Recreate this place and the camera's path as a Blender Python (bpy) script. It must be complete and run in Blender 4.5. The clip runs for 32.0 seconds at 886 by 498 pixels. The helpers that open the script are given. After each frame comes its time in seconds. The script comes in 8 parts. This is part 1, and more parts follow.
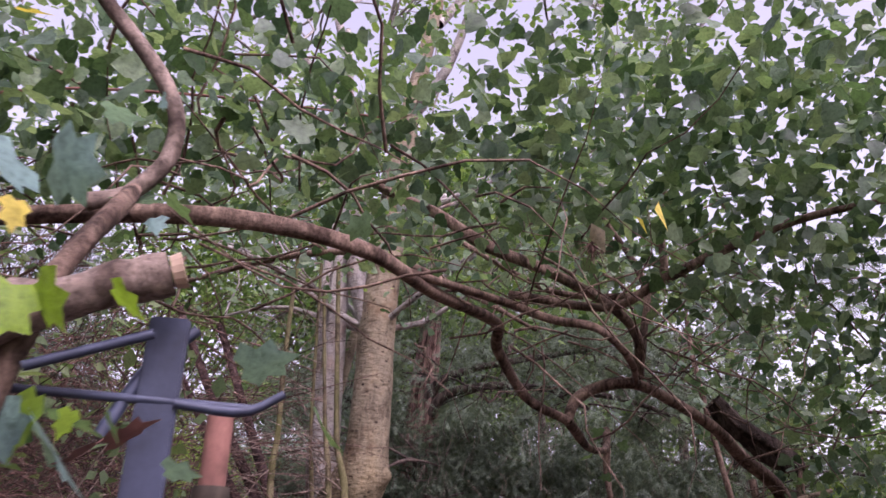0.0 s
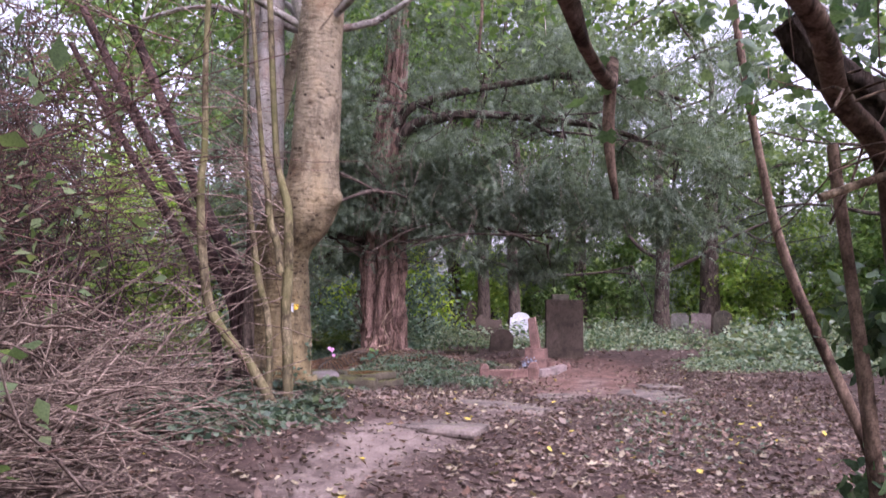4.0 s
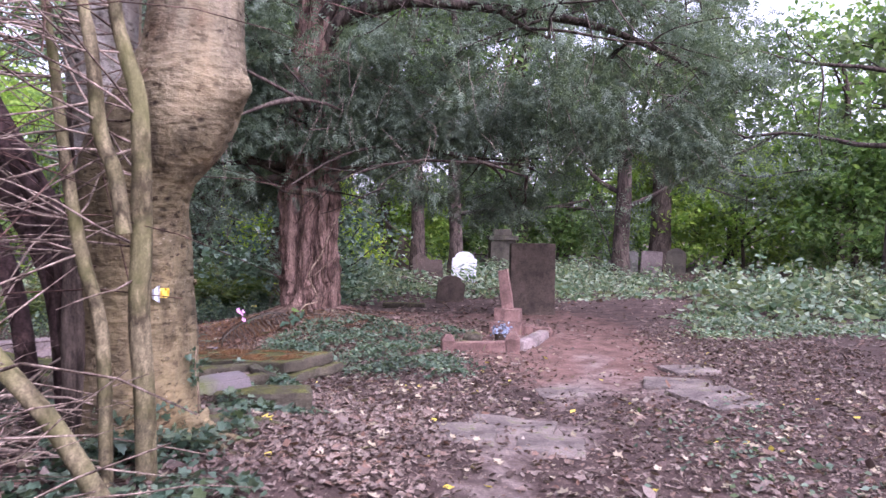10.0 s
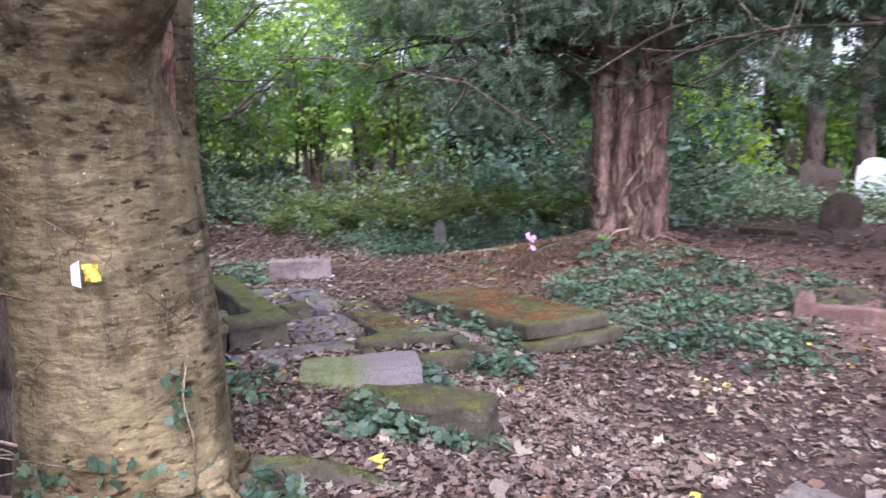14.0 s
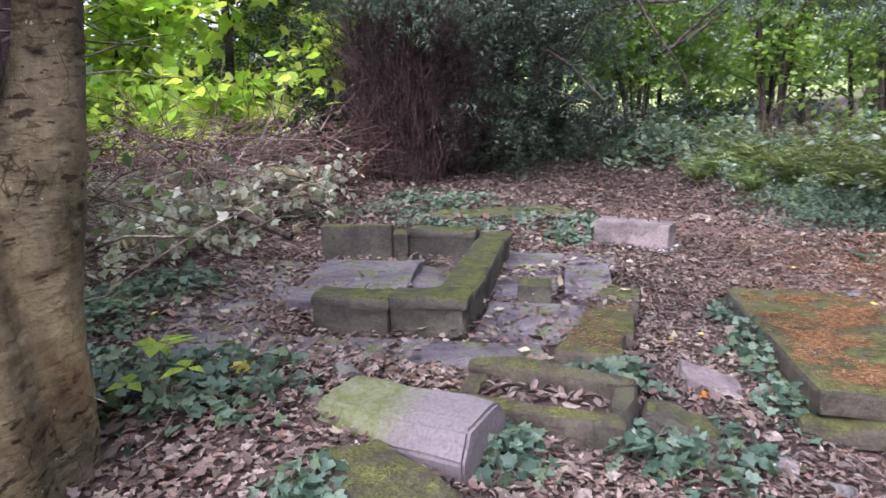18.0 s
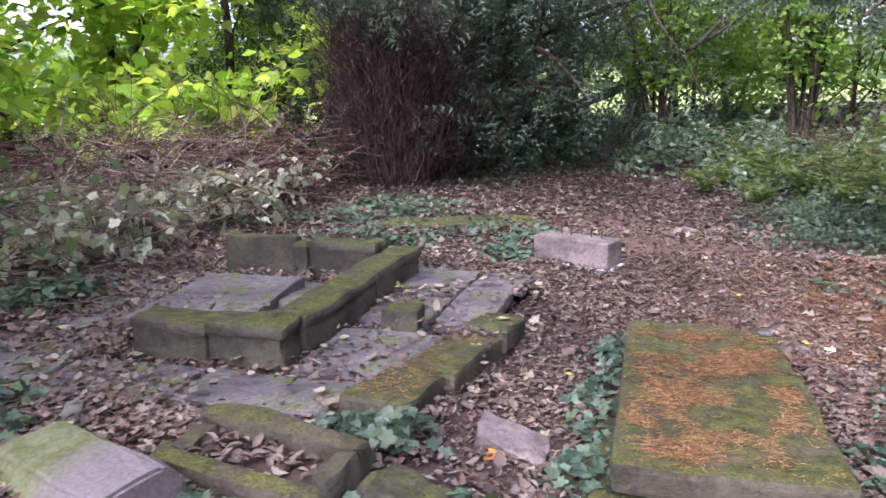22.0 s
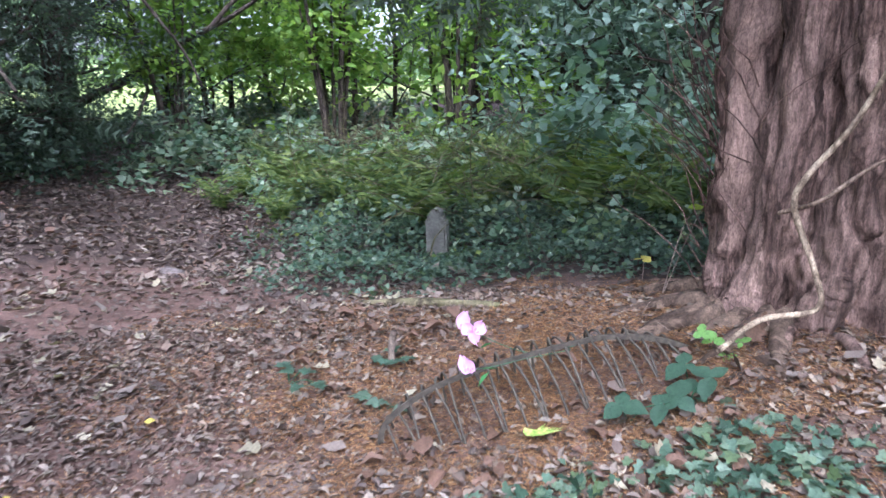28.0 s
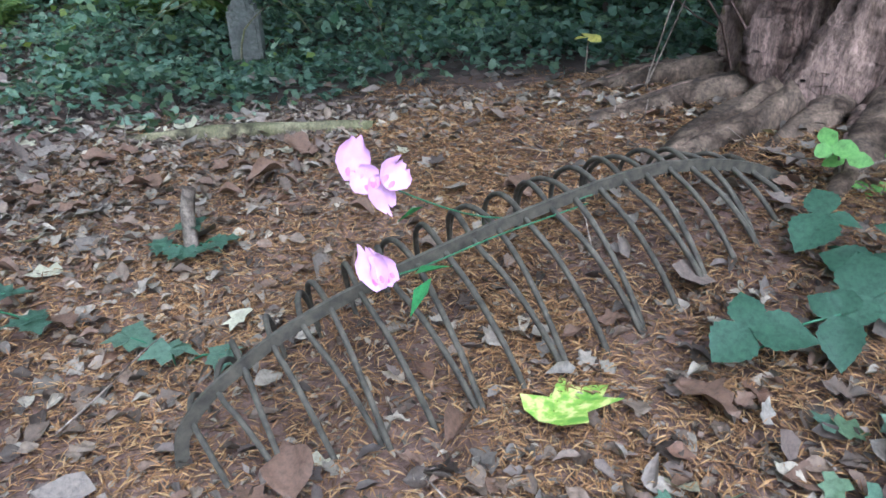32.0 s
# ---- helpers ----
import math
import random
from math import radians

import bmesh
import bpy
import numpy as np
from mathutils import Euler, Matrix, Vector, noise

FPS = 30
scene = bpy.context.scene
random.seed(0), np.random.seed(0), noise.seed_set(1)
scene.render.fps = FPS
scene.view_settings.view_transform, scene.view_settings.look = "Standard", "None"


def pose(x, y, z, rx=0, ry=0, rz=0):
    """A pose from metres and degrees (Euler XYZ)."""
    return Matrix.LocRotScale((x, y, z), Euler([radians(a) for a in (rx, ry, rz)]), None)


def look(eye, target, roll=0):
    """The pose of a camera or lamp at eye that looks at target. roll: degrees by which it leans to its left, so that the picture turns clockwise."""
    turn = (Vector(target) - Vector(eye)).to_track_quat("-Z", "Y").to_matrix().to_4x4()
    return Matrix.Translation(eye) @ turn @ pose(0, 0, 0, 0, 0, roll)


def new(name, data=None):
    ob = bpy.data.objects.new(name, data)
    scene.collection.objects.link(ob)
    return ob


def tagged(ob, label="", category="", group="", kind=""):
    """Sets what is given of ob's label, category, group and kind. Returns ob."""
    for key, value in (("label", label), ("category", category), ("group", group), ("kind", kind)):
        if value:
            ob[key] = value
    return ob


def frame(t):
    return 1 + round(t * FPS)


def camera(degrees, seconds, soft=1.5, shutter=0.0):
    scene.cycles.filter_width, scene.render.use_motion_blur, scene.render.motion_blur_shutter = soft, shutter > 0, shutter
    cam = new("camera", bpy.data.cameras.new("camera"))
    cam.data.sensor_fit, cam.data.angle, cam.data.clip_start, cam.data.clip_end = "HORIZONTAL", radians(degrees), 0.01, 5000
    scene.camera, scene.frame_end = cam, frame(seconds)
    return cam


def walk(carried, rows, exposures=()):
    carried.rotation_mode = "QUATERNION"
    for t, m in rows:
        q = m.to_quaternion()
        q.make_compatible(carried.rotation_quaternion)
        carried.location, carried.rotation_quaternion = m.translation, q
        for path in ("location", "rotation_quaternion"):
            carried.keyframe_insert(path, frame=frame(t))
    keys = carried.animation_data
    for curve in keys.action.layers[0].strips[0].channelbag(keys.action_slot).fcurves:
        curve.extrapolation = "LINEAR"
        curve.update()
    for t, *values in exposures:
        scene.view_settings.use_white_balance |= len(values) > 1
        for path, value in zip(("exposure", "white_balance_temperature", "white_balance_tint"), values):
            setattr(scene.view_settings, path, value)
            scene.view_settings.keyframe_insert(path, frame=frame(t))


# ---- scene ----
# Camera and its walk
cam = camera(62.1, 32.0, soft=1.5, shutter=0.5)
PATH = [
    (0, (1.423, -3.033, 1.407), (1.116, -1.225, 2.204), 1.1),
    (0.5, (1.413, -2.869, 1.451), (1.139, -1.070, 2.280), 0.7),
    (1, (1.408, -2.618, 1.486), (1.143, -0.818, 2.316), 0.5),
    (1.5, (1.397, -2.460, 1.502), (1.139, -0.644, 2.301), 0.3),
    (2, (1.392, -2.268, 1.456), (1.129, -0.414, 2.159), 0.5),
    (2.5, (1.393, -2.093, 1.415), (1.125, -0.190, 1.968), 0.4),
    (3, (1.378, -1.933, 1.371), (1.109, 0.008, 1.772), 0.4),
    (3.5, (1.385, -1.767, 1.325), (1.117, 0.197, 1.588), 0.4),
    (4, (1.410, -1.614, 1.350), (1.146, 0.364, 1.487), 0.4),
    (4.5, (1.425, -1.498, 1.400), (1.159, 0.483, 1.442), 0.3),
    (6.5, (1.068, -0.499, 1.440), (0.813, 1.484, 1.392), 0.6),
    (7, (0.940, -0.284, 1.458), (0.707, 1.702, 1.407), 0.7),
    (7.5, (0.775, 0.062, 1.469), (0.580, 2.052, 1.415), 0.7),
    (8, (0.700, 0.390, 1.521), (0.556, 2.384, 1.464), 0.7),
    (8.5, (0.664, 0.794, 1.613), (0.567, 2.790, 1.554), 0.7),
    (9, (0.614, 1.109, 1.635), (0.549, 3.107, 1.576), 0.8),
    (9.5, (0.506, 1.510, 1.654), (0.457, 3.509, 1.595), 0.8),
    (10, (0.485, 1.813, 1.655), (0.447, 3.812, 1.596), 0.8),
    (10.5, (0.489, 2.232, 1.699), (0.460, 4.231, 1.639), 0.7),
    (11, (0.496, 2.598, 1.708), (0.467, 4.597, 1.648), 0.7),
    (11.5, (0.511, 2.969, 1.752), (0.457, 4.967, 1.689), 0.6),
    (12, (0.600, 3.257, 1.728), (0.452, 5.249, 1.644), 0.5),
    (12.5, (0.723, 3.589, 1.728), (0.387, 5.556, 1.589), 0.3),
    (13, (0.771, 3.936, 1.703), (0.202, 5.842, 1.491), 0.1),
    (13.5, (0.819, 4.282, 1.720), (0.014, 6.091, 1.439), -0.1),
    (14, (0.927, 4.595, 1.706), (-0.089, 6.285, 1.375), -0.4),
    (14.5, (1.044, 4.858, 1.703), (-0.148, 6.419, 1.327), -0.7),
    (15, (1.047, 5.164, 1.659), (-0.291, 6.590, 1.240), -0.9),
    (15.5, (1.030, 5.464, 1.673), (-0.432, 6.751, 1.218), -1.1),
    (17.5, (0.965, 6.986, 1.581), (-0.829, 7.731, 1.104), -1.7),
    (18, (0.925, 7.137, 1.588), (-0.913, 7.770, 1.117), -1.8),
    (18.5, (0.941, 7.307, 1.610), (-0.931, 7.834, 1.143), -1.8),
    (19, (0.988, 7.454, 1.629), (-0.906, 7.896, 1.166), -1.9),
    (19.5, (0.995, 7.620, 1.617), (-0.909, 8.017, 1.151), -2.0),
    (20, (0.939, 7.869, 1.602), (-0.967, 8.258, 1.140), -2.2),
    (20.5, (0.894, 8.047, 1.582), (-1.011, 8.448, 1.121), -2.1),
    (21, (0.864, 8.236, 1.573), (-1.036, 8.655, 1.111), -1.9),
    (21.5, (0.867, 8.393, 1.586), (-1.029, 8.826, 1.120), -1.8),
    (22, (0.855, 8.523, 1.577), (-1.036, 8.972, 1.107), -1.6),
    (22.5, (0.757, 8.730, 1.569), (-1.123, 9.218, 1.092), -1.5),
    (23, (0.749, 8.984, 1.560), (-1.112, 9.536, 1.081), -1.8),
    (23.5, (0.700, 9.222, 1.525), (-1.131, 9.871, 1.048), -1.9),
    (24, (0.651, 9.374, 1.547), (-1.137, 10.134, 1.072), -1.6),
    (24.5, (0.558, 9.538, 1.507), (-1.191, 10.385, 1.034), -1.4),
    (25, (0.374, 9.773, 1.507), (-1.337, 10.694, 1.030), -1.2),
    (25.5, (0.201, 9.954, 1.475), (-1.466, 10.953, 1.001), -1.0),
    (26, (-0.038, 10.146, 1.437), (-1.655, 11.225, 0.963), -0.6),
    (26.5, (-0.256, 10.289, 1.402), (-1.811, 11.457, 0.932), -0.1),
    (28.5, (-1.055, 11.028, 1.361), (-2.412, 12.410, 0.862), -0.0),
    (29, (-1.324, 11.270, 1.284), (-2.662, 12.668, 0.779), 0.1),
    (29.5, (-1.574, 11.503, 1.199), (-2.888, 12.922, 0.688), 0.2),
    (30, (-1.765, 11.671, 1.079), (-3.018, 13.132, 0.537), 0.4),
    (30.5, (-1.905, 11.820, 0.991), (-3.075, 13.316, 0.364), 0.4),
    (31, (-1.981, 11.892, 0.895), (-3.042, 13.414, 0.148), 0.5),
    (31.5, (-2.040, 11.930, 0.822), (-3.007, 13.454, -0.038), 0.7),
    (32, (-2.079, 11.924, 0.798), (-2.983, 13.452, -0.122), 0.8),
]
walk(cam, [(t, look(eye, target, roll)) for t, eye, target, roll in PATH],
     exposures=[(0.0, 1.25, 6150, 44), (3.0, 1.74, 5950, 42), (4.0, 1.88, 5900, 40), (7.0, 2.02, 5700, 35), (11.0, 2.2, 5600, 41), (15.0, 2.3, 5500, 22), (20.0, 2.55, 5650, 31), (23.0, 2.42, 5650, 28), (26.0, 2.48, 5450, 26), (29.0, 2.38, 5030, 12), (30.3, 2.36, 4950, 9), (32.0, 2.12, 4800, 2)])

# World and sun: a bright overcast afternoon, the sun a broad glow in the cloud
world = bpy.data.worlds.new("sky")
scene.world = world
world.use_nodes = True
wn = world.node_tree
sky = wn.nodes.new("ShaderNodeTexSky")
sky.sky_type = "NISHITA"
sky.sun_disc = False
sky.sun_elevation = radians(48)
sky.sun_rotation = radians(138)
sky.air_density, sky.dust_density, sky.ozone_density = 1.0, 4.0, 0.6
cloud = wn.nodes.new("ShaderNodeHueSaturation")
cloud.inputs["Saturation"].default_value = 0.3
wn.links.new(sky.outputs[0], cloud.inputs["Color"])
wn.links.new(cloud.outputs[0], wn.nodes["Background"].inputs[0])
wn.nodes["Background"].inputs[1].default_value = 0.15
sun_data = bpy.data.lights.new("sun", "SUN")
sun_data.energy, sun_data.angle, sun_data.color = 1.5, radians(70), (1.0, 0.96, 0.92)
sun = new("sun", sun_data)
sun.matrix_world = look((25.4, -28.2, 42), (0, 0, 0))


# ------------------------------------------------------------ materials
def nodes_of(name):
    m = bpy.data.materials.new(name)
    m.use_nodes = True
    return m, m.node_tree, m.node_tree.nodes["Principled BSDF"]


def noise_node(t, scale, detail=6, rough=0.6, coords="Object", stretch=None):
    c = t.nodes.new("ShaderNodeTexCoord")
    n = t.nodes.new("ShaderNodeTexNoise")
    n.inputs["Scale"].default_value, n.inputs["Detail"].default_value, n.inputs["Roughness"].default_value = scale, detail, rough
    if stretch:
        k = t.nodes.new("ShaderNodeMapping")
        k.inputs["Scale"].default_value = stretch
        t.links.new(c.outputs[coords], k.inputs[0])
        t.links.new(k.outputs[0], n.inputs[0])
    else:
        t.links.new(c.outputs[coords], n.inputs[0])
    return n


def ramp(t, source, stops):
    r = t.nodes.new("ShaderNodeValToRGB")
    while len(r.color_ramp.elements) < len(stops):
        r.color_ramp.elements.new(0.5)
    for e, (p, c) in zip(r.color_ramp.elements, stops):
        e.position, e.color = p, (*c, 1) if len(c) == 3 else c
    t.links.new(source, r.inputs[0])
    return r


def mixed(t, fac, a, b, blend="MIX"):
    n = t.nodes.new("ShaderNodeMix")
    n.data_type, n.blend_type = "RGBA", blend
    for socket, v in ((n.inputs[0], fac), (n.inputs[6], a), (n.inputs[7], b)):
        if hasattr(v, "is_output"):
            t.links.new(v, socket)
        elif isinstance(v, (int, float)):
            socket.default_value = v
        else:
            socket.default_value = (*v, 1)
    return n.outputs[2]


def bumped(t, bsdf, sources, distance=0.01):
    """Bump from several (output, strength) sources, chained."""
    last = None
    for out, strength, dist in sources:
        b = t.nodes.new("ShaderNodeBump")
        b.inputs["Strength"].default_value, b.inputs["Distance"].default_value = strength, dist
        t.links.new(out, b.inputs["Height"])
        if last:
            t.links.new(last, b.inputs["Normal"])
        last = b.outputs[0]
    t.links.new(last, bsdf.inputs["Normal"])


def leafy(name, colours, rough=0.5, glow=0.35, patch=0.8):
    """Leaves: each island takes its own colour; thin, so that light passes."""
    m, t, b = nodes_of(name)
    g = t.nodes.new("ShaderNodeNewGeometry")
    r = ramp(t, g.outputs["Random Per Island"], [(i / max(1, len(colours) - 1), c) for i, c in enumerate(colours)])
    n = noise_node(t, patch, 3)
    k = ramp(t, n.outputs[0], [(0.3, (0.65, 0.65, 0.65)), (0.7, (1.25, 1.25, 1.2))])
    col = mixed(t, 1.0, r.outputs[0], k.outputs[0], "MULTIPLY")
    grain = noise_node(t, 95.0, 5, 0.7)
    col = mixed(t, 1.0, col, ramp(t, grain.outputs[0], [(0.32, (0.62, 0.62, 0.6)), (0.5, (1, 1, 1)), (0.7, (1.28, 1.26, 1.2))]).outputs[0], "MULTIPLY")
    t.links.new(col, b.inputs["Base Color"])
    b.inputs["Roughness"].default_value = rough
    b.inputs["Specular IOR Level"].default_value = 0.3
    bumped(t, b, [(grain.outputs[0], 0.5, 0.004)])
    if glow:
        tr = t.nodes.new("ShaderNodeBsdfTranslucent")
        t.links.new(mixed(t, 1.0, col, (1.25, 1.3, 0.7), "MULTIPLY"), tr.inputs[0])
        mx = t.nodes.new("ShaderNodeMixShader")
        mx.inputs[0].default_value = glow
        t.links.new(b.outputs[0], mx.inputs[1])
        t.links.new(tr.outputs[0], mx.inputs[2])
        t.links.new(mx.outputs[0], t.nodes["Material Output"].inputs[0])
    return m


def stony(name, base, moss=0.4, moss_col=(0.09, 0.12, 0.025), scale=1.0, litter=0.0):
    """Old stone: grain, stains, and moss that grows on what faces up."""
    m, t, b = nodes_of(name)
    fine = noise_node(t, 45 * scale, 8, 0.7)
    broad = noise_node(t, 5 * scale, 6, 0.65)
    stain = noise_node(t, 1.6 * scale, 8, 0.72)
    col = ramp(t, broad.outputs[0], [(0.25, [v * (0.4 if moss else 0.75) for v in base]), (0.5, base), (0.78, [min(1, v * 1.35) for v in base])]).outputs[0]
    col = mixed(t, 1.0, col, ramp(t, stain.outputs[0], [(0.3, (0.42, 0.42, 0.4) if moss else (0.8, 0.82, 0.82)), (0.55, (1, 1, 1)), (0.75, (1.2, 1.18, 1.15))]).outputs[0], "MULTIPLY")
    crack = noise_node(t, 2.6 * scale, 5, 0.6)
    col = mixed(t, 1.0, col, ramp(t, crack.outputs[0], [(0.486, (1, 1, 1)), (0.5, (0.72, 0.7, 0.68) if moss else (0.92, 0.92, 0.93)), (0.514, (1, 1, 1))]).outputs[0], "MULTIPLY")
    grain = ramp(t, fine.outputs[0], [(0.3, (0.6, 0.6, 0.6)), (0.7, (1.2, 1.2, 1.2))]).outputs[0]
    col = mixed(t, 1.0, col, grain, "MULTIPLY")
    bumps = [(fine.outputs[0], 0.6, 0.006), (broad.outputs[0], 0.5, 0.02)]
    if moss:
        g = t.nodes.new("ShaderNodeNewGeometry")
        s = t.nodes.new("ShaderNodeSeparateXYZ")
        t.links.new(g.outputs["Normal"], s.inputs[0])
        mn = noise_node(t, 6.0 * scale, 9, 0.75)
        a = t.nodes.new("ShaderNodeMath")
        a.operation = "MULTIPLY_ADD"
        t.links.new(s.outputs[2], a.inputs[0])
        a.inputs[1].default_value = 0.22
        t.links.new(mn.outputs[0], a.inputs[2])
        f = ramp(t, a.outputs[0], [(0.82 - 0.42 * moss, (0, 0, 0)), (0.96 - 0.42 * moss, (1, 1, 1))]).outputs[0]
        mf = noise_node(t, 90, 4, 0.7)
        mc = ramp(t, mf.outputs[0], [(0.3, [v * 0.3 for v in moss_col]), (0.7, [v * 1.8 for v in moss_col])]).outputs[0]
        mc = mixed(t, 1.0, mc, ramp(t, noise_node(t, 11, 6, 0.7).outputs[0], [(0.35, (0.35, 0.33, 0.3)), (0.65, (1.25, 1.2, 1.0))]).outputs[0], "MULTIPLY")
        col = mixed(t, f, col, mc)
        bumps.append((mf.outputs[0], 0.8, 0.014))
    t.links.new(col, b.inputs["Base Color"])
    b.inputs["Roughness"].default_value = 0.9
    b.inputs["Specular IOR Level"].default_value = 0.25
    bumped(t, b, bumps)
    return m


def half_bare(name, bare, lichened, moss):
    """Stone that is lichened and mossy along one end and worn bare along the other."""
    m, t, b = nodes_of(name)
    place = t.nodes.new("ShaderNodeTexCoord")
    axis = t.nodes.new("ShaderNodeSeparateXYZ")
    t.links.new(place.outputs["Object"], axis.inputs[0])
    rag, fine, spots = noise_node(t, 5.0, 8, 0.7), noise_node(t, 60.0, 6, 0.7), noise_node(t, 8.0, 7, 0.7)
    along = t.nodes.new("ShaderNodeMath")
    along.operation = "MULTIPLY_ADD"
    t.links.new(rag.outputs[0], along.inputs[0])
    along.inputs[1].default_value = 0.55
    t.links.new(axis.outputs[0], along.inputs[2])
    green = mixed(t, ramp(t, spots.outputs[0], [(0.44, (0, 0, 0)), (0.56, (1, 1, 1))]).outputs[0], lichened, moss)
    worn_end = mixed(t, ramp(t, spots.outputs[0], [(0.58, (0, 0, 0)), (0.72, (0.6, 0.6, 0.6))]).outputs[0], bare, lichened)
    col = mixed(t, ramp(t, along.outputs[0], [(0.17, (0, 0, 0)), (0.36, (1, 1, 1))]).outputs[0], green, worn_end)
    col = mixed(t, 1.0, col, ramp(t, fine.outputs[0], [(0.3, (0.6, 0.6, 0.6)), (0.5, (1, 1, 1)), (0.7, (1.25, 1.25, 1.25))]).outputs[0], "MULTIPLY")
    t.links.new(col, b.inputs["Base Color"])
    b.inputs["Roughness"].default_value = 0.92
    bumped(t, b, [(rag.outputs[0], 0.5, 0.02), (fine.outputs[0], 0.6, 0.006)])
    return m


def barky(name, dark, light, stretch=(1, 1, 0.25), scale=9.0, moss=None, rough=0.9, relief=0.02):
    m, t, b = nodes_of(name)
    n = noise_node(t, scale, 8, 0.7, stretch=stretch)
    n2 = noise_node(t, scale * 6, 6, 0.7, stretch=stretch)
    n3 = noise_node(t, 1.7, 5, 0.6)
    col = ramp(t, n.outputs[0], [(0.3, dark), (0.68, light)]).outputs[0]
    col = mixed(t, 1.0, col, ramp(t, n2.outputs[0], [(0.32, (0.42, 0.41, 0.4)), (0.68, (1.4, 1.38, 1.36))]).outputs[0], "MULTIPLY")
    split = noise_node(t, scale * 0.55, 5, 0.55, stretch=stretch)
    col = mixed(t, 1.0, col, ramp(t, split.outputs[0], [(0.44, (1, 1, 1)), (0.5, (0.3, 0.27, 0.26)), (0.56, (1, 1, 1))]).outputs[0], "MULTIPLY")
    grit = noise_node(t, scale * 14, 4, 0.7, stretch=(1, 1, min(1, stretch[2] * 2.5)))
    col = mixed(t, 1.0, col, ramp(t, grit.outputs[0], [(0.34, (0.6, 0.58, 0.56)), (0.5, (1, 1, 1)), (0.66, (1.3, 1.28, 1.26))]).outputs[0], "MULTIPLY")
    if moss:
        col = mixed(t, ramp(t, n3.outputs[0], [(0.45, (0, 0, 0)), (0.65, (0.8, 0.8, 0.8))]).outputs[0], col, moss)
    t.links.new(col, b.inputs["Base Color"])
    b.inputs["Roughness"].default_value = rough
    b.inputs["Specular IOR Level"].default_value = 0.2
    bumped(t, b, [(n.outputs[0], 0.9, relief), (n2.outputs[0], 0.7, relief * 0.5)])
    return m


def smooth_bark(name, dark, light, algae, upper=None):
    """Beech: smooth skin with level wrinkles, scars, dark pits and green algae."""
    m, t, b = nodes_of(name)
    broad = noise_node(t, 2.2, 6, 0.65)
    level = noise_node(t, 7.0, 8, 0.72, stretch=(1, 1, 1.25))
    fine = noise_node(t, 55.0, 7, 0.75, stretch=(1, 1, 1.5))
    runs = noise_node(t, 3.4, 6, 0.62, stretch=(1.6, 1.6, 0.32))
    col = ramp(t, runs.outputs[0], [(0.28, dark), (0.47, [(a + c) / 2 for a, c in zip(dark, light)]), (0.66, light)]).outputs[0]
    col = mixed(t, ramp(t, broad.outputs[0], [(0.45, (0, 0, 0)), (0.68, (0.75, 0.75, 0.75))]).outputs[0], col, algae)
    clean = None
    if upper:
        place = t.nodes.new("ShaderNodeTexCoord")
        axis = t.nodes.new("ShaderNodeSeparateXYZ")
        t.links.new(place.outputs["Object"], axis.inputs[0])
        up = t.nodes.new("ShaderNodeMath")
        up.operation = "MULTIPLY_ADD"
        t.links.new(runs.outputs[0], up.inputs[0])
        up.inputs[1].default_value = 2.5
        t.links.new(axis.outputs[2], up.inputs[2])
        clean = t.nodes.new("ShaderNodeMapRange")
        t.links.new(up.outputs[0], clean.inputs[0])
        clean.inputs[1].default_value, clean.inputs[2].default_value, clean.inputs[4].default_value = 2.9, 4.2, 0.85
        col = mixed(t, clean.outputs[0], col, upper)
    col = mixed(t, 1.0, col, ramp(t, level.outputs[0], [(0.3, (0.78, 0.76, 0.73)), (0.44, (0.98, 0.98, 0.98)), (0.7, (1.08, 1.07, 1.05))]).outputs[0], "MULTIPLY")
    col = mixed(t, 1.0, col, ramp(t, fine.outputs[0], [(0.3, (0.6, 0.57, 0.54)), (0.46, (1, 1, 1)), (0.72, (1.18, 1.18, 1.18))]).outputs[0], "MULTIPLY")
    crease = noise_node(t, 2.6, 6, 0.6, stretch=(0.6, 0.6, 2.2))
    torn = ramp(t, noise_node(t, 3.1, 4, 0.6).outputs[0], [(0.5, (0, 0, 0)), (0.62, (1, 1, 1))]).outputs[0]
    col = mixed(t, torn, col, mixed(t, 1.0, col, ramp(t, crease.outputs[0], [(0.482, (1, 1, 1)), (0.498, (0.42, 0.36, 0.3)), (0.508, (1, 1, 1))]).outputs[0], "MULTIPLY"))
    dash = noise_node(t, 19.0, 3, 0.5, stretch=(0.7, 0.7, 1.9))
    often = ramp(t, noise_node(t, 2.3, 3, 0.5).outputs[0], [(0.4, (0, 0, 0)), (0.55, (1, 1, 1))]).outputs[0]
    if clean:
        often, torn = mixed(t, clean.outputs[0], often, (0.12, 0.12, 0.12)), mixed(t, clean.outputs[0], torn, (0, 0, 0))
    col = mixed(t, often, col, mixed(t, 1.0, col, ramp(t, dash.outputs[0], [(0.635, (1, 1, 1)), (0.66, (0.26, 0.21, 0.17))]).outputs[0], "MULTIPLY"))
    slit = noise_node(t, 5.5, 3, 0.55, stretch=(1.1, 1.1, 0.5))
    col = mixed(t, torn, col, mixed(t, 1.0, col, ramp(t, slit.outputs[0], [(0.49, (1, 1, 1)), (0.5, (0.3, 0.25, 0.2)), (0.508, (1, 1, 1))]).outputs[0], "MULTIPLY"))
    blot = noise_node(t, 3.3, 8, 0.72, stretch=(1.2, 1.2, 0.6))
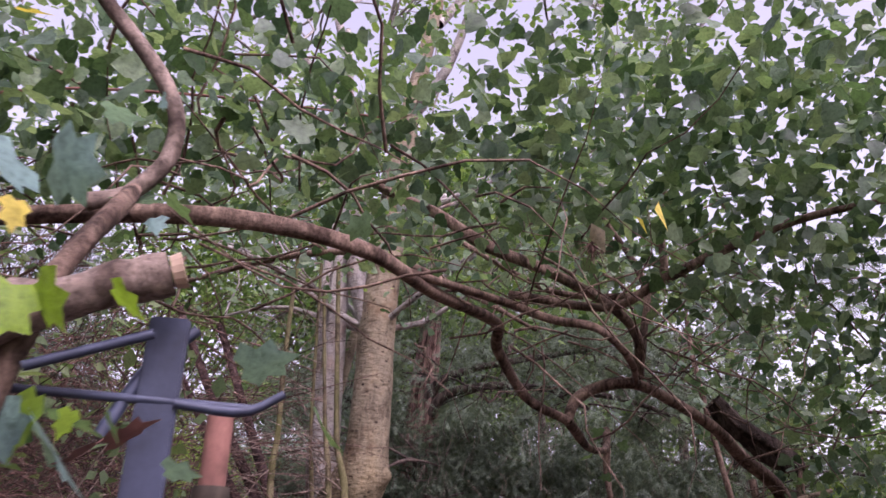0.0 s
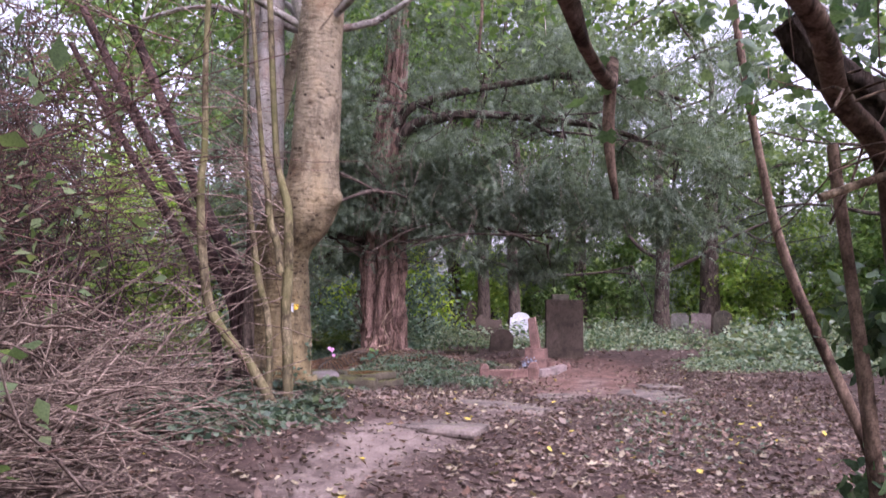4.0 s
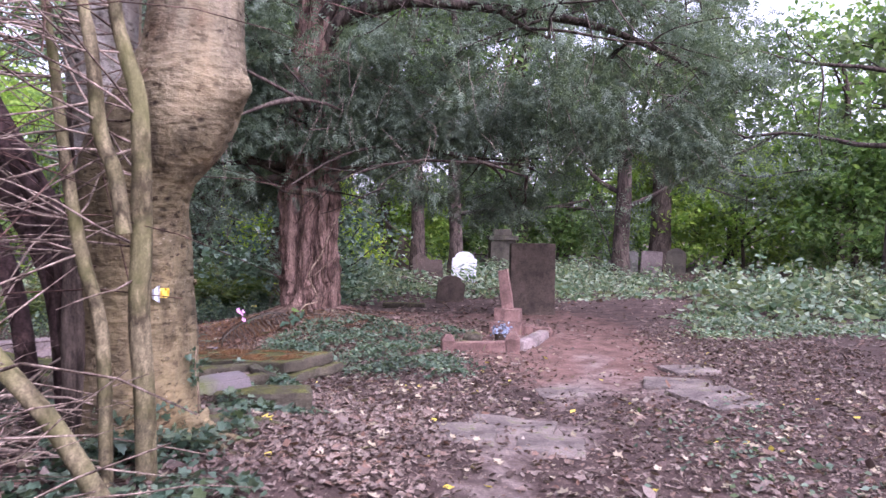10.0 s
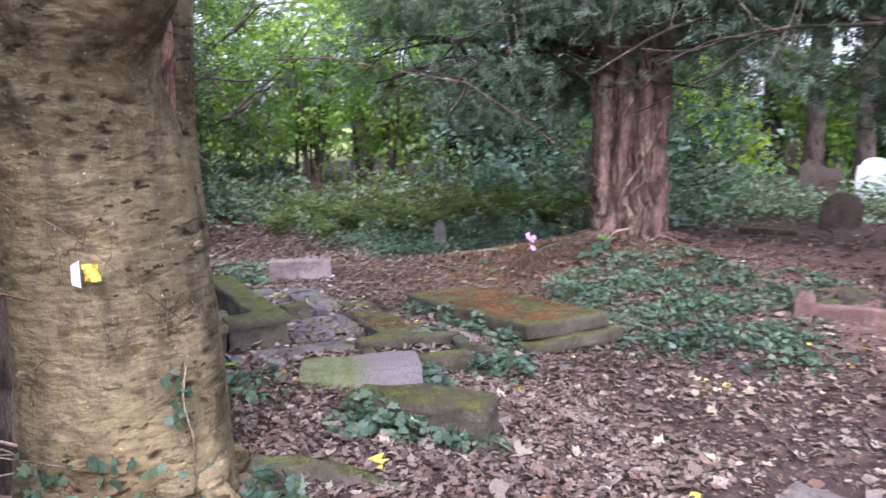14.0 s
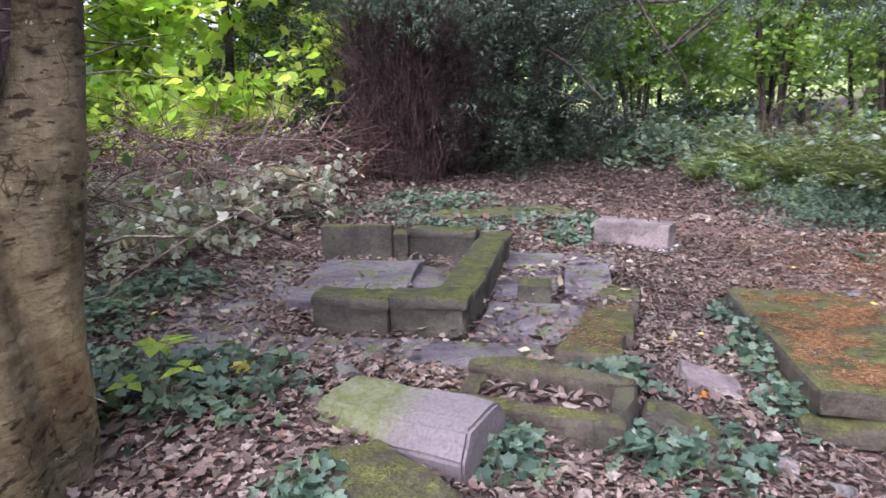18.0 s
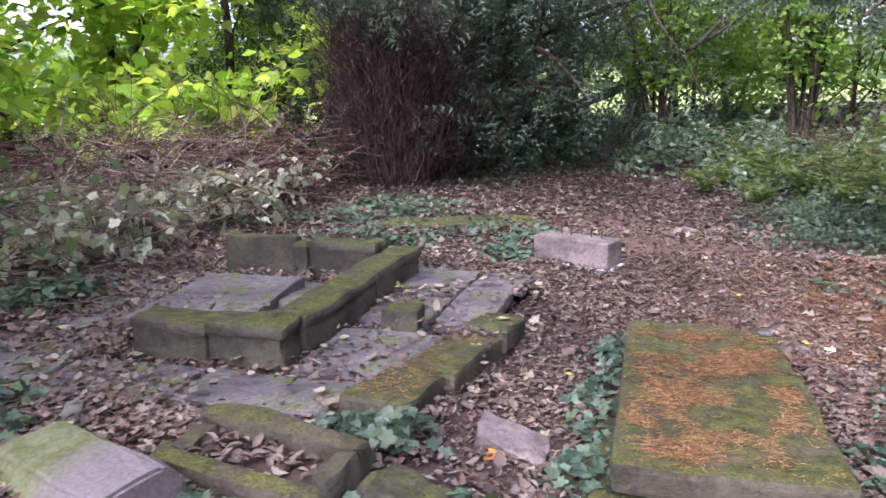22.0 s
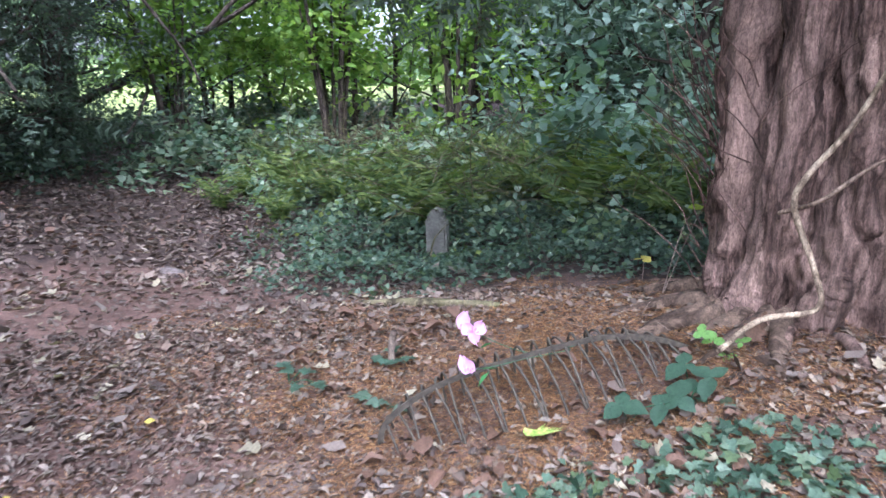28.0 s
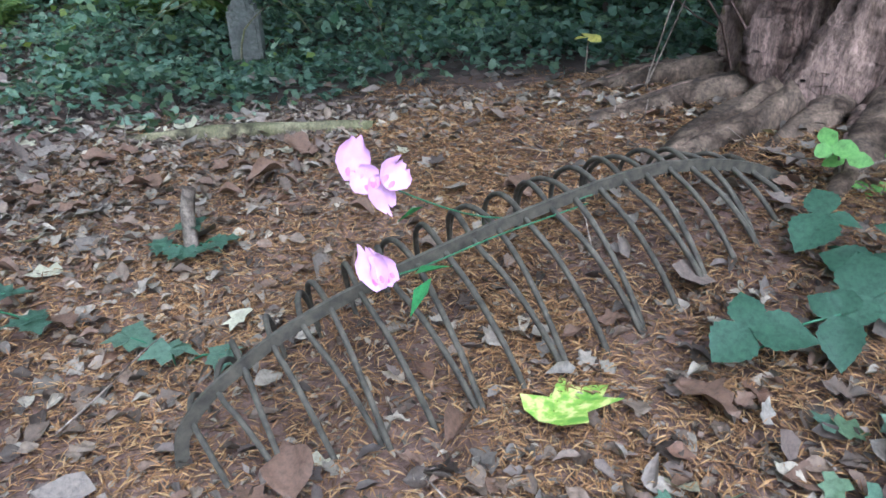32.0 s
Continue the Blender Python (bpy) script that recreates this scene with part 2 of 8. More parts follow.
    col = mixed(t, 1.0, col, ramp(t, blot.outputs[0], [(0.36, (0.42, 0.4, 0.38)), (0.5, (1, 1, 1)), (0.66, (1.25, 1.22, 1.15))]).outputs[0], "MULTIPLY")
    lichen = noise_node(t, 70.0, 3, 0.5)
    col = mixed(t, ramp(t, lichen.outputs[0], [(0.68, (0, 0, 0)), (0.74, (0.55, 0.55, 0.55))]).outputs[0], col, (0.55, 0.5, 0.42))
    c = t.nodes.new("ShaderNodeTexCoord")
    k = t.nodes.new("ShaderNodeMapping")
    k.inputs["Scale"].default_value = (0.9, 0.9, 1.5)
    v = t.nodes.new("ShaderNodeTexVoronoi")
    v.inputs["Scale"].default_value = 9.0
    t.links.new(c.outputs["Object"], k.inputs[0])
    t.links.new(mixed(t, 0.12, k.outputs[0], broad.outputs["Color"]), v.inputs["Vector"])
    pits = ramp(t, v.outputs["Distance"], [(0.08, (0.14, 0.11, 0.09)), (0.24, (1, 1, 1))]).outputs[0]
    scars = noise_node(t, 15.0, 4, 0.55, stretch=(0.8, 0.8, 1.7))
    pits = mixed(t, 1.0, pits, ramp(t, scars.outputs[0], [(0.3, (0.25, 0.2, 0.16)), (0.37, (1, 1, 1))]).outputs[0], "MULTIPLY")
    where = ramp(t, noise_node(t, 2.1, 4, 0.6).outputs[0], [(0.4, (0, 0, 0)), (0.52, (1, 1, 1))]).outputs[0]
    col = mixed(t, where, col, mixed(t, 1.0, col, pits, "MULTIPLY"))
    rust = ramp(t, noise_node(t, 1.9, 5, 0.6, stretch=(1, 1, 0.7)).outputs[0], [(0.56, (1, 1, 1)), (0.7, (0.62, 0.46, 0.38))]).outputs[0]
    col = mixed(t, 1.0, col, rust, "MULTIPLY")
    t.links.new(col, b.inputs["Base Color"])
    b.inputs["Roughness"].default_value = 0.8
    b.inputs["Specular IOR Level"].default_value = 0.25
    bumped(t, b, [(level.outputs[0], 0.25, 0.01), (dash.outputs[0], 0.6, 0.012), (fine.outputs[0], 0.8, 0.009), (v.outputs["Distance"], 0.35, 0.02), (scars.outputs[0], 0.8, 0.025)])
    return m


def plain(name, col, rough=0.6, metal=0.0, var=0.25, scale=20):
    m, t, b = nodes_of(name)
    n = noise_node(t, scale, 5)
    c = ramp(t, n.outputs[0], [(0.3, [v * (1 - var) for v in col]), (0.7, [min(1, v * (1 + var)) for v in col])]).outputs[0]
    t.links.new(c, b.inputs["Base Color"])
    b.inputs["Roughness"].default_value, b.inputs["Metallic"].default_value = rough, metal
    bumped(t, b, [(n.outputs[0], 0.3, 0.004)])
    return m


def ground_material():
    """Soil, red yew litter, worn pale path and dark humus, laid out by place."""
    m, t, b = nodes_of("forest_soil")
    big = noise_node(t, 0.55, 5, 0.6)
    mid = noise_node(t, 4.0, 8, 0.7)
    fine = noise_node(t, 60.0, 6, 0.75)
    soil = ramp(t, mid.outputs[0], [(0.3, (0.032, 0.022, 0.019)), (0.55, (0.075, 0.051, 0.044)), (0.75, (0.15, 0.107, 0.092))]).outputs[0]
    red = ramp(t, mid.outputs[0], [(0.3, (0.06, 0.036, 0.03)), (0.7, (0.21, 0.128, 0.104))]).outputs[0]
    pale = ramp(t, mid.outputs[0], [(0.25, (0.11, 0.083, 0.073)), (0.7, (0.25, 0.203, 0.182))]).outputs[0]
    a = t.nodes.new("ShaderNodeAttribute")
    a.attribute_name = "cover"
    s = t.nodes.new("ShaderNodeSeparateColor")
    t.links.new(a.outputs["Color"], s.inputs[0])

    def broken(out, gain):
        k = t.nodes.new("ShaderNodeMath")
        k.operation = "MULTIPLY_ADD"
        t.links.new(mid.outputs[0], k.inputs[0])
        k.inputs[1].default_value = gain
        t.links.new(out, k.inputs[2])
        return ramp(t, k.outputs[0], [(0.5 + gain * 0.35, (0, 0, 0)), (0.62 + gain * 0.5, (1, 1, 1))]).outputs[0]

    col = mixed(t, broken(s.outputs[1], 0.6), soil, red)
    col = mixed(t, broken(s.outputs[0], 0.7), col, pale)
    grass = ramp(t, mid.outputs[0], [(0.3, (0.17, 0.22, 0.06)), (0.7, (0.36, 0.4, 0.14))]).outputs[0]
    col = mixed(t, s.outputs[2], col, grass)
    col = mixed(t, 1.0, col, ramp(t, fine.outputs[0], [(0.3, (0.55, 0.55, 0.55)), (0.7, (1.3, 1.3, 1.3))]).outputs[0], "MULTIPLY")
    t.links.new(col, b.inputs["Base Color"])
    b.inputs["Roughness"].default_value = 0.95
    b.inputs["Specular IOR Level"].default_value = 0.15
    bumped(t, b, [(fine.outputs[0], 0.7, 0.012), (mid.outputs[0], 0.5, 0.03)])
    return m


SOIL = ground_material()
BEECH = smooth_bark("beech_bark", (0.06, 0.048, 0.033), (0.25, 0.196, 0.108), (0.088, 0.076, 0.042), (0.225, 0.188, 0.135))
BEECH_GREY = smooth_bark("pale_beech_bark", (0.15, 0.135, 0.125), (0.42, 0.395, 0.38), (0.19, 0.175, 0.135))
YEW_BARK = barky("yew_bark", (0.075, 0.048, 0.042), (0.34, 0.226, 0.188), (1, 1, 0.2), 10.0, relief=0.035)
DARK_BARK = barky("dark_bark", (0.035, 0.026, 0.021), (0.12, 0.095, 0.08), (1, 1, 0.3), 9.0, relief=0.02)
GREEN_BARK = barky("algae_bark", (0.075, 0.065, 0.04), (0.22, 0.185, 0.115), (1, 1, 0.4), 8.0, moss=(0.12, 0.12, 0.045), relief=0.008)
IVY_WOOD = barky("ivy_wood", (0.095, 0.063, 0.048), (0.27, 0.195, 0.15), (1, 1, 0.4), 10.0, relief=0.01)
DEAD_WOOD = barky("flaking_dead_wood", (0.13, 0.065, 0.05), (0.4, 0.235, 0.19), (1, 1, 0.35), 12.0, relief=0.02)
TWIG = barky("dead_twig", (0.13, 0.1, 0.082), (0.36, 0.285, 0.24), (1, 1, 0.6), 8.0, relief=0.004)
BARE_ROOT = barky("worn_root", (0.06, 0.042, 0.032), (0.17, 0.118, 0.088), (1, 1, 0.6), 8.0, relief=0.01)
PALE_STEM = barky("pale_bare_wood", (0.2, 0.15, 0.105), (0.46, 0.365, 0.27), (1, 1, 0.5), 9.0, relief=0.008)
SHOOT_WOOD = barky("purple_brown_shoots", (0.035, 0.022, 0.022), (0.12, 0.078, 0.076), (1, 1, 0.6), 5.0, relief=0.004)
RED_TWIG = barky("red_brown_twig", (0.06, 0.035, 0.03), (0.19, 0.115, 0.095), (1, 1, 0.6), 5.0, relief=0.004)
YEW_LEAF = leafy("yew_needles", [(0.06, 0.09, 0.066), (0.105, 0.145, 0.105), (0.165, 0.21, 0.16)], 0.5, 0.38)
# Darker copy of the yew needles: the thicket's deep shade is in this colour.
SHADE_YEW_LEAF = leafy("shade_toned_yew_needles", [(0.028, 0.045, 0.03), (0.05, 0.075, 0.05), (0.085, 0.115, 0.08)], 0.5, 0.3)
DARK_LEAF = leafy("evergreen_leaves", [(0.06, 0.1, 0.08), (0.13, 0.19, 0.155), (0.24, 0.32, 0.27)], 0.3, 0.35)
BLUE_LEAF = leafy("blue_green_leaves", [(0.08, 0.135, 0.105), (0.14, 0.215, 0.17), (0.22, 0.31, 0.255), (0.12, 0.2, 0.13)], 0.35, 0.35)
IVY_LEAF = leafy("ivy_leaves", [(0.03, 0.055, 0.038), (0.055, 0.095, 0.066), (0.095, 0.145, 0.105), (0.125, 0.17, 0.125), (0.085, 0.12, 0.055)], 0.36, 0.28)
CLIMB_LEAF = leafy("climbing_ivy_leaves", [(0.04, 0.08, 0.045), (0.08, 0.145, 0.075), (0.14, 0.22, 0.125), (0.23, 0.32, 0.2), (0.06, 0.11, 0.07), (0.2, 0.29, 0.22)], 0.24, 0.4)
# Yellow-green raised well above real foliage, so the colour itself carries the sunlight.
BRIGHT_LEAF = leafy("sunlit_toned_sycamore_leaves", [(0.22, 0.37, 0.06), (0.34, 0.5, 0.08), (0.45, 0.58, 0.11), (0.54, 0.58, 0.14)], 0.5, 0.72)
MID_LEAF = leafy("shrub_leaves", [(0.065, 0.13, 0.045), (0.125, 0.22, 0.07), (0.2, 0.29, 0.1)], 0.5, 0.48)
HAZEL_LEAF = leafy("hazel_leaves", [(0.12, 0.21, 0.05), (0.2, 0.32, 0.07), (0.3, 0.4, 0.1)], 0.5, 0.6)
FAR_LEAF = leafy("woodland_leaves", [(0.07, 0.11, 0.055), (0.12, 0.18, 0.09), (0.2, 0.255, 0.135)], 0.6, 0.48)
FERN_LEAF = leafy("fern_fronds", [(0.055, 0.095, 0.032), (0.095, 0.145, 0.042), (0.15, 0.2, 0.055), (0.22, 0.25, 0.075)], 0.55, 0.35)
BRAMBLE_LEAF = leafy("bramble_leaves", [(0.06, 0.11, 0.062), (0.11, 0.175, 0.115), (0.185, 0.255, 0.19), (0.3, 0.36, 0.28), (0.17, 0.21, 0.09)], 0.45, 0.35)
LITTER = leafy("leaf_litter", [(0.05, 0.034, 0.029), (0.085, 0.058, 0.05), (0.13, 0.092, 0.08), (0.19, 0.145, 0.128), (0.13, 0.07, 0.048), (0.22, 0.175, 0.155), (0.07, 0.05, 0.044), (0.29, 0.24, 0.21)], 0.65, 0.1)
NEAR_LITTER = leafy("brown_dead_leaves", [(0.045, 0.03, 0.024), (0.08, 0.053, 0.041), (0.13, 0.088, 0.067), (0.2, 0.145, 0.114), (0.12, 0.062, 0.042), (0.34, 0.275, 0.225), (0.06, 0.043, 0.036), (0.24, 0.19, 0.16)], 0.6, 0.1)
NEEDLES = leafy("fallen_yew_needles", [(0.085, 0.044, 0.025), (0.18, 0.09, 0.041), (0.29, 0.152, 0.066), (0.38, 0.235, 0.115)], 0.8, 0.0)
PALE_LITTER = leafy("dry_pale_leaves", [(0.3, 0.25, 0.18), (0.4, 0.35, 0.27), (0.22, 0.19, 0.13), (0.28, 0.24, 0.19)], 0.7, 0.2)
YELLOW = leafy("yellow_leaves", [(0.5, 0.4, 0.05), (0.6, 0.5, 0.12), (0.45, 0.42, 0.08)], 0.6, 0.3)
SANDSTONE = stony("mossy_sandstone", (0.1, 0.09, 0.07), 0.52, (0.075, 0.086, 0.024))
PAVING = stony("lilac_paving", (0.185, 0.16, 0.172), 0.24)
COPING = half_bare("half_bare_coping", (0.125, 0.105, 0.106), (0.115, 0.122, 0.066), (0.075, 0.085, 0.022))
PINK_STONE = stony("pink_sandstone", (0.27, 0.218, 0.208), 0.14)
RED_STONE = stony("red_sandstone", (0.245, 0.148, 0.128), 0.16)
DARK_STONE = stony("weathered_dark_stone", (0.115, 0.088, 0.072), 0.14)
GREY_STONE = stony("grey_stone", (0.22, 0.21, 0.19), 0.3)
WHITE_STONE = stony("white_marble", (0.6, 0.62, 0.67), 0.0)
MOSSY = stony("moss_covered_stone", (0.1, 0.085, 0.062), 0.5, (0.078, 0.085, 0.026))
IRON = plain("rusted_iron", (0.068, 0.055, 0.042), 0.85, 0.3, 0.5, 40)
GATE_PAINT = plain("blue_black_paint", (0.045, 0.055, 0.09), 0.5, 0.2, 0.5, 15)
BRICK_RED = plain("weathered_brick", (0.26, 0.12, 0.095), 0.9, 0.0, 0.4, 25)
PETAL = plain("pink_silk", (0.5, 0.27, 0.46), 0.7, 0.0, 0.15, 30)
PETAL_DARK = plain("rose_silk", (0.8, 0.16, 0.36), 0.7, 0.0, 0.2, 30)
# The pale blue-green base colour paints in the sky's reflection on glossy leaves.
SHEEN_IVY = leafy("sky_sheen_ivy", [(0.18, 0.3, 0.29), (0.3, 0.44, 0.45)], 0.25, 0.3)
LIME_LEAF = leafy("lime_green_ivy", [(0.2, 0.36, 0.03), (0.34, 0.45, 0.08)], 0.3, 0.4)
FRESH_LEAF = leafy("fresh_seedling_leaves", [(0.12, 0.24, 0.06), (0.18, 0.33, 0.09)], 0.5, 0.35)
SPRIG_LEAF = leafy("bramble_sprig_leaves", [(0.035, 0.075, 0.048), (0.06, 0.11, 0.07)], 0.5, 0.3)
STEM_GREEN = plain("green_plastic", (0.03, 0.1, 0.045), 0.5, 0.0, 0.2, 30)
WOOD_CUT = plain("cut_wood", (0.5, 0.36, 0.26), 0.85, 0.0, 0.3, 30)


# ------------------------------------------------------------ geometry helpers
BUMPS = [
    (-1.3, 5.8, 2, 0.28),
    (1, 3, 3, 0.09),
    (-2.2, 8.2, 1.2, 0.2),
    (-1.9, 14.2, 1.6, 0.28),
    (0.2, 9.8, 2, -0.08),
    (-4.6, 11, 2, -0.01),
    (3, 6.5, 3, 0.04),
    (-3, 12.2, 1.4, -0.16),
    (-7, 13.6, 2.5, -0.25),
    (-4.8, 8, 2, 0.1),
    (-1.3, 9.6, 1, -0.01),
    (-10, 16, 4, -0.29),
    (1.3, 12.4, 1.6, -0.02),
    (3, 10, 2.5, -0.05),
    (-3.4, 9.9, 1.2, -0.05),
    (-3, 17, 2.5, -0.1),
    (-5.3, 15, 1.6, -0.15),
    (-3.2, 4.2, 2, 0.22),
]


def pale_soil(x, y):
    """Where feet have worn the soil bare and pale."""
    spots = [(0.25, 4.7, 0.7, 1.1, 0.6), (1.1, 7.6, 0.75, 0.75, 0.75), (-0.1, 3.2, 0.6, 1.3, 0.5), (0.3, 1.2, 0.5, 1.2, 0.5), (0.75, 6.2, 0.45, 0.9, 0.45), (1.5, 8.7, 0.45, 0.8, 0.25), (2.1, 10.4, 0.45, 0.9, 0.25), (1.7, 9.6, 0.5, 0.7, 0.55), (2.9, 9.6, 0.6, 1.0, 0.6), (-3.0, 11.9, 0.5, 0.6, 0.6), (2.3, 11.6, 0.5, 1.0, 0.45)]
    return np.clip(sum(h * np.exp(-((x - a) / rx) ** 2 - ((y - b) / ry) ** 2) for a, b, rx, ry, h in spots), 0, 1)


def path_offset(x, y):
    """Signed distance from the middle of the trodden path."""
    mid = np.interp(y, [-6, 0, 3, 5, 7, 9, 12, 16, 22, 30], [0.9, 0.2, -0.1, 0.4, 1.1, 1.7, 2.5, 3.6, 5.5, 8.5])
    return x - mid


wave_rng = np.random.default_rng(5)
WAVES = [(f, wave_rng.uniform(0, 6.28), wave_rng.uniform(0, 6.28)) for f in wave_rng.uniform(0.6, 7.0, 22)]


def gzs(x, y):
    """Height of the ground: broad rises, small unevenness, the worn path."""
    x, y = np.asarray(x, float), np.asarray(y, float)
    z = np.zeros_like(x)
    for a, b, r, h in BUMPS:
        z += h * np.exp(-((x - a) ** 2 + (y - b) ** 2) / (r * r))
    near = np.exp(-(((x + 0.5) / 14) ** 2 + ((y - 7) / 16) ** 2))
    for f, th, ph in WAVES:
        z += near * 0.012 / f**0.8 * np.sin(f * (x * math.cos(th) + y * math.sin(th)) + ph)
    ga = (x + 2.62) * 0.515 + (y - 8.42) * 0.857
    gb = -(x + 2.62) * 0.857 + (y - 8.42) * 0.515
    inside = np.clip((ga + 2.1) * 4, 0, 1) * np.clip((1.0 - ga) * 4, 0, 1) * np.clip((gb + 0.7) * 4, 0, 1) * np.clip((2.5 - gb) * 4, 0, 1)
    z = z - inside * np.maximum(0, z - (0.1 - 0.035 * gb))
    return z - 0.02 * np.exp(-((path_offset(x, y)) / 0.6) ** 2) * (y < 17) * (y > -4)


def gz(x, y):
    return float(gzs(x, y))


def link(name, mesh, mat, parent=None, label="", smooth=True):
    for m in mat if isinstance(mat, (list, tuple)) else [mat]:
        mesh.materials.append(m)
    if smooth:
        mesh.polygons.foreach_set("use_smooth", np.ones(len(mesh.polygons), bool))
    ob = new(name, mesh)
    ob.parent = parent
    return tagged(ob, label)


def part(name, bm, mat, parent=None, label="", smooth=False):
    mesh = bpy.data.meshes.new(name)
    bm.to_mesh(mesh)
    bm.free()
    return link(name, mesh, mat, parent, label, smooth)


def empty(name, m, label, category, group=""):
    ob = new(name)
    ob.matrix_world = m
    return tagged(ob, label, category, group)


def fast_mesh(name, verts, faces):
    """A mesh from an (n,3) array and an (f,k) array of corners."""
    mesh = bpy.data.meshes.new(name)
    f, k = faces.shape
    mesh.vertices.add(len(verts))
    mesh.vertices.foreach_set("co", np.ascontiguousarray(verts, np.float32).ravel())
    mesh.loops.add(f * k)
    mesh.loops.foreach_set("vertex_index", np.ascontiguousarray(faces, np.int32).ravel())
    mesh.polygons.add(f)
    mesh.polygons.foreach_set("loop_start", np.arange(0, f * k, k, dtype=np.int32))
    mesh.update(calc_edges=True)
    return mesh


def curve_points(pts, n):
    """A smooth line through a few points (Catmull-Rom)."""
    p = np.array(pts, float)
    p = np.vstack([2 * p[0] - p[1], p, 2 * p[-1] - p[-2]])
    out = []
    for u in np.linspace(0, len(p) - 3 - 1e-6, n):
        i = int(u)
        f = u - i
        a, b, c, d = p[i : i + 4]
        out.append(0.5 * (2 * b + (c - a) * f + (2 * a - 5 * b + 4 * c - d) * f * f + (3 * b - a - 3 * c + d) * f**3))
    return np.array(out)


def limb(pts, radii, n=24, sides=14, flutes=0, depth=0.0, rough=0.03, seed=0, wide=(1, 1), cap=True):
    """A trunk or limb along points: (verts, quads). flutes: ridges round it; wide: stretch of its section in x and y."""
    rng = np.random.default_rng(seed)
    p = curve_points(pts, n)
    r = np.interp(np.linspace(0, 1, n), np.linspace(0, 1, len(radii)), radii)
    ang = np.linspace(0, 2 * math.pi, sides, endpoint=False)
    t = np.gradient(p, axis=0)
    t /= np.linalg.norm(t, axis=1)[:, None]
    ref = np.array([0.0, 1.0, 0.0]) if abs(t[n // 2][1]) < 0.9 else np.array([1.0, 0.0, 0.0])
    phase = rng.uniform(0, 6.28, 12)
    verts = np.zeros((n, sides, 3))
    for i in range(n):
        a = np.cross(ref, t[i])
        a /= np.linalg.norm(a)
        b = np.cross(t[i], a)
        u = i / n
        ri = r[i] * np.ones(sides)
        if flutes:
            w = ang * flutes + 2.2 * np.sin(u * 3 + phase[0]) + 0.9 * np.sin(ang * 3 + phase[1] + u * 4)
            ri *= 1 - depth * (0.5 + 0.5 * np.cos(w)) ** 2 * 1.6 + depth * 0.5 * np.sin(ang * 2 + phase[2])
        ri *= 1 + rough * (np.sin(ang * 2 + u * 9 + phase[3]) + np.sin(ang * 5 - u * 23 + phase[4]) * 0.5 + np.sin(u * 13 + ang * 3 + phase[5]) * 0.5) + rng.normal(0, rough * 0.25, sides)
        verts[i] = p[i] + (np.cos(ang) * ri * wide[0])[:, None] * a + (np.sin(ang) * ri * wide[1])[:, None] * b
    i, j = np.meshgrid(np.arange(n - 1), np.arange(sides), indexing="ij")
    k = (j + 1) % sides
    faces = np.stack([i * sides + j, i * sides + k, (i + 1) * sides + k, (i + 1) * sides + j], -1).reshape(-1, 4)
    verts = verts.reshape(-1, 3)
    if cap:
        verts = np.vstack([verts, p[-1] + t[-1] * r[-1] * 0.4])
        e = len(verts) - 1
        j = np.arange(sides)
        faces = np.vstack([faces, np.stack([(n - 1) * sides + j, (n - 1) * sides + (j + 1) % sides, np.full(sides, e), np.full(sides, e)], -1)])
    return verts, faces


def joined(pieces):
    vs, fs, o = [], [], 0
    for v, f in pieces:
        vs.append(v)
        fs.append(f + o)
        o += len(v)
    return np.vstack(vs), np.vstack(fs)


def clean_mesh(name, verts, faces):
    mesh = fast_mesh(name, verts, faces)
    mesh.validate()
    return mesh


def limb_ob(name, pts, radii, mat, parent=None, label="", **kw):
    v, f = limb(pts, radii, **kw)
    return link(name, clean_mesh(name, v, f), mat, parent, label)


def rods(starts, ways, lengths, radius, rng, n=5, bend=0.35, droop=0.0, sides=3):
    """Many thin bent twigs as one (verts, quads)."""
    m = len(starts)
    ways = ways / np.linalg.norm(ways, axis=1)[:, None]
    pts = np.zeros((m, n, 3))
    pts[:, 0] = starts
    d = ways.copy()
    step = (lengths / (n - 1))[:, None]
    for i in range(1, n):
        d = d + rng.normal(0, bend, (m, 3)) / n * 2
        d[:, 2] -= droop / n
        d /= np.linalg.norm(d, axis=1)[:, None]
        pts[:, i] = pts[:, i - 1] + d * step
    r = np.broadcast_to(np.asarray(radius), (m,))[:, None] * np.linspace(1, 0.35, n)[None]
    side = np.cross(ways, rng.normal(0, 1, (m, 3)))
    side /= np.linalg.norm(side, axis=1)[:, None] + 1e-9
    up = np.cross(ways, side)
    ang = np.arange(sides) * 2 * math.pi / sides
    ring = np.cos(ang)[:, None, None, None] * side[None, :, None] + np.sin(ang)[:, None, None, None] * up[None, :, None]
    verts = pts[None] + ring * r[None, :, :, None]
    verts = verts.transpose(1, 2, 0, 3).reshape(-1, 3)
    q, i, j = np.meshgrid(np.arange(m), np.arange(n - 1), np.arange(sides), indexing="ij")
    base = q * n * sides
    k = (j + 1) % sides
    faces = np.stack([base + i * sides + j, base + i * sides + k, base + (i + 1) * sides + k, base + (i + 1) * sides + j], -1).reshape(-1, 4)
    return verts, faces, pts


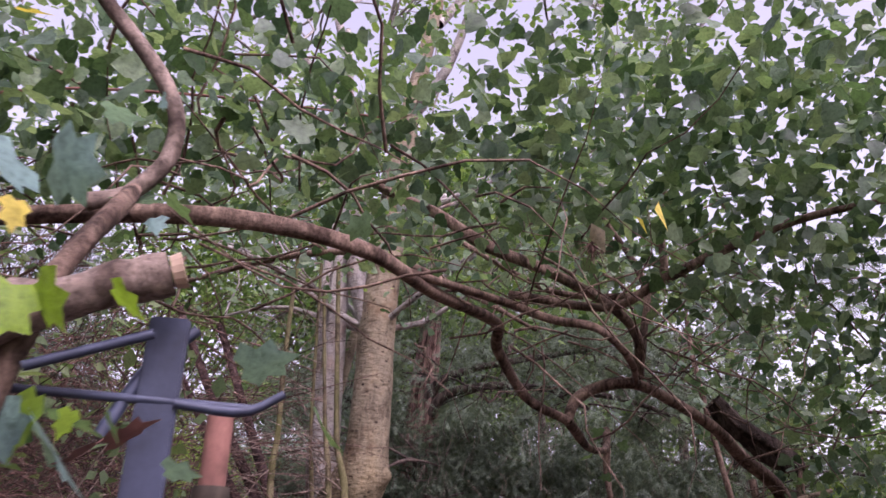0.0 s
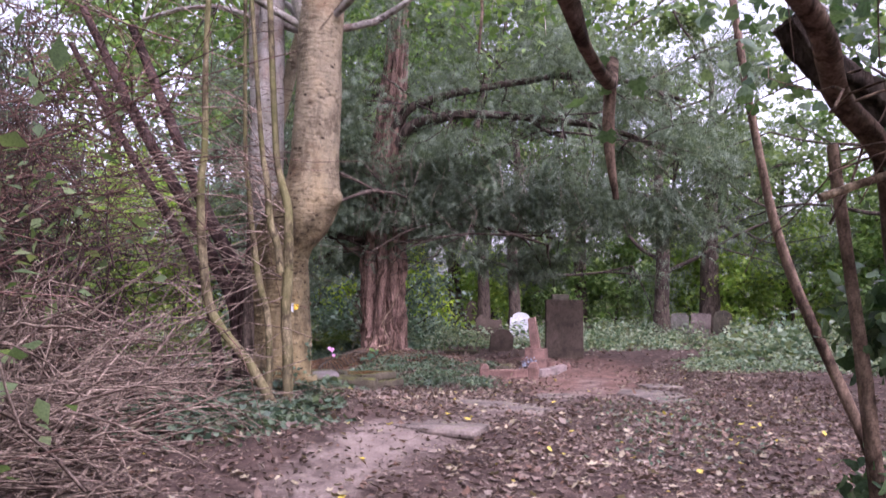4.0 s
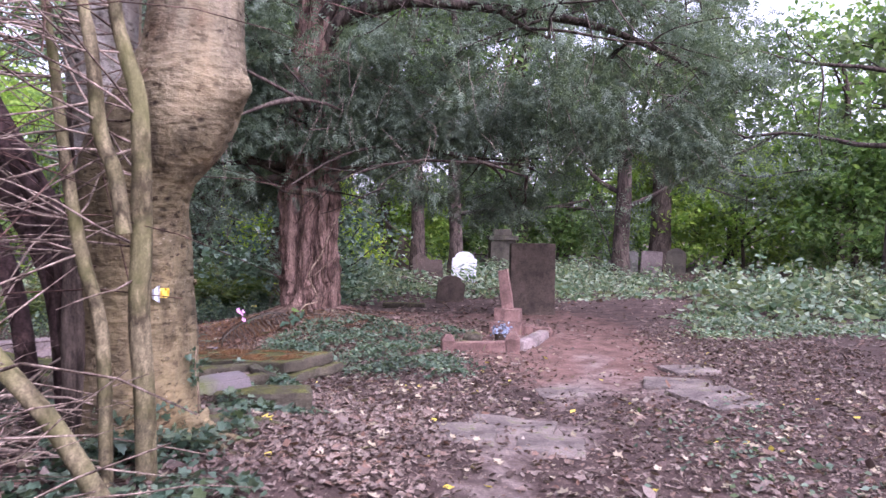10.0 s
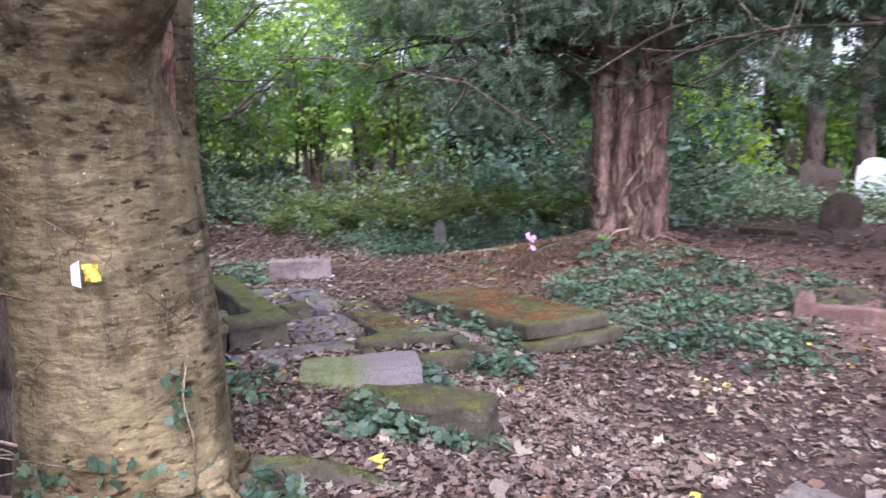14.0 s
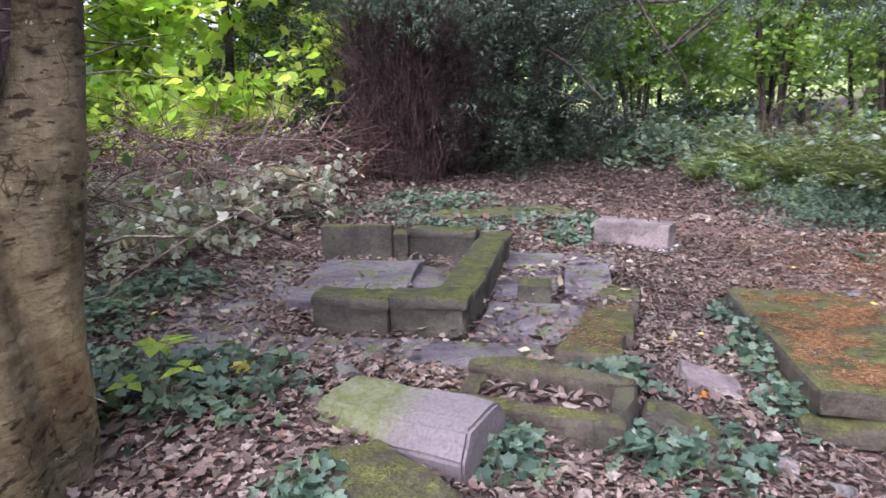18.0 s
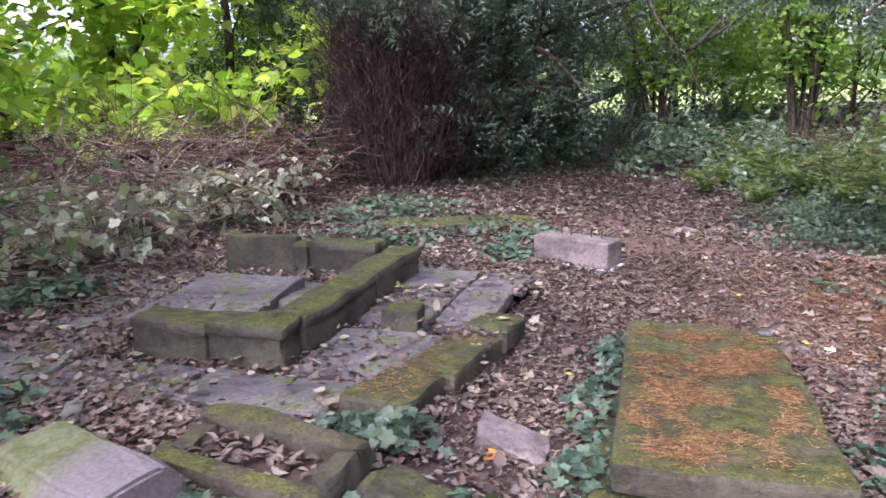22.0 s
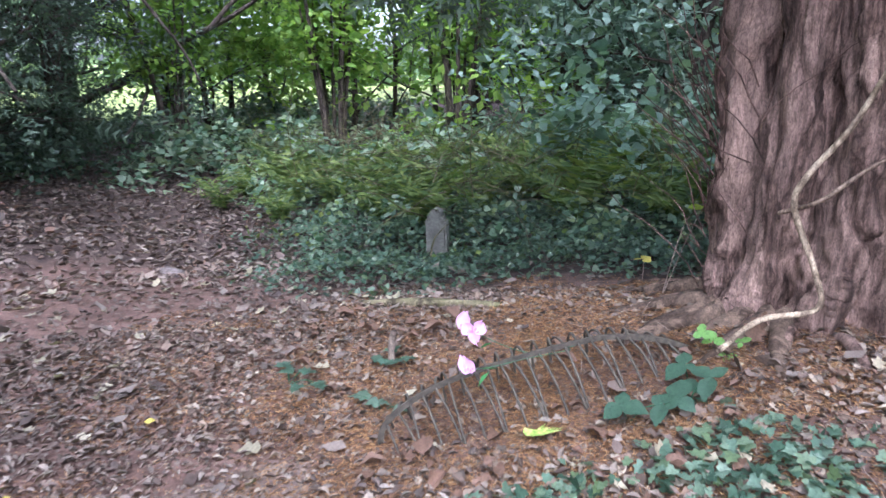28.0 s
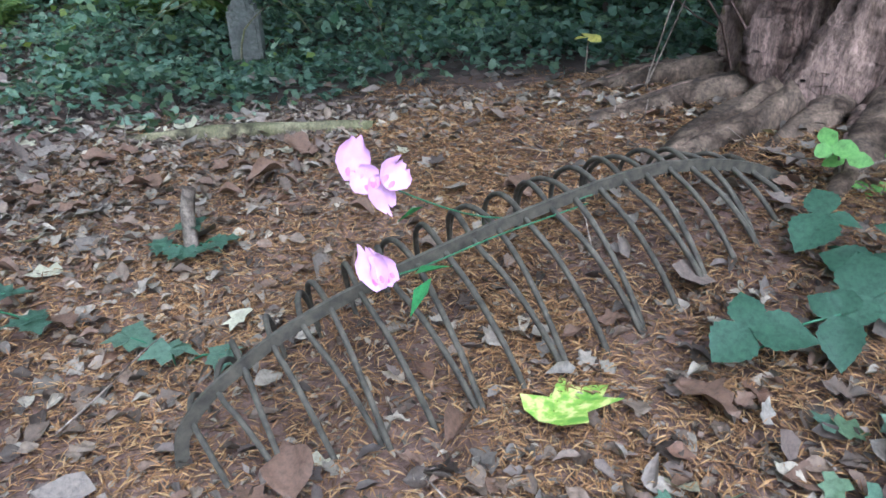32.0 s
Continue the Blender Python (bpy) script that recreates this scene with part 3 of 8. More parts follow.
# Leaf shapes: points (along, across, lift) and triangles.
def blade(widths, fold=0.12, curl=0.08, wave=0.0, cols=(-1, -0.5, 0, 0.5, 1), skew=0.0):
    """A leaf blade from half widths along its rib: folded, curled and wavy."""
    n = len(widths)
    v, f = [], []
    for i, w in enumerate(widths):
        u = i / (n - 1)
        for e in cols:
            v.append((u + 0.05 * abs(e) * w, e * w + skew * u * u, fold * abs(e) * w - curl * u * u + wave * math.sin(9 * u + 4 * e) * (0.3 + abs(e)) * 0.5))
    m = len(cols)
    for i in range(n - 1):
        for j in range(m - 1):
            a, b, c, d = i * m + j, i * m + j + 1, (i + 1) * m + j + 1, (i + 1) * m + j
            f += [(a, b, c), (a, c, d)]
    return v, f


TOOTHED = blade([0.02] + [0.43 * math.sin(math.pi * (k / 14) ** 0.72) * (1.04 if k % 2 else 0.94) for k in range(1, 14)] + [0.005], 0.14, 0.1, 0.02)
DEAD_LEAF = blade([0.02, 0.14, 0.24, 0.3, 0.31, 0.27, 0.2, 0.1, 0.01], 0.55, -0.14, 0.1)
DEAD_ROLL = blade([0.02, 0.1, 0.17, 0.2, 0.22, 0.2, 0.15, 0.09, 0.01], 1.3, 0.12, 0.08, skew=0.12)
DEAD_LOBE = blade([0.02, 0.3, 0.2, 0.38, 0.2, 0.3, 0.12, 0.1, 0.01], 0.3, -0.1, 0.13, skew=-0.08)
IVY_NEAR = blade([0.1, 0.36, 0.47, 0.42, 0.3, 0.31, 0.22, 0.12, 0.01], 0.1, 0.12, 0.03)
OVAL = ([(0, 0, 0), (0.4, 0.3, 0.07), (1, 0, -0.05), (0.4, -0.3, 0.07)], [(0, 2, 1), (0, 3, 2)])
NARROW = ([(0, 0, 0), (0.45, 0.13, 0.03), (1, 0, -0.06), (0.45, -0.13, 0.03)], [(0, 2, 1), (0, 3, 2)])
LOBED = ([(0, 0, 0), (0.12, 0.42, 0.05), (0.45, 0.5, 0.0), (0.55, 0.22, 0.06), (1, 0, -0.06), (0.55, -0.22, 0.06), (0.45, -0.5, 0.0), (0.12, -0.42, 0.05)],
         [(0, 2, 1), (0, 3, 2), (0, 4, 3), (0, 5, 4), (0, 6, 5), (0, 7, 6)])
NEEDLE = ([(0, 0, 0), (0.5, 0.045, 0.06), (1, 0, 0.0), (0.5, -0.045, 0.06)], [(0, 2, 1), (0, 3, 2)])
FOLDED = ([(0, 0, 0.1), (0.25, 0.24, 0.2), (0.62, 0.2, 0.24), (1.05, 0.06, 0.02), (0.66, -0.16, 0.3), (0.3, -0.2, 0.26), (0.4, 0, 0.0), (0.75, 0.01, 0.02)],
          [(0, 6, 1), (1, 6, 7), (1, 7, 2), (2, 7, 3), (3, 7, 4), (4, 7, 6), (4, 6, 5), (5, 6, 0)])
RAGGED = ([(0, 0, 0.02), (0.16, 0.3, 0.1), (0.36, 0.22, 0.06), (0.56, 0.36, 0.17), (0.72, 0.14, 0.05), (1, 0.05, 0.14), (0.74, -0.16, 0.04), (0.52, -0.38, 0.1), (0.34, -0.2, 0.03), (0.12, -0.3, 0.12), (0.45, 0, -0.03)],
          [(0, 10, 1), (1, 10, 2), (2, 10, 3), (3, 10, 4), (4, 10, 5), (5, 10, 6), (6, 10, 7), (7, 10, 8), (8, 10, 9), (9, 10, 0)])
CURLED = ([(0, 0, 0.03), (0.3, 0.32, 0.16), (0.65, 0.26, 0.1), (1, 0.02, 0.12), (0.6, -0.3, 0.02), (0.25, -0.28, 0.12), (0.5, 0, -0.02)],
          [(0, 6, 1), (1, 6, 2), (2, 6, 3), (3, 6, 4), (4, 6, 5), (5, 6, 0)])
IVY5 = ([(0, 0, 0), (-0.12, 0.22, 0.02), (0.1, 0.5, 0.05), (0.32, 0.3, 0.01), (0.6, 0.42, 0.05), (0.66, 0.17, 0.0), (1, 0, -0.06), (0.66, -0.17, 0.0), (0.6, -0.42, 0.05), (0.32, -0.3, 0.01), (0.1, -0.5, 0.05), (-0.12, -0.22, 0.02), (0.3, 0, -0.03)],
        [(12, 0, 1), (12, 1, 2), (12, 2, 3), (12, 3, 4), (12, 4, 5), (12, 5, 6), (12, 6, 7), (12, 7, 8), (12, 8, 9), (12, 9, 10), (12, 10, 11), (12, 11, 0)])
BROAD_LEAF = ([(0, 0, 0), (0.3, 0.3, 0.05), (0.75, 0.25, 0.02), (1, 0, -0.06), (0.75, -0.25, 0.02), (0.3, -0.3, 0.05)], [(0, 3, 2), (0, 2, 1), (0, 4, 3), (0, 5, 4)])


def feather(n):
    """A yew spray: thin blades in pairs along a drooping rib."""
    v, f = [], []
    for k in range(n):
        u = 0.05 + 0.8 * k / (n - 1)
        for e in (-1, 1):
            b = len(v)
            v += [(u, 0.012 * e, -0.12 * u * u), (u + 0.085, -0.012 * e, -0.12 * u * u), (u + 0.17, e * 0.27 * (1 - 0.55 * u), -0.12 * u * u - 0.07)]
            f.append((b, b + 1, b + 2))
    return v, f


SPRAY = feather(6)
SPRAY_FAR = feather(4)
HEART = ([(0, 0, 0), (-0.1, 0.2, 0.03), (0.06, 0.4, 0.07), (0.36, 0.42, 0.05), (0.72, 0.2, 0.0), (1, 0, -0.06), (0.72, -0.2, 0.0), (0.36, -0.42, 0.05), (0.06, -0.4, 0.07), (-0.1, -0.2, 0.03), (0.4, 0, -0.03)],
         [(10, 0, 1), (10, 1, 2), (10, 2, 3), (10, 3, 4), (10, 4, 5), (10, 5, 6), (10, 6, 7), (10, 7, 8), (10, 8, 9), (10, 9, 0)])


def leaves(name, pos, size, shape, mat, rng, parent=None, label="", way=None, flat=0.5, spread=1.0, droop=0.3):
    """One mesh of leaves at pos. flat: how far they lie level; way: (n,3) their direction, mixed with chance by spread."""
    n = len(pos)
    a = rng.normal(0, 1, (n, 3))
    a[:, 2] *= 1 - flat
    a[:, 2] -= droop
    if way is not None:
        a = a * spread + way
    a /= np.linalg.norm(a, axis=1)[:, None]
    up = rng.normal(0, 1 - flat * 0.75, (n, 3)) + np.array([0, 0, flat * 2])
    c = np.cross(up, a)
    c /= np.linalg.norm(c, axis=1)[:, None] + 1e-9
    up = np.cross(a, c)
    s = np.asarray(size) * np.ones(n) * rng.uniform(0.65, 1.35, n)
    tv, tf = np.array(shape[0]), np.array(shape[1])
    w = rng.uniform(0.75, 1.2, n)
    v = pos[:, None] + s[:, None, None] * (tv[None, :, 0, None] * a[:, None] + tv[None, :, 1, None] * w[:, None, None] * c[:, None] + tv[None, :, 2, None] * up[:, None])
    f = tf[None] + (np.arange(n) * len(tv))[:, None, None]
    return link(name, fast_mesh(name, v.reshape(-1, 3), f.reshape(-1, 3)), mat, parent, label, smooth=False)


def clumped(rng, n, centres, radius, squash=0.7):
    """n points gathered round centres."""
    c = np.asarray(centres)[rng.integers(0, len(centres), n)]
    d = rng.normal(0, 1, (n, 3))
    d /= np.linalg.norm(d, axis=1)[:, None]
    d *= (rng.uniform(0, 1, n) ** 0.45)[:, None]
    d[:, 2] *= squash
    return c + d * np.asarray(radius)


def outside_path(p, clear=0.75, top=2.6):
    """Which points keep clear of the way walked."""
    keep = np.ones(len(p), bool)
    for (t, a, b, _), (t2, a2, b2, _) in zip(PATH, PATH[1:]):
        for f in np.linspace(0, 1, 5):
            q = np.array(a) * (1 - f) + np.array(a2) * f
            keep &= (np.hypot(p[:, 0] - q[0], p[:, 1] - q[1]) > clear) | (p[:, 2] > top)
    return keep


# ------------------------------------------------------------ ground
def ground():
    xs = np.concatenate([[-600, -200, -90, -50, -34], np.linspace(-24, -7.2, 60), np.linspace(-7, 6, 150), np.linspace(6.2, 16, 40), [24, 34, 50, 90, 200, 600]])
    ys = np.concatenate([[-600, -200, -60, -30, -16], np.linspace(-10, -3.2, 24), np.linspace(-3, 17, 215), np.linspace(17.3, 32, 50), [40, 55, 90, 200, 600]])
    x, y = np.meshgrid(xs, ys, indexing="ij")
    z = gzs(x, y)
    rng = np.random.default_rng(5)
    near = np.exp(-(((x + 0.5) / 14) ** 2 + ((y - 7) / 16) ** 2))
    z += near * rng.normal(0, 0.003, z.shape)
    n, m = x.shape
    i, j = np.meshgrid(np.arange(n - 1), np.arange(m - 1), indexing="ij")
    faces = np.stack([i * m + j, (i + 1) * m + j, (i + 1) * m + j + 1, i * m + j + 1], -1).reshape(-1, 4)
    mesh = fast_mesh("ground", np.stack([x, y, z], -1).reshape(-1, 3), faces)
    pale = pale_soil(x, y)
    red = np.exp(-(((x + 2.6) / 3.2) ** 2 + ((y - 13.0) / 2.4) ** 2)) + 0.6 * np.exp(-(((x + 6.3) / 2.0) ** 2 + ((y - 12.6) / 1.2) ** 2)) + np.exp(-(((x - 2.2) / 1.6) ** 2 + ((y - 13) / 4.2) ** 2)) + 0.5 * np.exp(-(((x + 0.2) / 1.2) ** 2 + ((y - 15) / 1.4) ** 2))
    col = np.stack([np.clip(pale, 0, 1), np.clip(red, 0, 1), np.clip((-16.5 - x - 0.25 * (y - 10)) / 2.5, 0, 1), 1 + 0 * x], -1).reshape(-1, 4)
    at = mesh.color_attributes.new("cover", "FLOAT_COLOR", "POINT")
    at.data.foreach_set("color", col.astype(np.float32).ravel())
    tagged(link("ground", mesh, SOIL), "woodland floor of trodden soil and leaf mould", "ground", kind="structure")


ground()


# ------------------------------------------------------------ stones and graves
def worn(sx, sy, sz, seed=0, bevel=0.015, cuts=3, jitter=0.006, lean=0.0):
    """A worn block of stone, standing on z = 0, centred in x and y."""
    rng = random.Random(seed)
    bm = bmesh.new()
    bmesh.ops.create_cube(bm, size=1)
    bmesh.ops.scale(bm, vec=(sx, sy, sz), verts=bm.verts)
    bmesh.ops.translate(bm, vec=(0, 0, sz / 2), verts=bm.verts)
    bmesh.ops.bevel(bm, geom=bm.edges[:], offset=bevel, segments=2, affect="EDGES", profile=0.6)
    if cuts:
        long = [e for e in bm.edges if e.calc_length() > 0.12]
        bmesh.ops.subdivide_edges(bm, edges=long, cuts=cuts, use_grid_fill=True)
    off = Vector((rng.uniform(0, 50), rng.uniform(0, 50), 0))
    for v in bm.verts:
        n = noise.noise_vector(v.co * 3.5 + off) * jitter * 1.6 + noise.noise_vector(v.co * 14 + off) * jitter * 0.7
        v.co += n
        v.co.x += lean * v.co.z
    return bm


def outline_stone(pts, depth, bevel=0.012, seed=0, jitter=0.004):
    """A headstone cut to an outline in x and z, depth thick in y."""
    bm = bmesh.new()
    f = bm.faces.new([bm.verts.new((x, -depth / 2, z)) for x, z in pts])
    ext = bmesh.ops.extrude_face_region(bm, geom=[f])
    bmesh.ops.translate(bm, vec=(0, depth, 0), verts=[g for g in ext["geom"] if isinstance(g, bmesh.types.BMVert)])
    bmesh.ops.recalc_face_normals(bm, faces=bm.faces)
    edges = [e for e in bm.edges if len(e.link_faces) == 2 and e.calc_face_angle(0) > 1.0]
    bmesh.ops.bevel(bm, geom=edges, offset=bevel, segments=2, affect="EDGES")
    off = Vector((seed * 3.7, seed * 1.3, 0))
    for v in bm.verts:
        v.co += noise.noise_vector(v.co * 9 + off) * jitter
    return bm


def stone_thing(name, m, bm, mat, label, category, group=""):
    ob = part(name, bm, mat)
    ob.matrix_world = m
    return tagged(ob, label, category, group)


def on_ground(x, y, dz=0.0, rx=0, ry=0, rz=0):
    return pose(x, y, gz(x, y) + dz, rx, ry, rz)


GRAVE = 59.0
AX, AY = Vector((math.cos(radians(GRAVE)), math.sin(radians(GRAVE)))), Vector((-math.sin(radians(GRAVE)), math.cos(radians(GRAVE))))


def kerb_tomb():
    """The broken raised kerb of a large family tomb on a stone platform."""
    tomb = empty("kerb_tomb", pose(-2.76, 8.53, 0.095, -2.2, 0, GRAVE), "broken raised sandstone kerb tomb, mossy, on lilac flagstones", "tomb")
    h = 0.215

    def stone(name, sx, sy, sz, x, y, z=0.0, seed=0, mat=SANDSTONE, rz=0.0, lip=True, label="", tilt=0.0):
        bm = worn(sx, sy, sz, seed, 0.018, 5, 0.011)
        ob = part(name, bm, mat, tomb, label)
        ob.matrix_local = pose(x, y, z, tilt, 0, rz)
        if lip:
            cap = worn(sx + 0.03, sy + 0.03, 0.075, seed + 50, 0.026, 6, 0.013)
            c = part("coping", cap, mat, ob)
            c.matrix_local = pose(0, 0, sz - 0.04)
        return ob

    w = 0.21
    stone("kerb_stone", 0.44, w, h, -0.23, 0.1, 0, 1)
    stone("kerb_stone", 0.44, w, h - 0.01, -0.69, 0.1, 0, 2, SANDSTONE, 2)
    stone("kerb_stone", w, 1.0, h - 0.01, -0.1, 0.72, 0, 3)
    stone("kerb_stone", w, 0.86, h, -0.1, 1.67, 0, 4)
    stone("kerb_stone", 0.56, 0.2, h + 0.06, -0.52, 1.92, 0, 5, SANDSTONE, -3)
    stone("kerb_stone", 0.12, 0.2, h + 0.07, -0.87, 1.86, 0, 6, SANDSTONE, 10, False)
    stone("kerb_stone", 0.62, 0.12, h + 0.1, -1.28, 1.95, 0, 7, SANDSTONE, 5, False, "leaning grey-green kerb stone", -6)
    stone("kerb_stone", 0.22, 0.2, 0.16, 0.31, 0.92, -0.03, 8, SANDSTONE, 6, False, "loose mossy block")
    slab = worn(0.72, 1.0, 0.09, 9, 0.012, 4, 0.012)
    part("cover_slab", slab, PAVING, tomb, "cracked lilac cover slab").matrix_local = pose(-0.88, 0.78, 0.06, 2.5, 0, 4)
    slab = worn(0.5, 0.55, 0.06, 12, 0.012, 3, 0.012)
    part("cover_slab", slab, PAVING, tomb, "sunken lilac slab").matrix_local = pose(-0.48, 1.15, 0.03, -3, 5, -12)


def platform():
    """Flagstones round the tomb."""
    rng = random.Random(3)
    base = empty("stone_platform", pose(-2.74, 8.47, 0.03, -2.0, 0, GRAVE), "lilac flagstone platform strewn with leaves", "paving")
    for a, b, sx, sy in [(0.1, -0.24, 0.8, 0.42), (-0.72, -0.26, 0.78, 0.44), (-1.45, -0.15, 0.66, 0.6), (0.4, 0.38, 0.66, 0.7), (0.24, 1.25, 0.5, 0.62),
                         (0.7, 1.42, 0.36, 0.9), (0.25, 1.95, 0.5, 0.7), (0.72, 2.1, 0.4, 0.4), (-1.6, 0.6, 0.6, 0.8), (-1.75, 1.45, 0.6, 0.8), (-1.2, 1.5, 0.5, 0.6)]:
        bm = worn(sx - 0.02, sy - 0.02, 0.08, rng.random() * 99, 0.012, 3, 0.012)
        part("flagstone", bm, PAVING, base).matrix_local = pose(a, b, rng.uniform(0.005, 0.03), rng.uniform(-1.5, 1.5), rng.uniform(-1.5, 1.5), rng.uniform(-3, 3))


def kerb_line():
    line = empty("grave_kerb", pose(-2.47, 9.22, 0.03, -7, 0, GRAVE - 6), "long mossy kerb slab strewn with needles", "grave kerb")
    x = -0.6
    for n, (ln, w, dz) in enumerate([(0.46, 0.31, 0.0), (0.8, 0.3, 0.01), (0.4, 0.27, 0.05)]):
        bm = worn(w, ln, 0.14, 20 + n, 0.025, 4, 0.012)
        part("kerb_slab", bm, MOSSY if n < 2 else SANDSTONE, line).matrix_local = pose(0.02 * n, x + ln / 2, dz, 0, 0, n)
        x += ln + 0.012
    rng = np.random.default_rng(35)
    p = np.stack([rng.uniform(-0.13, 0.13, 1100), rng.uniform(-0.55, 0.65, 1100), np.full(1100, 0.152)], -1)
    tagged(leaves("needle_litter", p, 0.03, NEEDLE, NEEDLES, rng, line, "fallen yew needles", flat=0.9, droop=0.0), kind="stuff")


def moss_ledger():
    """A ledger slab on a moulded base, thick with moss and fallen needles."""
    led = empty("ledger_tomb", pose(-2.04, 10.51, -0.13, -4.4, 0, GRAVE + 1.5), "flat ledger tomb covered in moss and orange yew needles", "tomb")
    part("base_slab", worn(0.98, 2.26, 0.1, 31, 0.03, 6, 0.016), MOSSY, led)
    part("ledger_slab", worn(0.84, 2.1, 0.13, 32, 0.03, 7, 0.012), MOSSY, led, "moss-covered ledger slab").matrix_local = pose(0, 0, 0.1)
    rng = np.random.default_rng(33)
    n = 36000
    p = np.stack([rng.uniform(-0.4, 0.4, n), rng.uniform(-1.02, 1.0, n), np.full(n, 0.236)], -1)
    keep = np.array([noise.noise(Vector((a * 3.1, b * 3.1, 4))) + 0.5 * noise.noise(Vector((a * 9, b * 9, 1))) + 0.06 > rng.uniform(-0.2, 0.35) for a, b, _ in p])
    edge = np.minimum(0.42 - np.abs(p[:, 0]), 1.03 - np.abs(p[:, 1])) + 0.05 * np.sin(p[:, 1] * 9) * np.sin(p[:, 0] * 13)
    keep &= ~((edge < 0.09) & (rng.uniform(0, 1, n) < 0.85)) & ~((p[:, 1] > 0.8) & (rng.uniform(0, 1, n) < 0.8))
    ob = leaves("needle_litter", p[keep], 0.034, NEEDLE, NEEDLES, rng, led, "orange fallen yew needles", flat=0.9, droop=0.0)
    tagged(ob, kind="stuff")
    part("fallen_chip", worn(0.07, 0.05, 0.02, 34, 0.006, 0), PAVING, led).matrix_local = pose(0.36, 0.88, 0.23)


def pink_block():
    blk = empty("base_block", pose(-4.98, 11.12, -0.12, 0, 0, 38), "pinkish stone base block with rusty iron dowels", "stone block")
    part("block", worn(0.72, 0.27, 0.26, 41, 0.02, 3, 0.004), PINK_STONE, blk)
    part("footing", worn(0.78, 0.31, 0.06, 42, 0.01, 2, 0.008), WHITE_STONE, blk, "crumbling white mortar").matrix_local = pose(0, -0.01, -0.02)
    for x, tilt in [(-0.17, 4), (-0.08, -8), (0.12, 3), (0.22, 10)]:
        bm = bmesh.new()
        bmesh.ops.create_cone(bm, cap_ends=True, segments=8, radius1=0.007, radius2=0.006, depth=0.09)
        part("dowel", bm, IRON, blk).matrix_local = pose(x, 0.03, 0.29, tilt, tilt, 0)


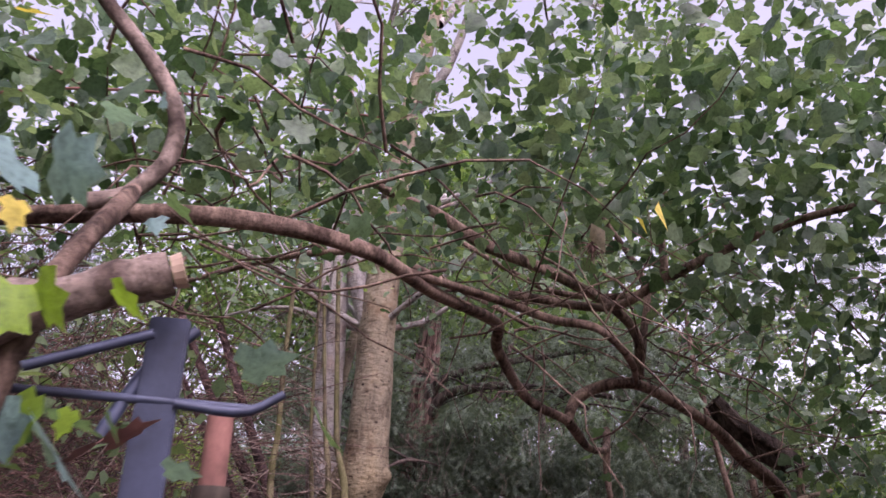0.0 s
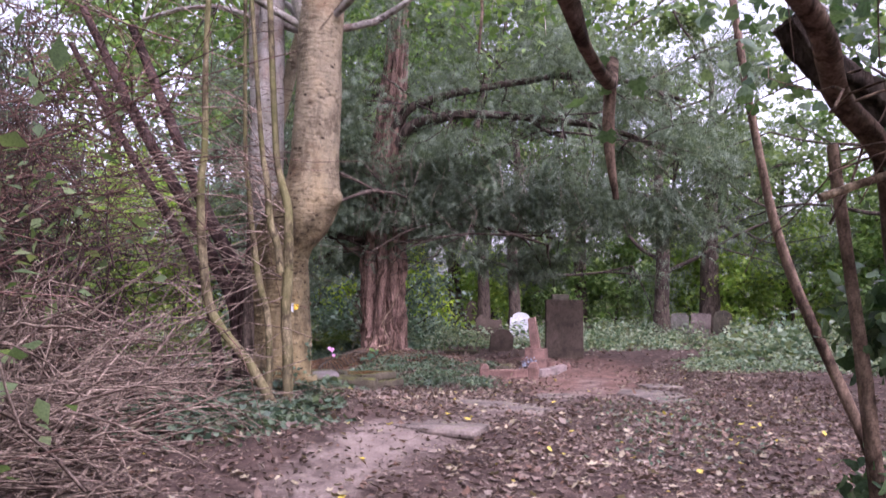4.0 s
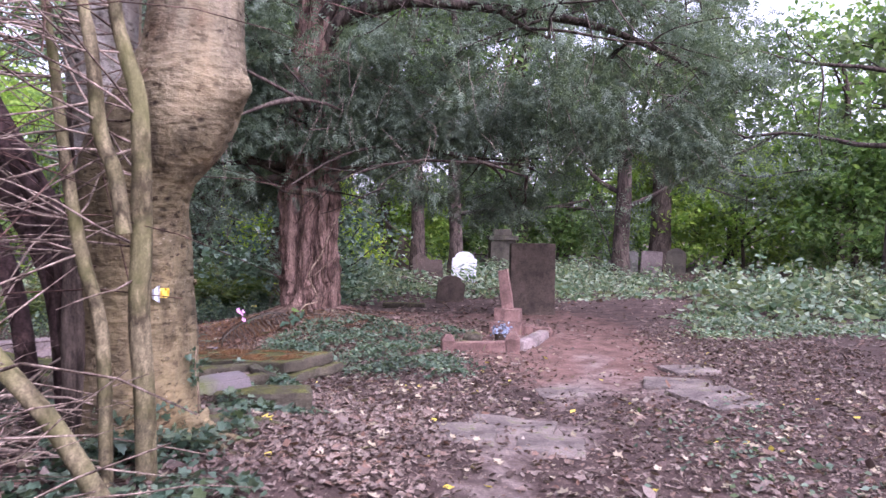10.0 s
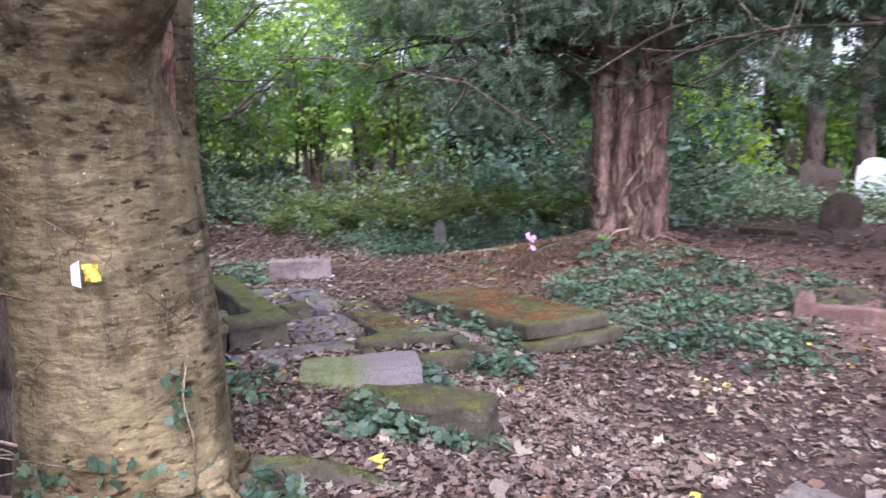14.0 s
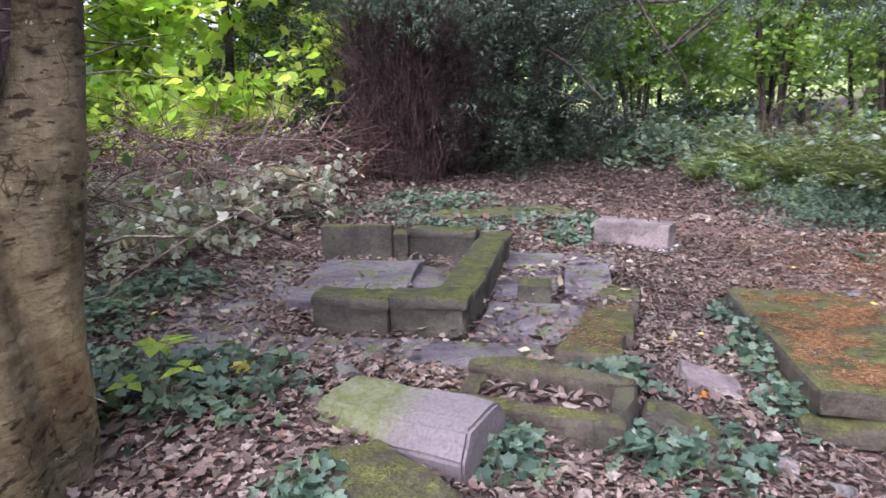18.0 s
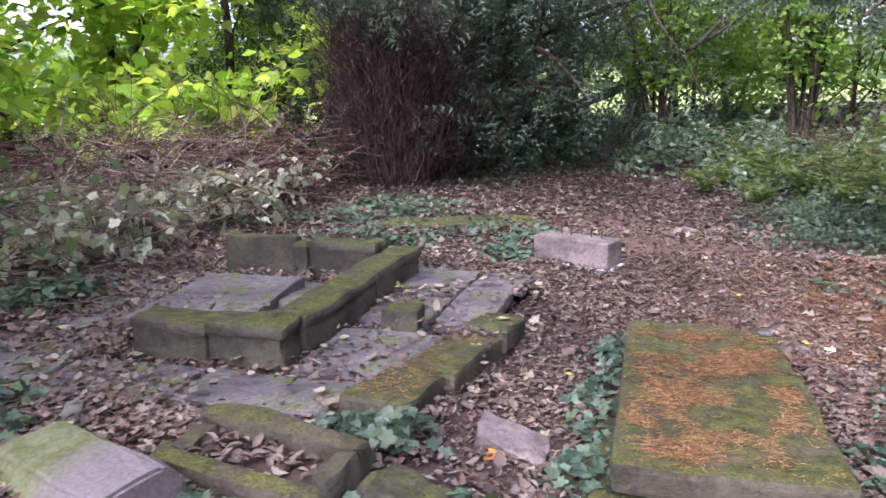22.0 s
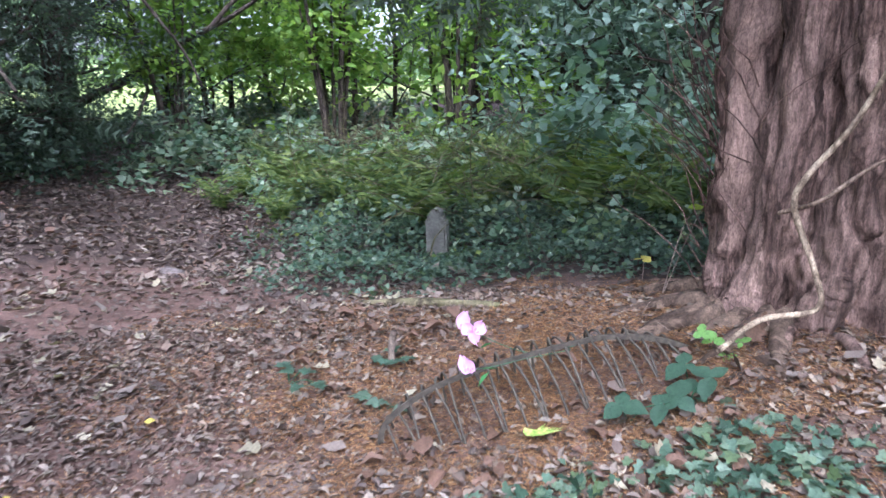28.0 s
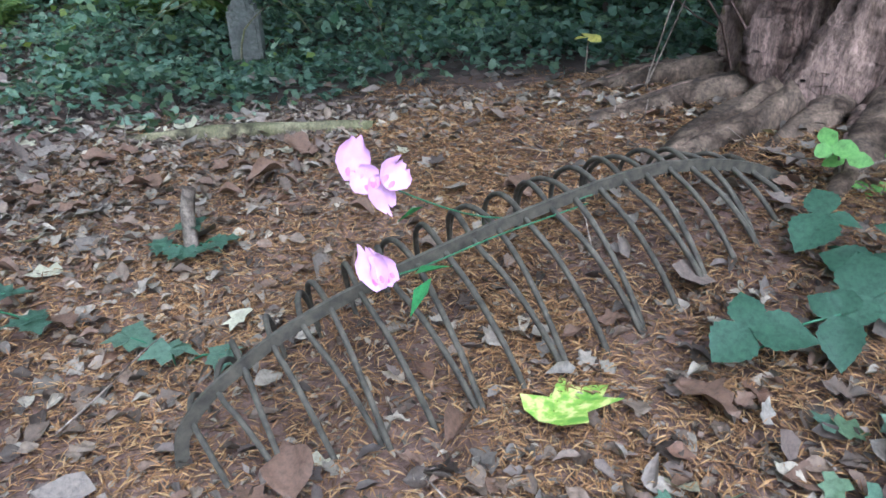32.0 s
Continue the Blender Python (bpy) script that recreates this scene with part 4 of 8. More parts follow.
def fallen_stones():
    """Broken kerb stones that lie before the tomb."""
    m = pose(-1.57, 7.86, 0.16, 5, -2, 40)
    ob = empty("fallen_kerb_stone", m, "fallen coping stone, one end mossy green, the other bare lilac", "stone block")
    prof = [(-0.18, 0.0), (0.18, 0.0), (0.18, 0.15), (0.12, 0.21), (-0.11, 0.21), (-0.18, 0.12)]
    bm = bmesh.new()
    f = bm.faces.new([bm.verts.new((-0.36, y, z)) for y, z in prof])
    e = bmesh.ops.extrude_face_region(bm, geom=[f])
    bmesh.ops.translate(bm, vec=(0.68, 0, 0), verts=[g for g in e["geom"] if isinstance(g, bmesh.types.BMVert)])
    bmesh.ops.recalc_face_normals(bm, faces=bm.faces)
    bmesh.ops.bevel(bm, geom=bm.edges[:], offset=0.012, segments=2, affect="EDGES")
    bmesh.ops.subdivide_edges(bm, edges=[e for e in bm.edges if e.calc_length() > 0.1], cuts=4, use_grid_fill=True)
    for v in bm.verts:
        v.co += noise.noise_vector(v.co * 6) * 0.016 + noise.noise_vector(v.co * 17) * 0.006
    part("body", bm, COPING, ob)
    stone_thing("fallen_kerb_stone", pose(-1.07, 7.67, 0.06, 3, 1, 15), worn(0.76, 0.27, 0.27, 54, 0.045, 5, 0.022), MOSSY,
                "half-buried kerb stone with a bright moss top and ivy", "stone block", "fallen stones")
    tr = empty("stone_trough", pose(-1.6, 8.43, 0.08, 4, 2, 50), "mossy hollowed kerb stone filled with dead leaves", "stone trough")
    for n, (sx, sy, x, y) in enumerate([(0.72, 0.09, 0, -0.13), (0.72, 0.09, 0, 0.13), (0.09, 0.2, -0.32, 0), (0.09, 0.2, 0.32, 0)]):
        part("side", worn(sx, sy, 0.22 + 0.04 * (n % 2), 60 + n, 0.025, 5, 0.022), MOSSY if n < 3 else SANDSTONE, tr).matrix_local = pose(x, y, 0)
    part("bed", worn(0.6, 0.2, 0.17, 66, 0.01), SOIL, tr)
    lr = np.random.default_rng(67)
    p = np.stack([lr.uniform(-0.26, 0.26, 90), lr.uniform(-0.08, 0.08, 90), lr.uniform(0.175, 0.2, 90)], -1)
    tagged(leaves("dead_leaf_fill", p, 0.06, FOLDED, LITTER, lr, tr, "dead leaves", flat=0.7, droop=0), kind="stuff")
    stone_thing("stone_slab", on_ground(-1.34, 8.87, -0.08, -8, 10, 48), worn(0.28, 0.24, 0.2, 67, 0.03, 4, 0.03), SANDSTONE, "tilted broken slab in the ivy", "stone block")
    bm = worn(0.29, 0.18, 0.15, 68, 0.012, 4, 0.02)
    for v in bm.verts:
        v.co.z *= 0.62 - 1.9 * v.co.x + 0.8 * v.co.y
        v.co.y *= 1.0 - 1.3 * max(0, v.co.x)
    stone_thing("loose_stone", on_ground(-1.8, 9.42, -0.03, 6, 4, 60), bm, PINK_STONE, "pale wedge-shaped loose stone among leaves", "stone")
    stone_thing("loose_stone", on_ground(-6.75, 13.36, 0.0, 4, 6, 20), worn(0.2, 0.1, 0.06, 69, 0.02, 1, 0.01), PINK_STONE, "pale loose stone on the soil", "stone")
    for k, (x, y, s) in enumerate([(-2.1, 7.7, 0.12), (-1.15, 9.25, 0.13), (-3.25, 7.2, 0.14), (-0.86, 9.5, 0.1), (-0.97, 9.36, 0.12), (-2.9, 6.9, 0.1)]):
        stone_thing("loose_stone", on_ground(x, y, -0.015, k * 7, 5, k * 50), worn(s, s * 0.7, s * 0.45, 70 + k, 0.02, 1, 0.01), PINK_STONE if k % 2 else GREY_STONE,
                    "small broken stone lying in the litter", "stone", "broken stones")
    stone_thing("sunken_slab", on_ground(-6.8, 10.6, -0.07, -5, 0, 8), worn(0.5, 1.9, 0.14, 75, 0.04, 5, 0.03), SANDSTONE, "long sunken slab half hidden by ivy", "grave slab")


def pink_grave():
    """Kerb set of red stone, shifted out of square, with corner posts and a leaning broken cross shaft."""
    g = empty("kerbed_grave", on_ground(1.27, 11.9, -0.02, 0, 0, -5), "red sandstone kerbed grave with broken leaning cross", "grave")

    def post(x, y, h, seed, turn=0):
        bm = worn(0.19, 0.18, h, seed, 0.018, 3, 0.007)
        for v in bm.verts:
            if v.co.z > h * 0.74:
                k = 1 - 0.5 * (v.co.z - h * 0.74) / (h * 0.26)
                v.co.x *= k
                v.co.y *= k
        part("corner_post", bm, RED_STONE, g).matrix_local = pose(x, y, -0.05, 0, 0, turn)

    def block(name, size, seed, at, mat=RED_STONE, label="", bevel=0.018):
        part(name, worn(*size, seed, bevel, 3, 0.007), mat, g, label).matrix_local = pose(*at)

    post(0, 0, 0.36, 80)
    post(-0.89, -0.03, 0.3, 81, 12)
    post(0.5, 1.36, 0.25, 82, -18)
    block("kerb", (0.72, 0.15, 0.2, ), 83, (-0.45, -0.02, -0.04, 0, -3, 1))
    block("kerb", (0.16, 1.16, 0.19), 85, (0.27, 0.68, -0.03, 1, 0, -20), PINK_STONE, "pale cream replaced kerb length")
    block("kerb", (0.13, 1.35, 0.15), 86, (-0.66, 0.7, -0.07, -1, 0, -19), MOSSY, "sunken kerb with moss")
    block("kerb", (0.5, 0.14, 0.22), 84, (0.28, 1.5, -0.03, 0, 6, -8))
    block("plinth", (0.5, 0.44, 0.3), 87, (-0.1, 1.56, -0.04, 0, 1, -10))
    block("step", (0.16, 0.4, 0.22), 88, (0.23, 1.6, -0.02, 0, 3, -10), bevel=0.012)
    block("cross_base", (0.4, 0.34, 0.2), 89, (-0.1, 1.56, 0.26, 0, 2, -10), bevel=0.012)
    bm = worn(0.185, 0.15, 0.62, 90, 0.01, 3, 0.004)
    for v in bm.verts:
        v.co.x *= 1 - 0.18 * v.co.z / 0.62
        v.co.z += 0.12 * v.co.x * (v.co.z > 0.5)
    part("cross_shaft", bm, RED_STONE, g, "broken shaft leaning to one side").matrix_local = pose(-0.1, 1.55, 0.45, 0, -8, -8)
    stone_thing("boulder", on_ground(0.72, 12.6, -0.05, 0, 0, 30), worn(0.28, 0.2, 0.22, 93, 0.07, 3, 0.03), MOSSY, "rounded mossy stone inside the kerb", "stone")
    pot = bmesh.new()
    bmesh.ops.create_cone(pot, cap_ends=True, segments=14, radius1=0.06, radius2=0.09, depth=0.14)
    v = empty("flower_pot", Matrix.Translation(g.matrix_world @ Vector((-0.2, 0.95, 0.0))), "dark pot with faded blue flowers", "flower pot")
    part("pot", pot, DARK_STONE, v).matrix_local = pose(0, 0, 0.07)
    rng = np.random.default_rng(4)
    p = rng.normal(0, 1, (120, 3)) * np.array([0.08, 0.07, 0.05]) + np.array([0, 0, 0.2])
    tagged(leaves("faded_flowers", p, 0.06, OVAL, BLUE_FLOWER, rng, v, "faded blue-grey silk flowers"), kind="stuff")


BLUE_FLOWER = leafy("blue_grey_silk", [(0.1, 0.12, 0.18), (0.22, 0.27, 0.4), (0.4, 0.44, 0.55)], 0.7, 0.1)


def arch_top(w, h, rise, n=9, shoulder=0.0):
    """Outline of a headstone with a rounded top."""
    pts = [(-w / 2, -0.15), (w / 2, -0.15), (w / 2, h - rise)]
    if shoulder:
        pts.append((w / 2 - shoulder, h - rise))
    for k in range(1, n):
        a = math.pi * k / n
        pts.append(((w / 2 - shoulder) * math.cos(a), h - rise + rise * math.sin(a) ** 0.8))
    if shoulder:
        pts.append((-w / 2 + shoulder, h - rise))
    pts.append((-w / 2, h - rise))
    return pts


def headstones():
    sl = empty("tall_headstone", on_ground(1.95, 16.05, -0.05, -1, 0, 8), "tall dark weathered slab headstone with lichen streaks", "headstone")
    part("slab", worn(0.88, 0.16, 1.43, 91, 0.015, 4, 0.006), DARK_STONE, sl)
    stone_thing("leaning_headstone", on_ground(0.33, 18.3, -0.02, 3, 5, 12), outline_stone(arch_top(0.62, 0.62, 0.15, 9, 0.07), 0.09, seed=3), DARK_STONE,
                "small dark headstone leaning by the path", "headstone", "headstones")
    stone_thing("white_headstone", on_ground(0.68, 24.0, -0.02, 0, 3, 6), outline_stone(arch_top(0.74, 0.95, 0.2, 11, 0.08), 0.12, seed=4), WHITE_STONE,
                "clean white marble headstone with shouldered top", "headstone", "headstones")
    stone_thing("broken_headstone", on_ground(-0.35, 24.6, 0, 0, -4, 4), outline_stone([(-0.5, -0.1), (0.42, -0.1), (0.42, 0.62), (0.05, 0.64), (-0.1, 0.78), (-0.3, 0.86), (-0.5, 0.7)], 0.12, seed=5), DARK_STONE,
                "dark headstone with a broken top", "headstone", "headstones")
    stone_thing("round_headstone", on_ground(-1.75, 31.5, 0, 0, 3, 0), outline_stone(arch_top(0.62, 1.3, 0.4, 11, 0.08), 0.14, seed=6), DARK_STONE, "far dark round-topped headstone", "headstone", "headstones")
    for x, y, w, h, r, mat, lab in [(7.3, 31.2, 0.75, 0.85, 0.15, GREY_STONE, "grey headstone standing in the undergrowth"), (8.0, 30.4, 0.8, 0.85, 0.05, PINK_STONE, "square-topped pinkish headstone by an ivy-clad trunk"),
                                    (8.7, 29.6, 0.72, 1.0, 0.35, SANDSTONE, "round-topped headstone green with algae")]:
        stone_thing("headstone", on_ground(x, y, 0, 0, 2, -8), outline_stone(arch_top(w, h, r), 0.13, seed=int(x * 9)), mat, lab, "headstone", "headstones")
    ped = empty("pedestal_monument", on_ground(2.2, 30.0, 0, 0, 0, 4), "far grey stepped pedestal monument", "monument")
    for n, (w, h, z) in enumerate([(1.3, 0.4, 0), (0.95, 0.8, 0.4), (1.1, 0.16, 1.2), (0.7, 0.25, 1.36)]):
        part("tier", worn(w, w, h, 95 + n, 0.02, 1), SANDSTONE, ped).matrix_local = pose(0, 0, z)
    stone_thing("grave_post", on_ground(-5.62, 15.42, -0.05, 2, -2, 30), outline_stone(arch_top(0.2, 0.5, 0.09, 9, 0.04), 0.13, 0.02, seed=9), GREY_STONE, "small pale headstone green with algae among ivy", "headstone")
    stone_thing("mossy_edging", on_ground(-0.6, 17.2, -0.02, 0, 0, 80), worn(0.2, 0.9, 0.12, 98, 0.03), MOSSY, "mossy strip of grave edging", "grave kerb")


def path_slabs():
    p = empty("sunken_flagstones", on_ground(2.9, 9.6), "flagstones sunk into the soil path", "paving")
    rng = random.Random(6)
    for x, y, sx, sy in [(2.95, 9.95, 0.75, 0.5), (3.1, 9.35, 0.75, 0.55), (3.15, 8.9, 0.6, 0.35), (3.3, 10.7, 0.6, 0.5), (0.95, 7.9, 0.75, 0.6), (1.2, 7.2, 0.5, 0.5), (0.55, 7.3, 0.5, 0.6), (0.5, 5.2, 0.8, 0.55), (1.6, 9.5, 0.5, 0.4)]:
        bm = worn(sx, sy, 0.07, rng.random() * 50, 0.03, 2, 0.012)
        m = Matrix.Translation((-2.9, -9.6, -gz(2.9, 9.6))) @ pose(x, y, gz(x, y) - 0.04, rng.uniform(-2, 2), rng.uniform(-2, 2), rng.uniform(-30, 30))
        part("flagstone", bm, PATH_STONE, p).matrix_local = m


PATH_STONE = stony("trodden_flagstone", (0.2, 0.165, 0.148), 0.08)
kerb_tomb()
platform()
kerb_line()
moss_ledger()
pink_block()
fallen_stones()
pink_grave()
headstones()
path_slabs()


# ------------------------------------------------------------ trees
def fork(rng, start, way, length, radius, depth, out, ends, bend=0.25, lift=0.05, split=3):
    """Limbs that branch; gathers (points, radii) and the places where twigs end."""
    pts = [np.array(start, float)]
    d = np.array(way, float)
    d /= np.linalg.norm(d)
    for _ in range(4):
        d = d + rng.normal(0, bend, 3) * 0.5 + np.array([0, 0, lift])
        d /= np.linalg.norm(d)
        pts.append(pts[-1] + d * length / 4)
    out.append((pts, [radius, radius * 0.8, radius * 0.6, radius * 0.45]))
    if depth == 0:
        ends.extend(pts[2:])
        return
    for k in range(split):
        s = pts[rng.integers(2, 5)]
        w = d + rng.normal(0, 0.75, 3)
        fork(rng, s, w, length * rng.uniform(0.5, 0.75), radius * 0.45, depth - 1, out, ends, bend, lift, split)


def branchwork(out, bark, parent, main):
    """The thickest limbs each a part; the fine rest joined."""
    order = sorted(range(len(out)), key=lambda k: -out[k][1][0])
    for k in order[:main]:
        limb_ob("limb", out[k][0], out[k][1], bark, parent, n=9, sides=7, rough=0.05, seed=k)
    rest = [limb(out[k][0], out[k][1], n=7, sides=5, rough=0.05, seed=k) for k in order[main:]]
    if rest:
        tagged(link("branchwork", clean_mesh("branchwork", *joined(rest)), bark, parent), kind="stuff")


def tree(name, x, y, h, r, label, seed, leaf=MID_LEAF, n_leaves=9000, size=0.14, shape=OVAL, bark=DARK_BARK, low=0.35, limbs=7, reach=0.35, lean=(0, 0), clump=0.9, category="tree", depth=1, z0=None):
    """A broadleaved tree: tapered trunk, limbs and a loose crown."""
    rng = np.random.default_rng(seed)
    z = (gz(x, y) if z0 is None else z0) - 0.1
    t = empty(name, pose(x, y, z), label, category)
    top = np.array([lean[0], lean[1], h])
    pts = [np.zeros(3)] + [top * f + rng.normal(0, 0.03 * h * f, 3) * [1, 1, 0] for f in (0.12, 0.35, 0.6, 0.85, 1)]
    limb_ob("trunk", pts, [r * 1.5, r, r * 0.85, r * 0.6, r * 0.35, r * 0.08], bark, t, n=22, sides=12, rough=0.05, seed=seed)
    out, ends = [], []
    line = curve_points(pts, 30)
    for k in range(limbs):
        f = low + (0.98 - low) * (k + rng.uniform(0, 0.8)) / limbs
        a = k * 2.4 + rng.uniform(-0.5, 0.5)
        s = line[int(f * 29)]
        fork(rng, s, (math.cos(a), math.sin(a), rng.uniform(0.05, 0.7)), h * reach * (1.15 - 0.6 * f), r * 0.35 * (1.2 - f * 0.7), depth, out, ends)
    branchwork(out, bark, t, limbs)
    pos = clumped(rng, n_leaves, np.array(ends), clump, 0.6)
    pos += rng.normal(0, 0.12, pos.shape)
    if -11 < x < 9 and -8 < y < 17:
        pos = pos[outside_path(pos + np.array([x, y, z]), 1.3, 3.2)]
    leaves("crown", pos, size, shape, leaf, rng, t, flat=0.45)
    return t


def gnarled(ob, depth):
    """Level wrinkles, lumps and short scars pressed into smooth bark."""
    mesh = ob.data
    n = len(mesh.vertices)
    co, nr = np.zeros(n * 3), np.zeros(n * 3)
    mesh.vertices.foreach_get("co", co)
    mesh.vertex_normals.foreach_get("vector", nr)
    co, nr = co.reshape(-1, 3), nr.reshape(-1, 3)
    d = np.zeros(n)
    for i, (x, y, z) in enumerate(co):
        w = noise.noise(Vector((x * 2.2, y * 2.2, z * 2.2)))
        fold = abs(noise.noise(Vector((x * 2.4, y * 2.4, z * 4.5 + w * 2.5))))
        scar = noise.noise(Vector((x * 13, y * 13, z * 26)))
        d[i] = w * 1.3 + (min(fold, 0.1) - 0.1) * 6 * max(0, 0.25 + w) - max(0, scar - 0.3) * 2.4 + 0.25 * noise.noise(Vector((x * 30, y * 30, z * 40)))
    co += nr * (d * depth)[:, None]
    mesh.vertices.foreach_set("co", co.ravel())
    mesh.update()


def swell(ob, centre, way, height, width):
    """Draw the bark out into a smooth knob round a point."""
    mesh = ob.data
    co = np.zeros(len(mesh.vertices) * 3)
    mesh.vertices.foreach_get("co", co)
    co = co.reshape(-1, 3)
    d = np.linalg.norm(co - np.asarray(centre), axis=1)
    w = np.array(way) / np.linalg.norm(way)
    co += w * (height * np.exp(-((d / width) ** 2)))[:, None]
    mesh.vertices.foreach_set("co", co.ravel())
    mesh.update()


def fused(ob, others, voxel, rounds):
    """Grow limbs together into one skin with softly rounded forks."""
    bm = bmesh.new()
    for q in [ob] + others:
        bm.from_mesh(q.data)
    bmesh.ops.remove_doubles(bm, verts=bm.verts[:], dist=0.0001)
    bmesh.ops.holes_fill(bm, edges=[e for e in bm.edges if e.is_boundary], sides=0)
    bmesh.ops.recalc_face_normals(bm, faces=bm.faces[:])
    mesh = bpy.data.meshes.new("grown_together")
    bm.to_mesh(mesh)
    bm.free()
    tmp = bpy.data.objects.new("grown_together", mesh)
    bpy.context.scene.collection.objects.link(tmp)
    rm = tmp.modifiers.new("skin", "REMESH")
    rm.mode, rm.voxel_size = "VOXEL", voxel
    sm = tmp.modifiers.new("soften", "SMOOTH")
    sm.factor, sm.iterations = 0.5, rounds
    done = bpy.data.meshes.new_from_object(tmp.evaluated_get(bpy.context.evaluated_depsgraph_get()))
    done.materials.clear()
    done.materials.append(ob.data.materials[0])
    done.polygons.foreach_set("use_smooth", [True] * len(done.polygons))
    ob.data = done
    for q in others + [tmp]:
        bpy.data.objects.remove(q)
    return ob


def beech():
    b = empty("beech_tree", pose(-1.4, 6.28, gz(-1.4, 6.28) - 0.08), "old forked beech with smooth greenish-grey bark and burrs", "tree")
    o = np.array([-1.4, 6.28, gz(-1.4, 6.28) - 0.08])

    def at(*p):
        return [np.array(q, float) - o for q in p]

    trunk = limb_ob("trunk", at((-1.46, 6.24, 0.05), (-1.463, 6.245, 0.25), (-1.467, 6.25, 0.5), (-1.467, 6.25, 1.0), (-1.45, 6.18, 1.5), (-1.4, 6.06, 1.95), (-1.3, 6.02, 2.2), (-1.18, 5.98, 2.42), (-1.08, 5.96, 2.65)), [0.47, 0.42, 0.39, 0.368, 0.335, 0.29, 0.27, 0.25, 0.2], BEECH, b, n=120, sides=90, flutes=6, depth=0.05, rough=0.008, seed=2)
    stem = limb_ob("stem", at((-1.37, 6.23, 1.4), (-1.35, 6.1, 1.75), (-1.27, 6.03, 1.97), (-1.18, 5.99, 2.1), (-1.08, 5.96, 2.25), (-1.02, 5.95, 2.42), (-1.0, 5.95, 2.62), (-0.985, 5.95, 2.95), (-0.97, 5.95, 3.5), (-0.95, 5.93, 4.3), (-0.88, 5.95, 5.3), (-0.82, 6.02, 6.3), (-0.7, 6.1, 7.5), (-0.3, 6.3, 10)),
                   [0.23, 0.25, 0.255, 0.27, 0.285, 0.29, 0.28, 0.262, 0.255, 0.245, 0.23, 0.2, 0.17, 0.09], BEECH, b, n=130, sides=60, flutes=2, depth=0.02, rough=0.008, seed=3)
    swell(stem, at((-0.76, 5.86, 2.41))[0], (0.93, -0.3, -0.12), 0.12, 0.11)
    grey = limb_ob("stem", at((-1.46, 6.16, 1.4), (-1.51, 6.12, 1.8), (-1.58, 6.12, 2.2), (-1.62, 6.12, 2.6), (-1.61, 6.12, 3.2), (-1.57, 6.08, 4.0), (-1.56, 6.08, 4.9), (-1.6, 6.2, 6.0), (-1.75, 6.5, 8.0), (-2.0, 6.8, 10)),
                   [0.24, 0.22, 0.22, 0.215, 0.19, 0.15, 0.13, 0.12, 0.09, 0.05], BEECH_GREY, b, "pale grey smooth stem", n=90, sides=34, flutes=3, depth=0.06, rough=0.02, seed=4)
    gnarled(grey, 0.014)
    limb_ob("limb", at((-0.97, 5.9, 4.1), (-1.15, 5.95, 4.6), (-1.3, 6.0, 5.1), (-1.33, 5.98, 5.7), (-1.2, 6.0, 7.0)), [0.13, 0.15, 0.14, 0.12, 0.06], BEECH_GREY, b, "pale forked limb", n=34, sides=22, flutes=2, depth=0.04, rough=0.02, seed=14)
    limb_ob("limb", at((-1.62, 6.12, 3.0), (-1.72, 6.1, 3.7), (-1.76, 6.1, 4.6), (-1.74, 6.1, 6.0)), [0.09, 0.085, 0.075, 0.05], BEECH_GREY, b, n=26, sides=16, rough=0.03, seed=15)
    back = limb_ob("stem", at((-1.61, 6.5, 0.2), (-1.63, 6.56, 0.8), (-1.67, 6.64, 1.2), (-1.71, 6.71, 1.45), (-1.74, 6.76, 1.65), (-1.77, 6.8, 2.0), (-1.8, 6.85, 2.6), (-1.75, 6.92, 3.6), (-1.2, 7.0, 6.0)), [0.26, 0.215, 0.175, 0.14, 0.118, 0.112, 0.105, 0.09, 0.05], BEECH, b, n=90, sides=40, flutes=2, depth=0.04, rough=0.012, seed=5)
    trunk = fused(trunk, [stem, back], 0.014, 40)
    gnarled(trunk, 0.013)
    limb_ob("dead_wood", at((-1.6, 6.57, 1.45), (-1.61, 6.585, 1.62), (-1.6, 6.58, 1.85), (-1.58, 6.57, 2.1), (-1.56, 6.52, 2.6)), [0.03, 0.06, 0.075, 0.08, 0.06], DEAD_WOOD, b, "flaking reddish dead wood in the fork", n=40, sides=26, flutes=5, depth=0.12, rough=0.05, seed=6)
    hollow = limb_ob("dead_stem", at((-1.66, 5.98, 0.1), (-1.65, 5.98, 0.6), (-1.66, 5.98, 1.2), (-1.68, 6.0, 1.8), (-1.72, 6.02, 2.4)), [0.13, 0.11, 0.1, 0.08, 0.04], DARK_BARK, b, "dark rotten stem on the shaded side", n=50, sides=26, flutes=6, depth=0.22, rough=0.05, seed=16)
    rng = np.random.default_rng(7)
    for k in range(9):
        a = k * 0.72 + rng.uniform(-0.2, 0.2)
        ln = rng.uniform(0.5, 0.85)
        ex, ey = -1.42 + math.cos(a) * ln, 6.27 + math.sin(a) * ln
        mx, my = -1.42 + math.cos(a) * ln * 0.5, 6.27 + math.sin(a) * ln * 0.5
        if 0.9 < a % 6.283 < 2.6:
            continue
        limb_ob("root", at((-1.42 + math.cos(a) * 0.3, 6.27 + math.sin(a) * 0.3, gz(mx, my) + 0.12), (mx, my, gz(mx, my) + 0.03), (ex, ey, gz(ex, ey) - 0.05)), [0.1, 0.065, 0.02], BEECH, b, n=24, sides=16, rough=0.09, seed=20 + k)
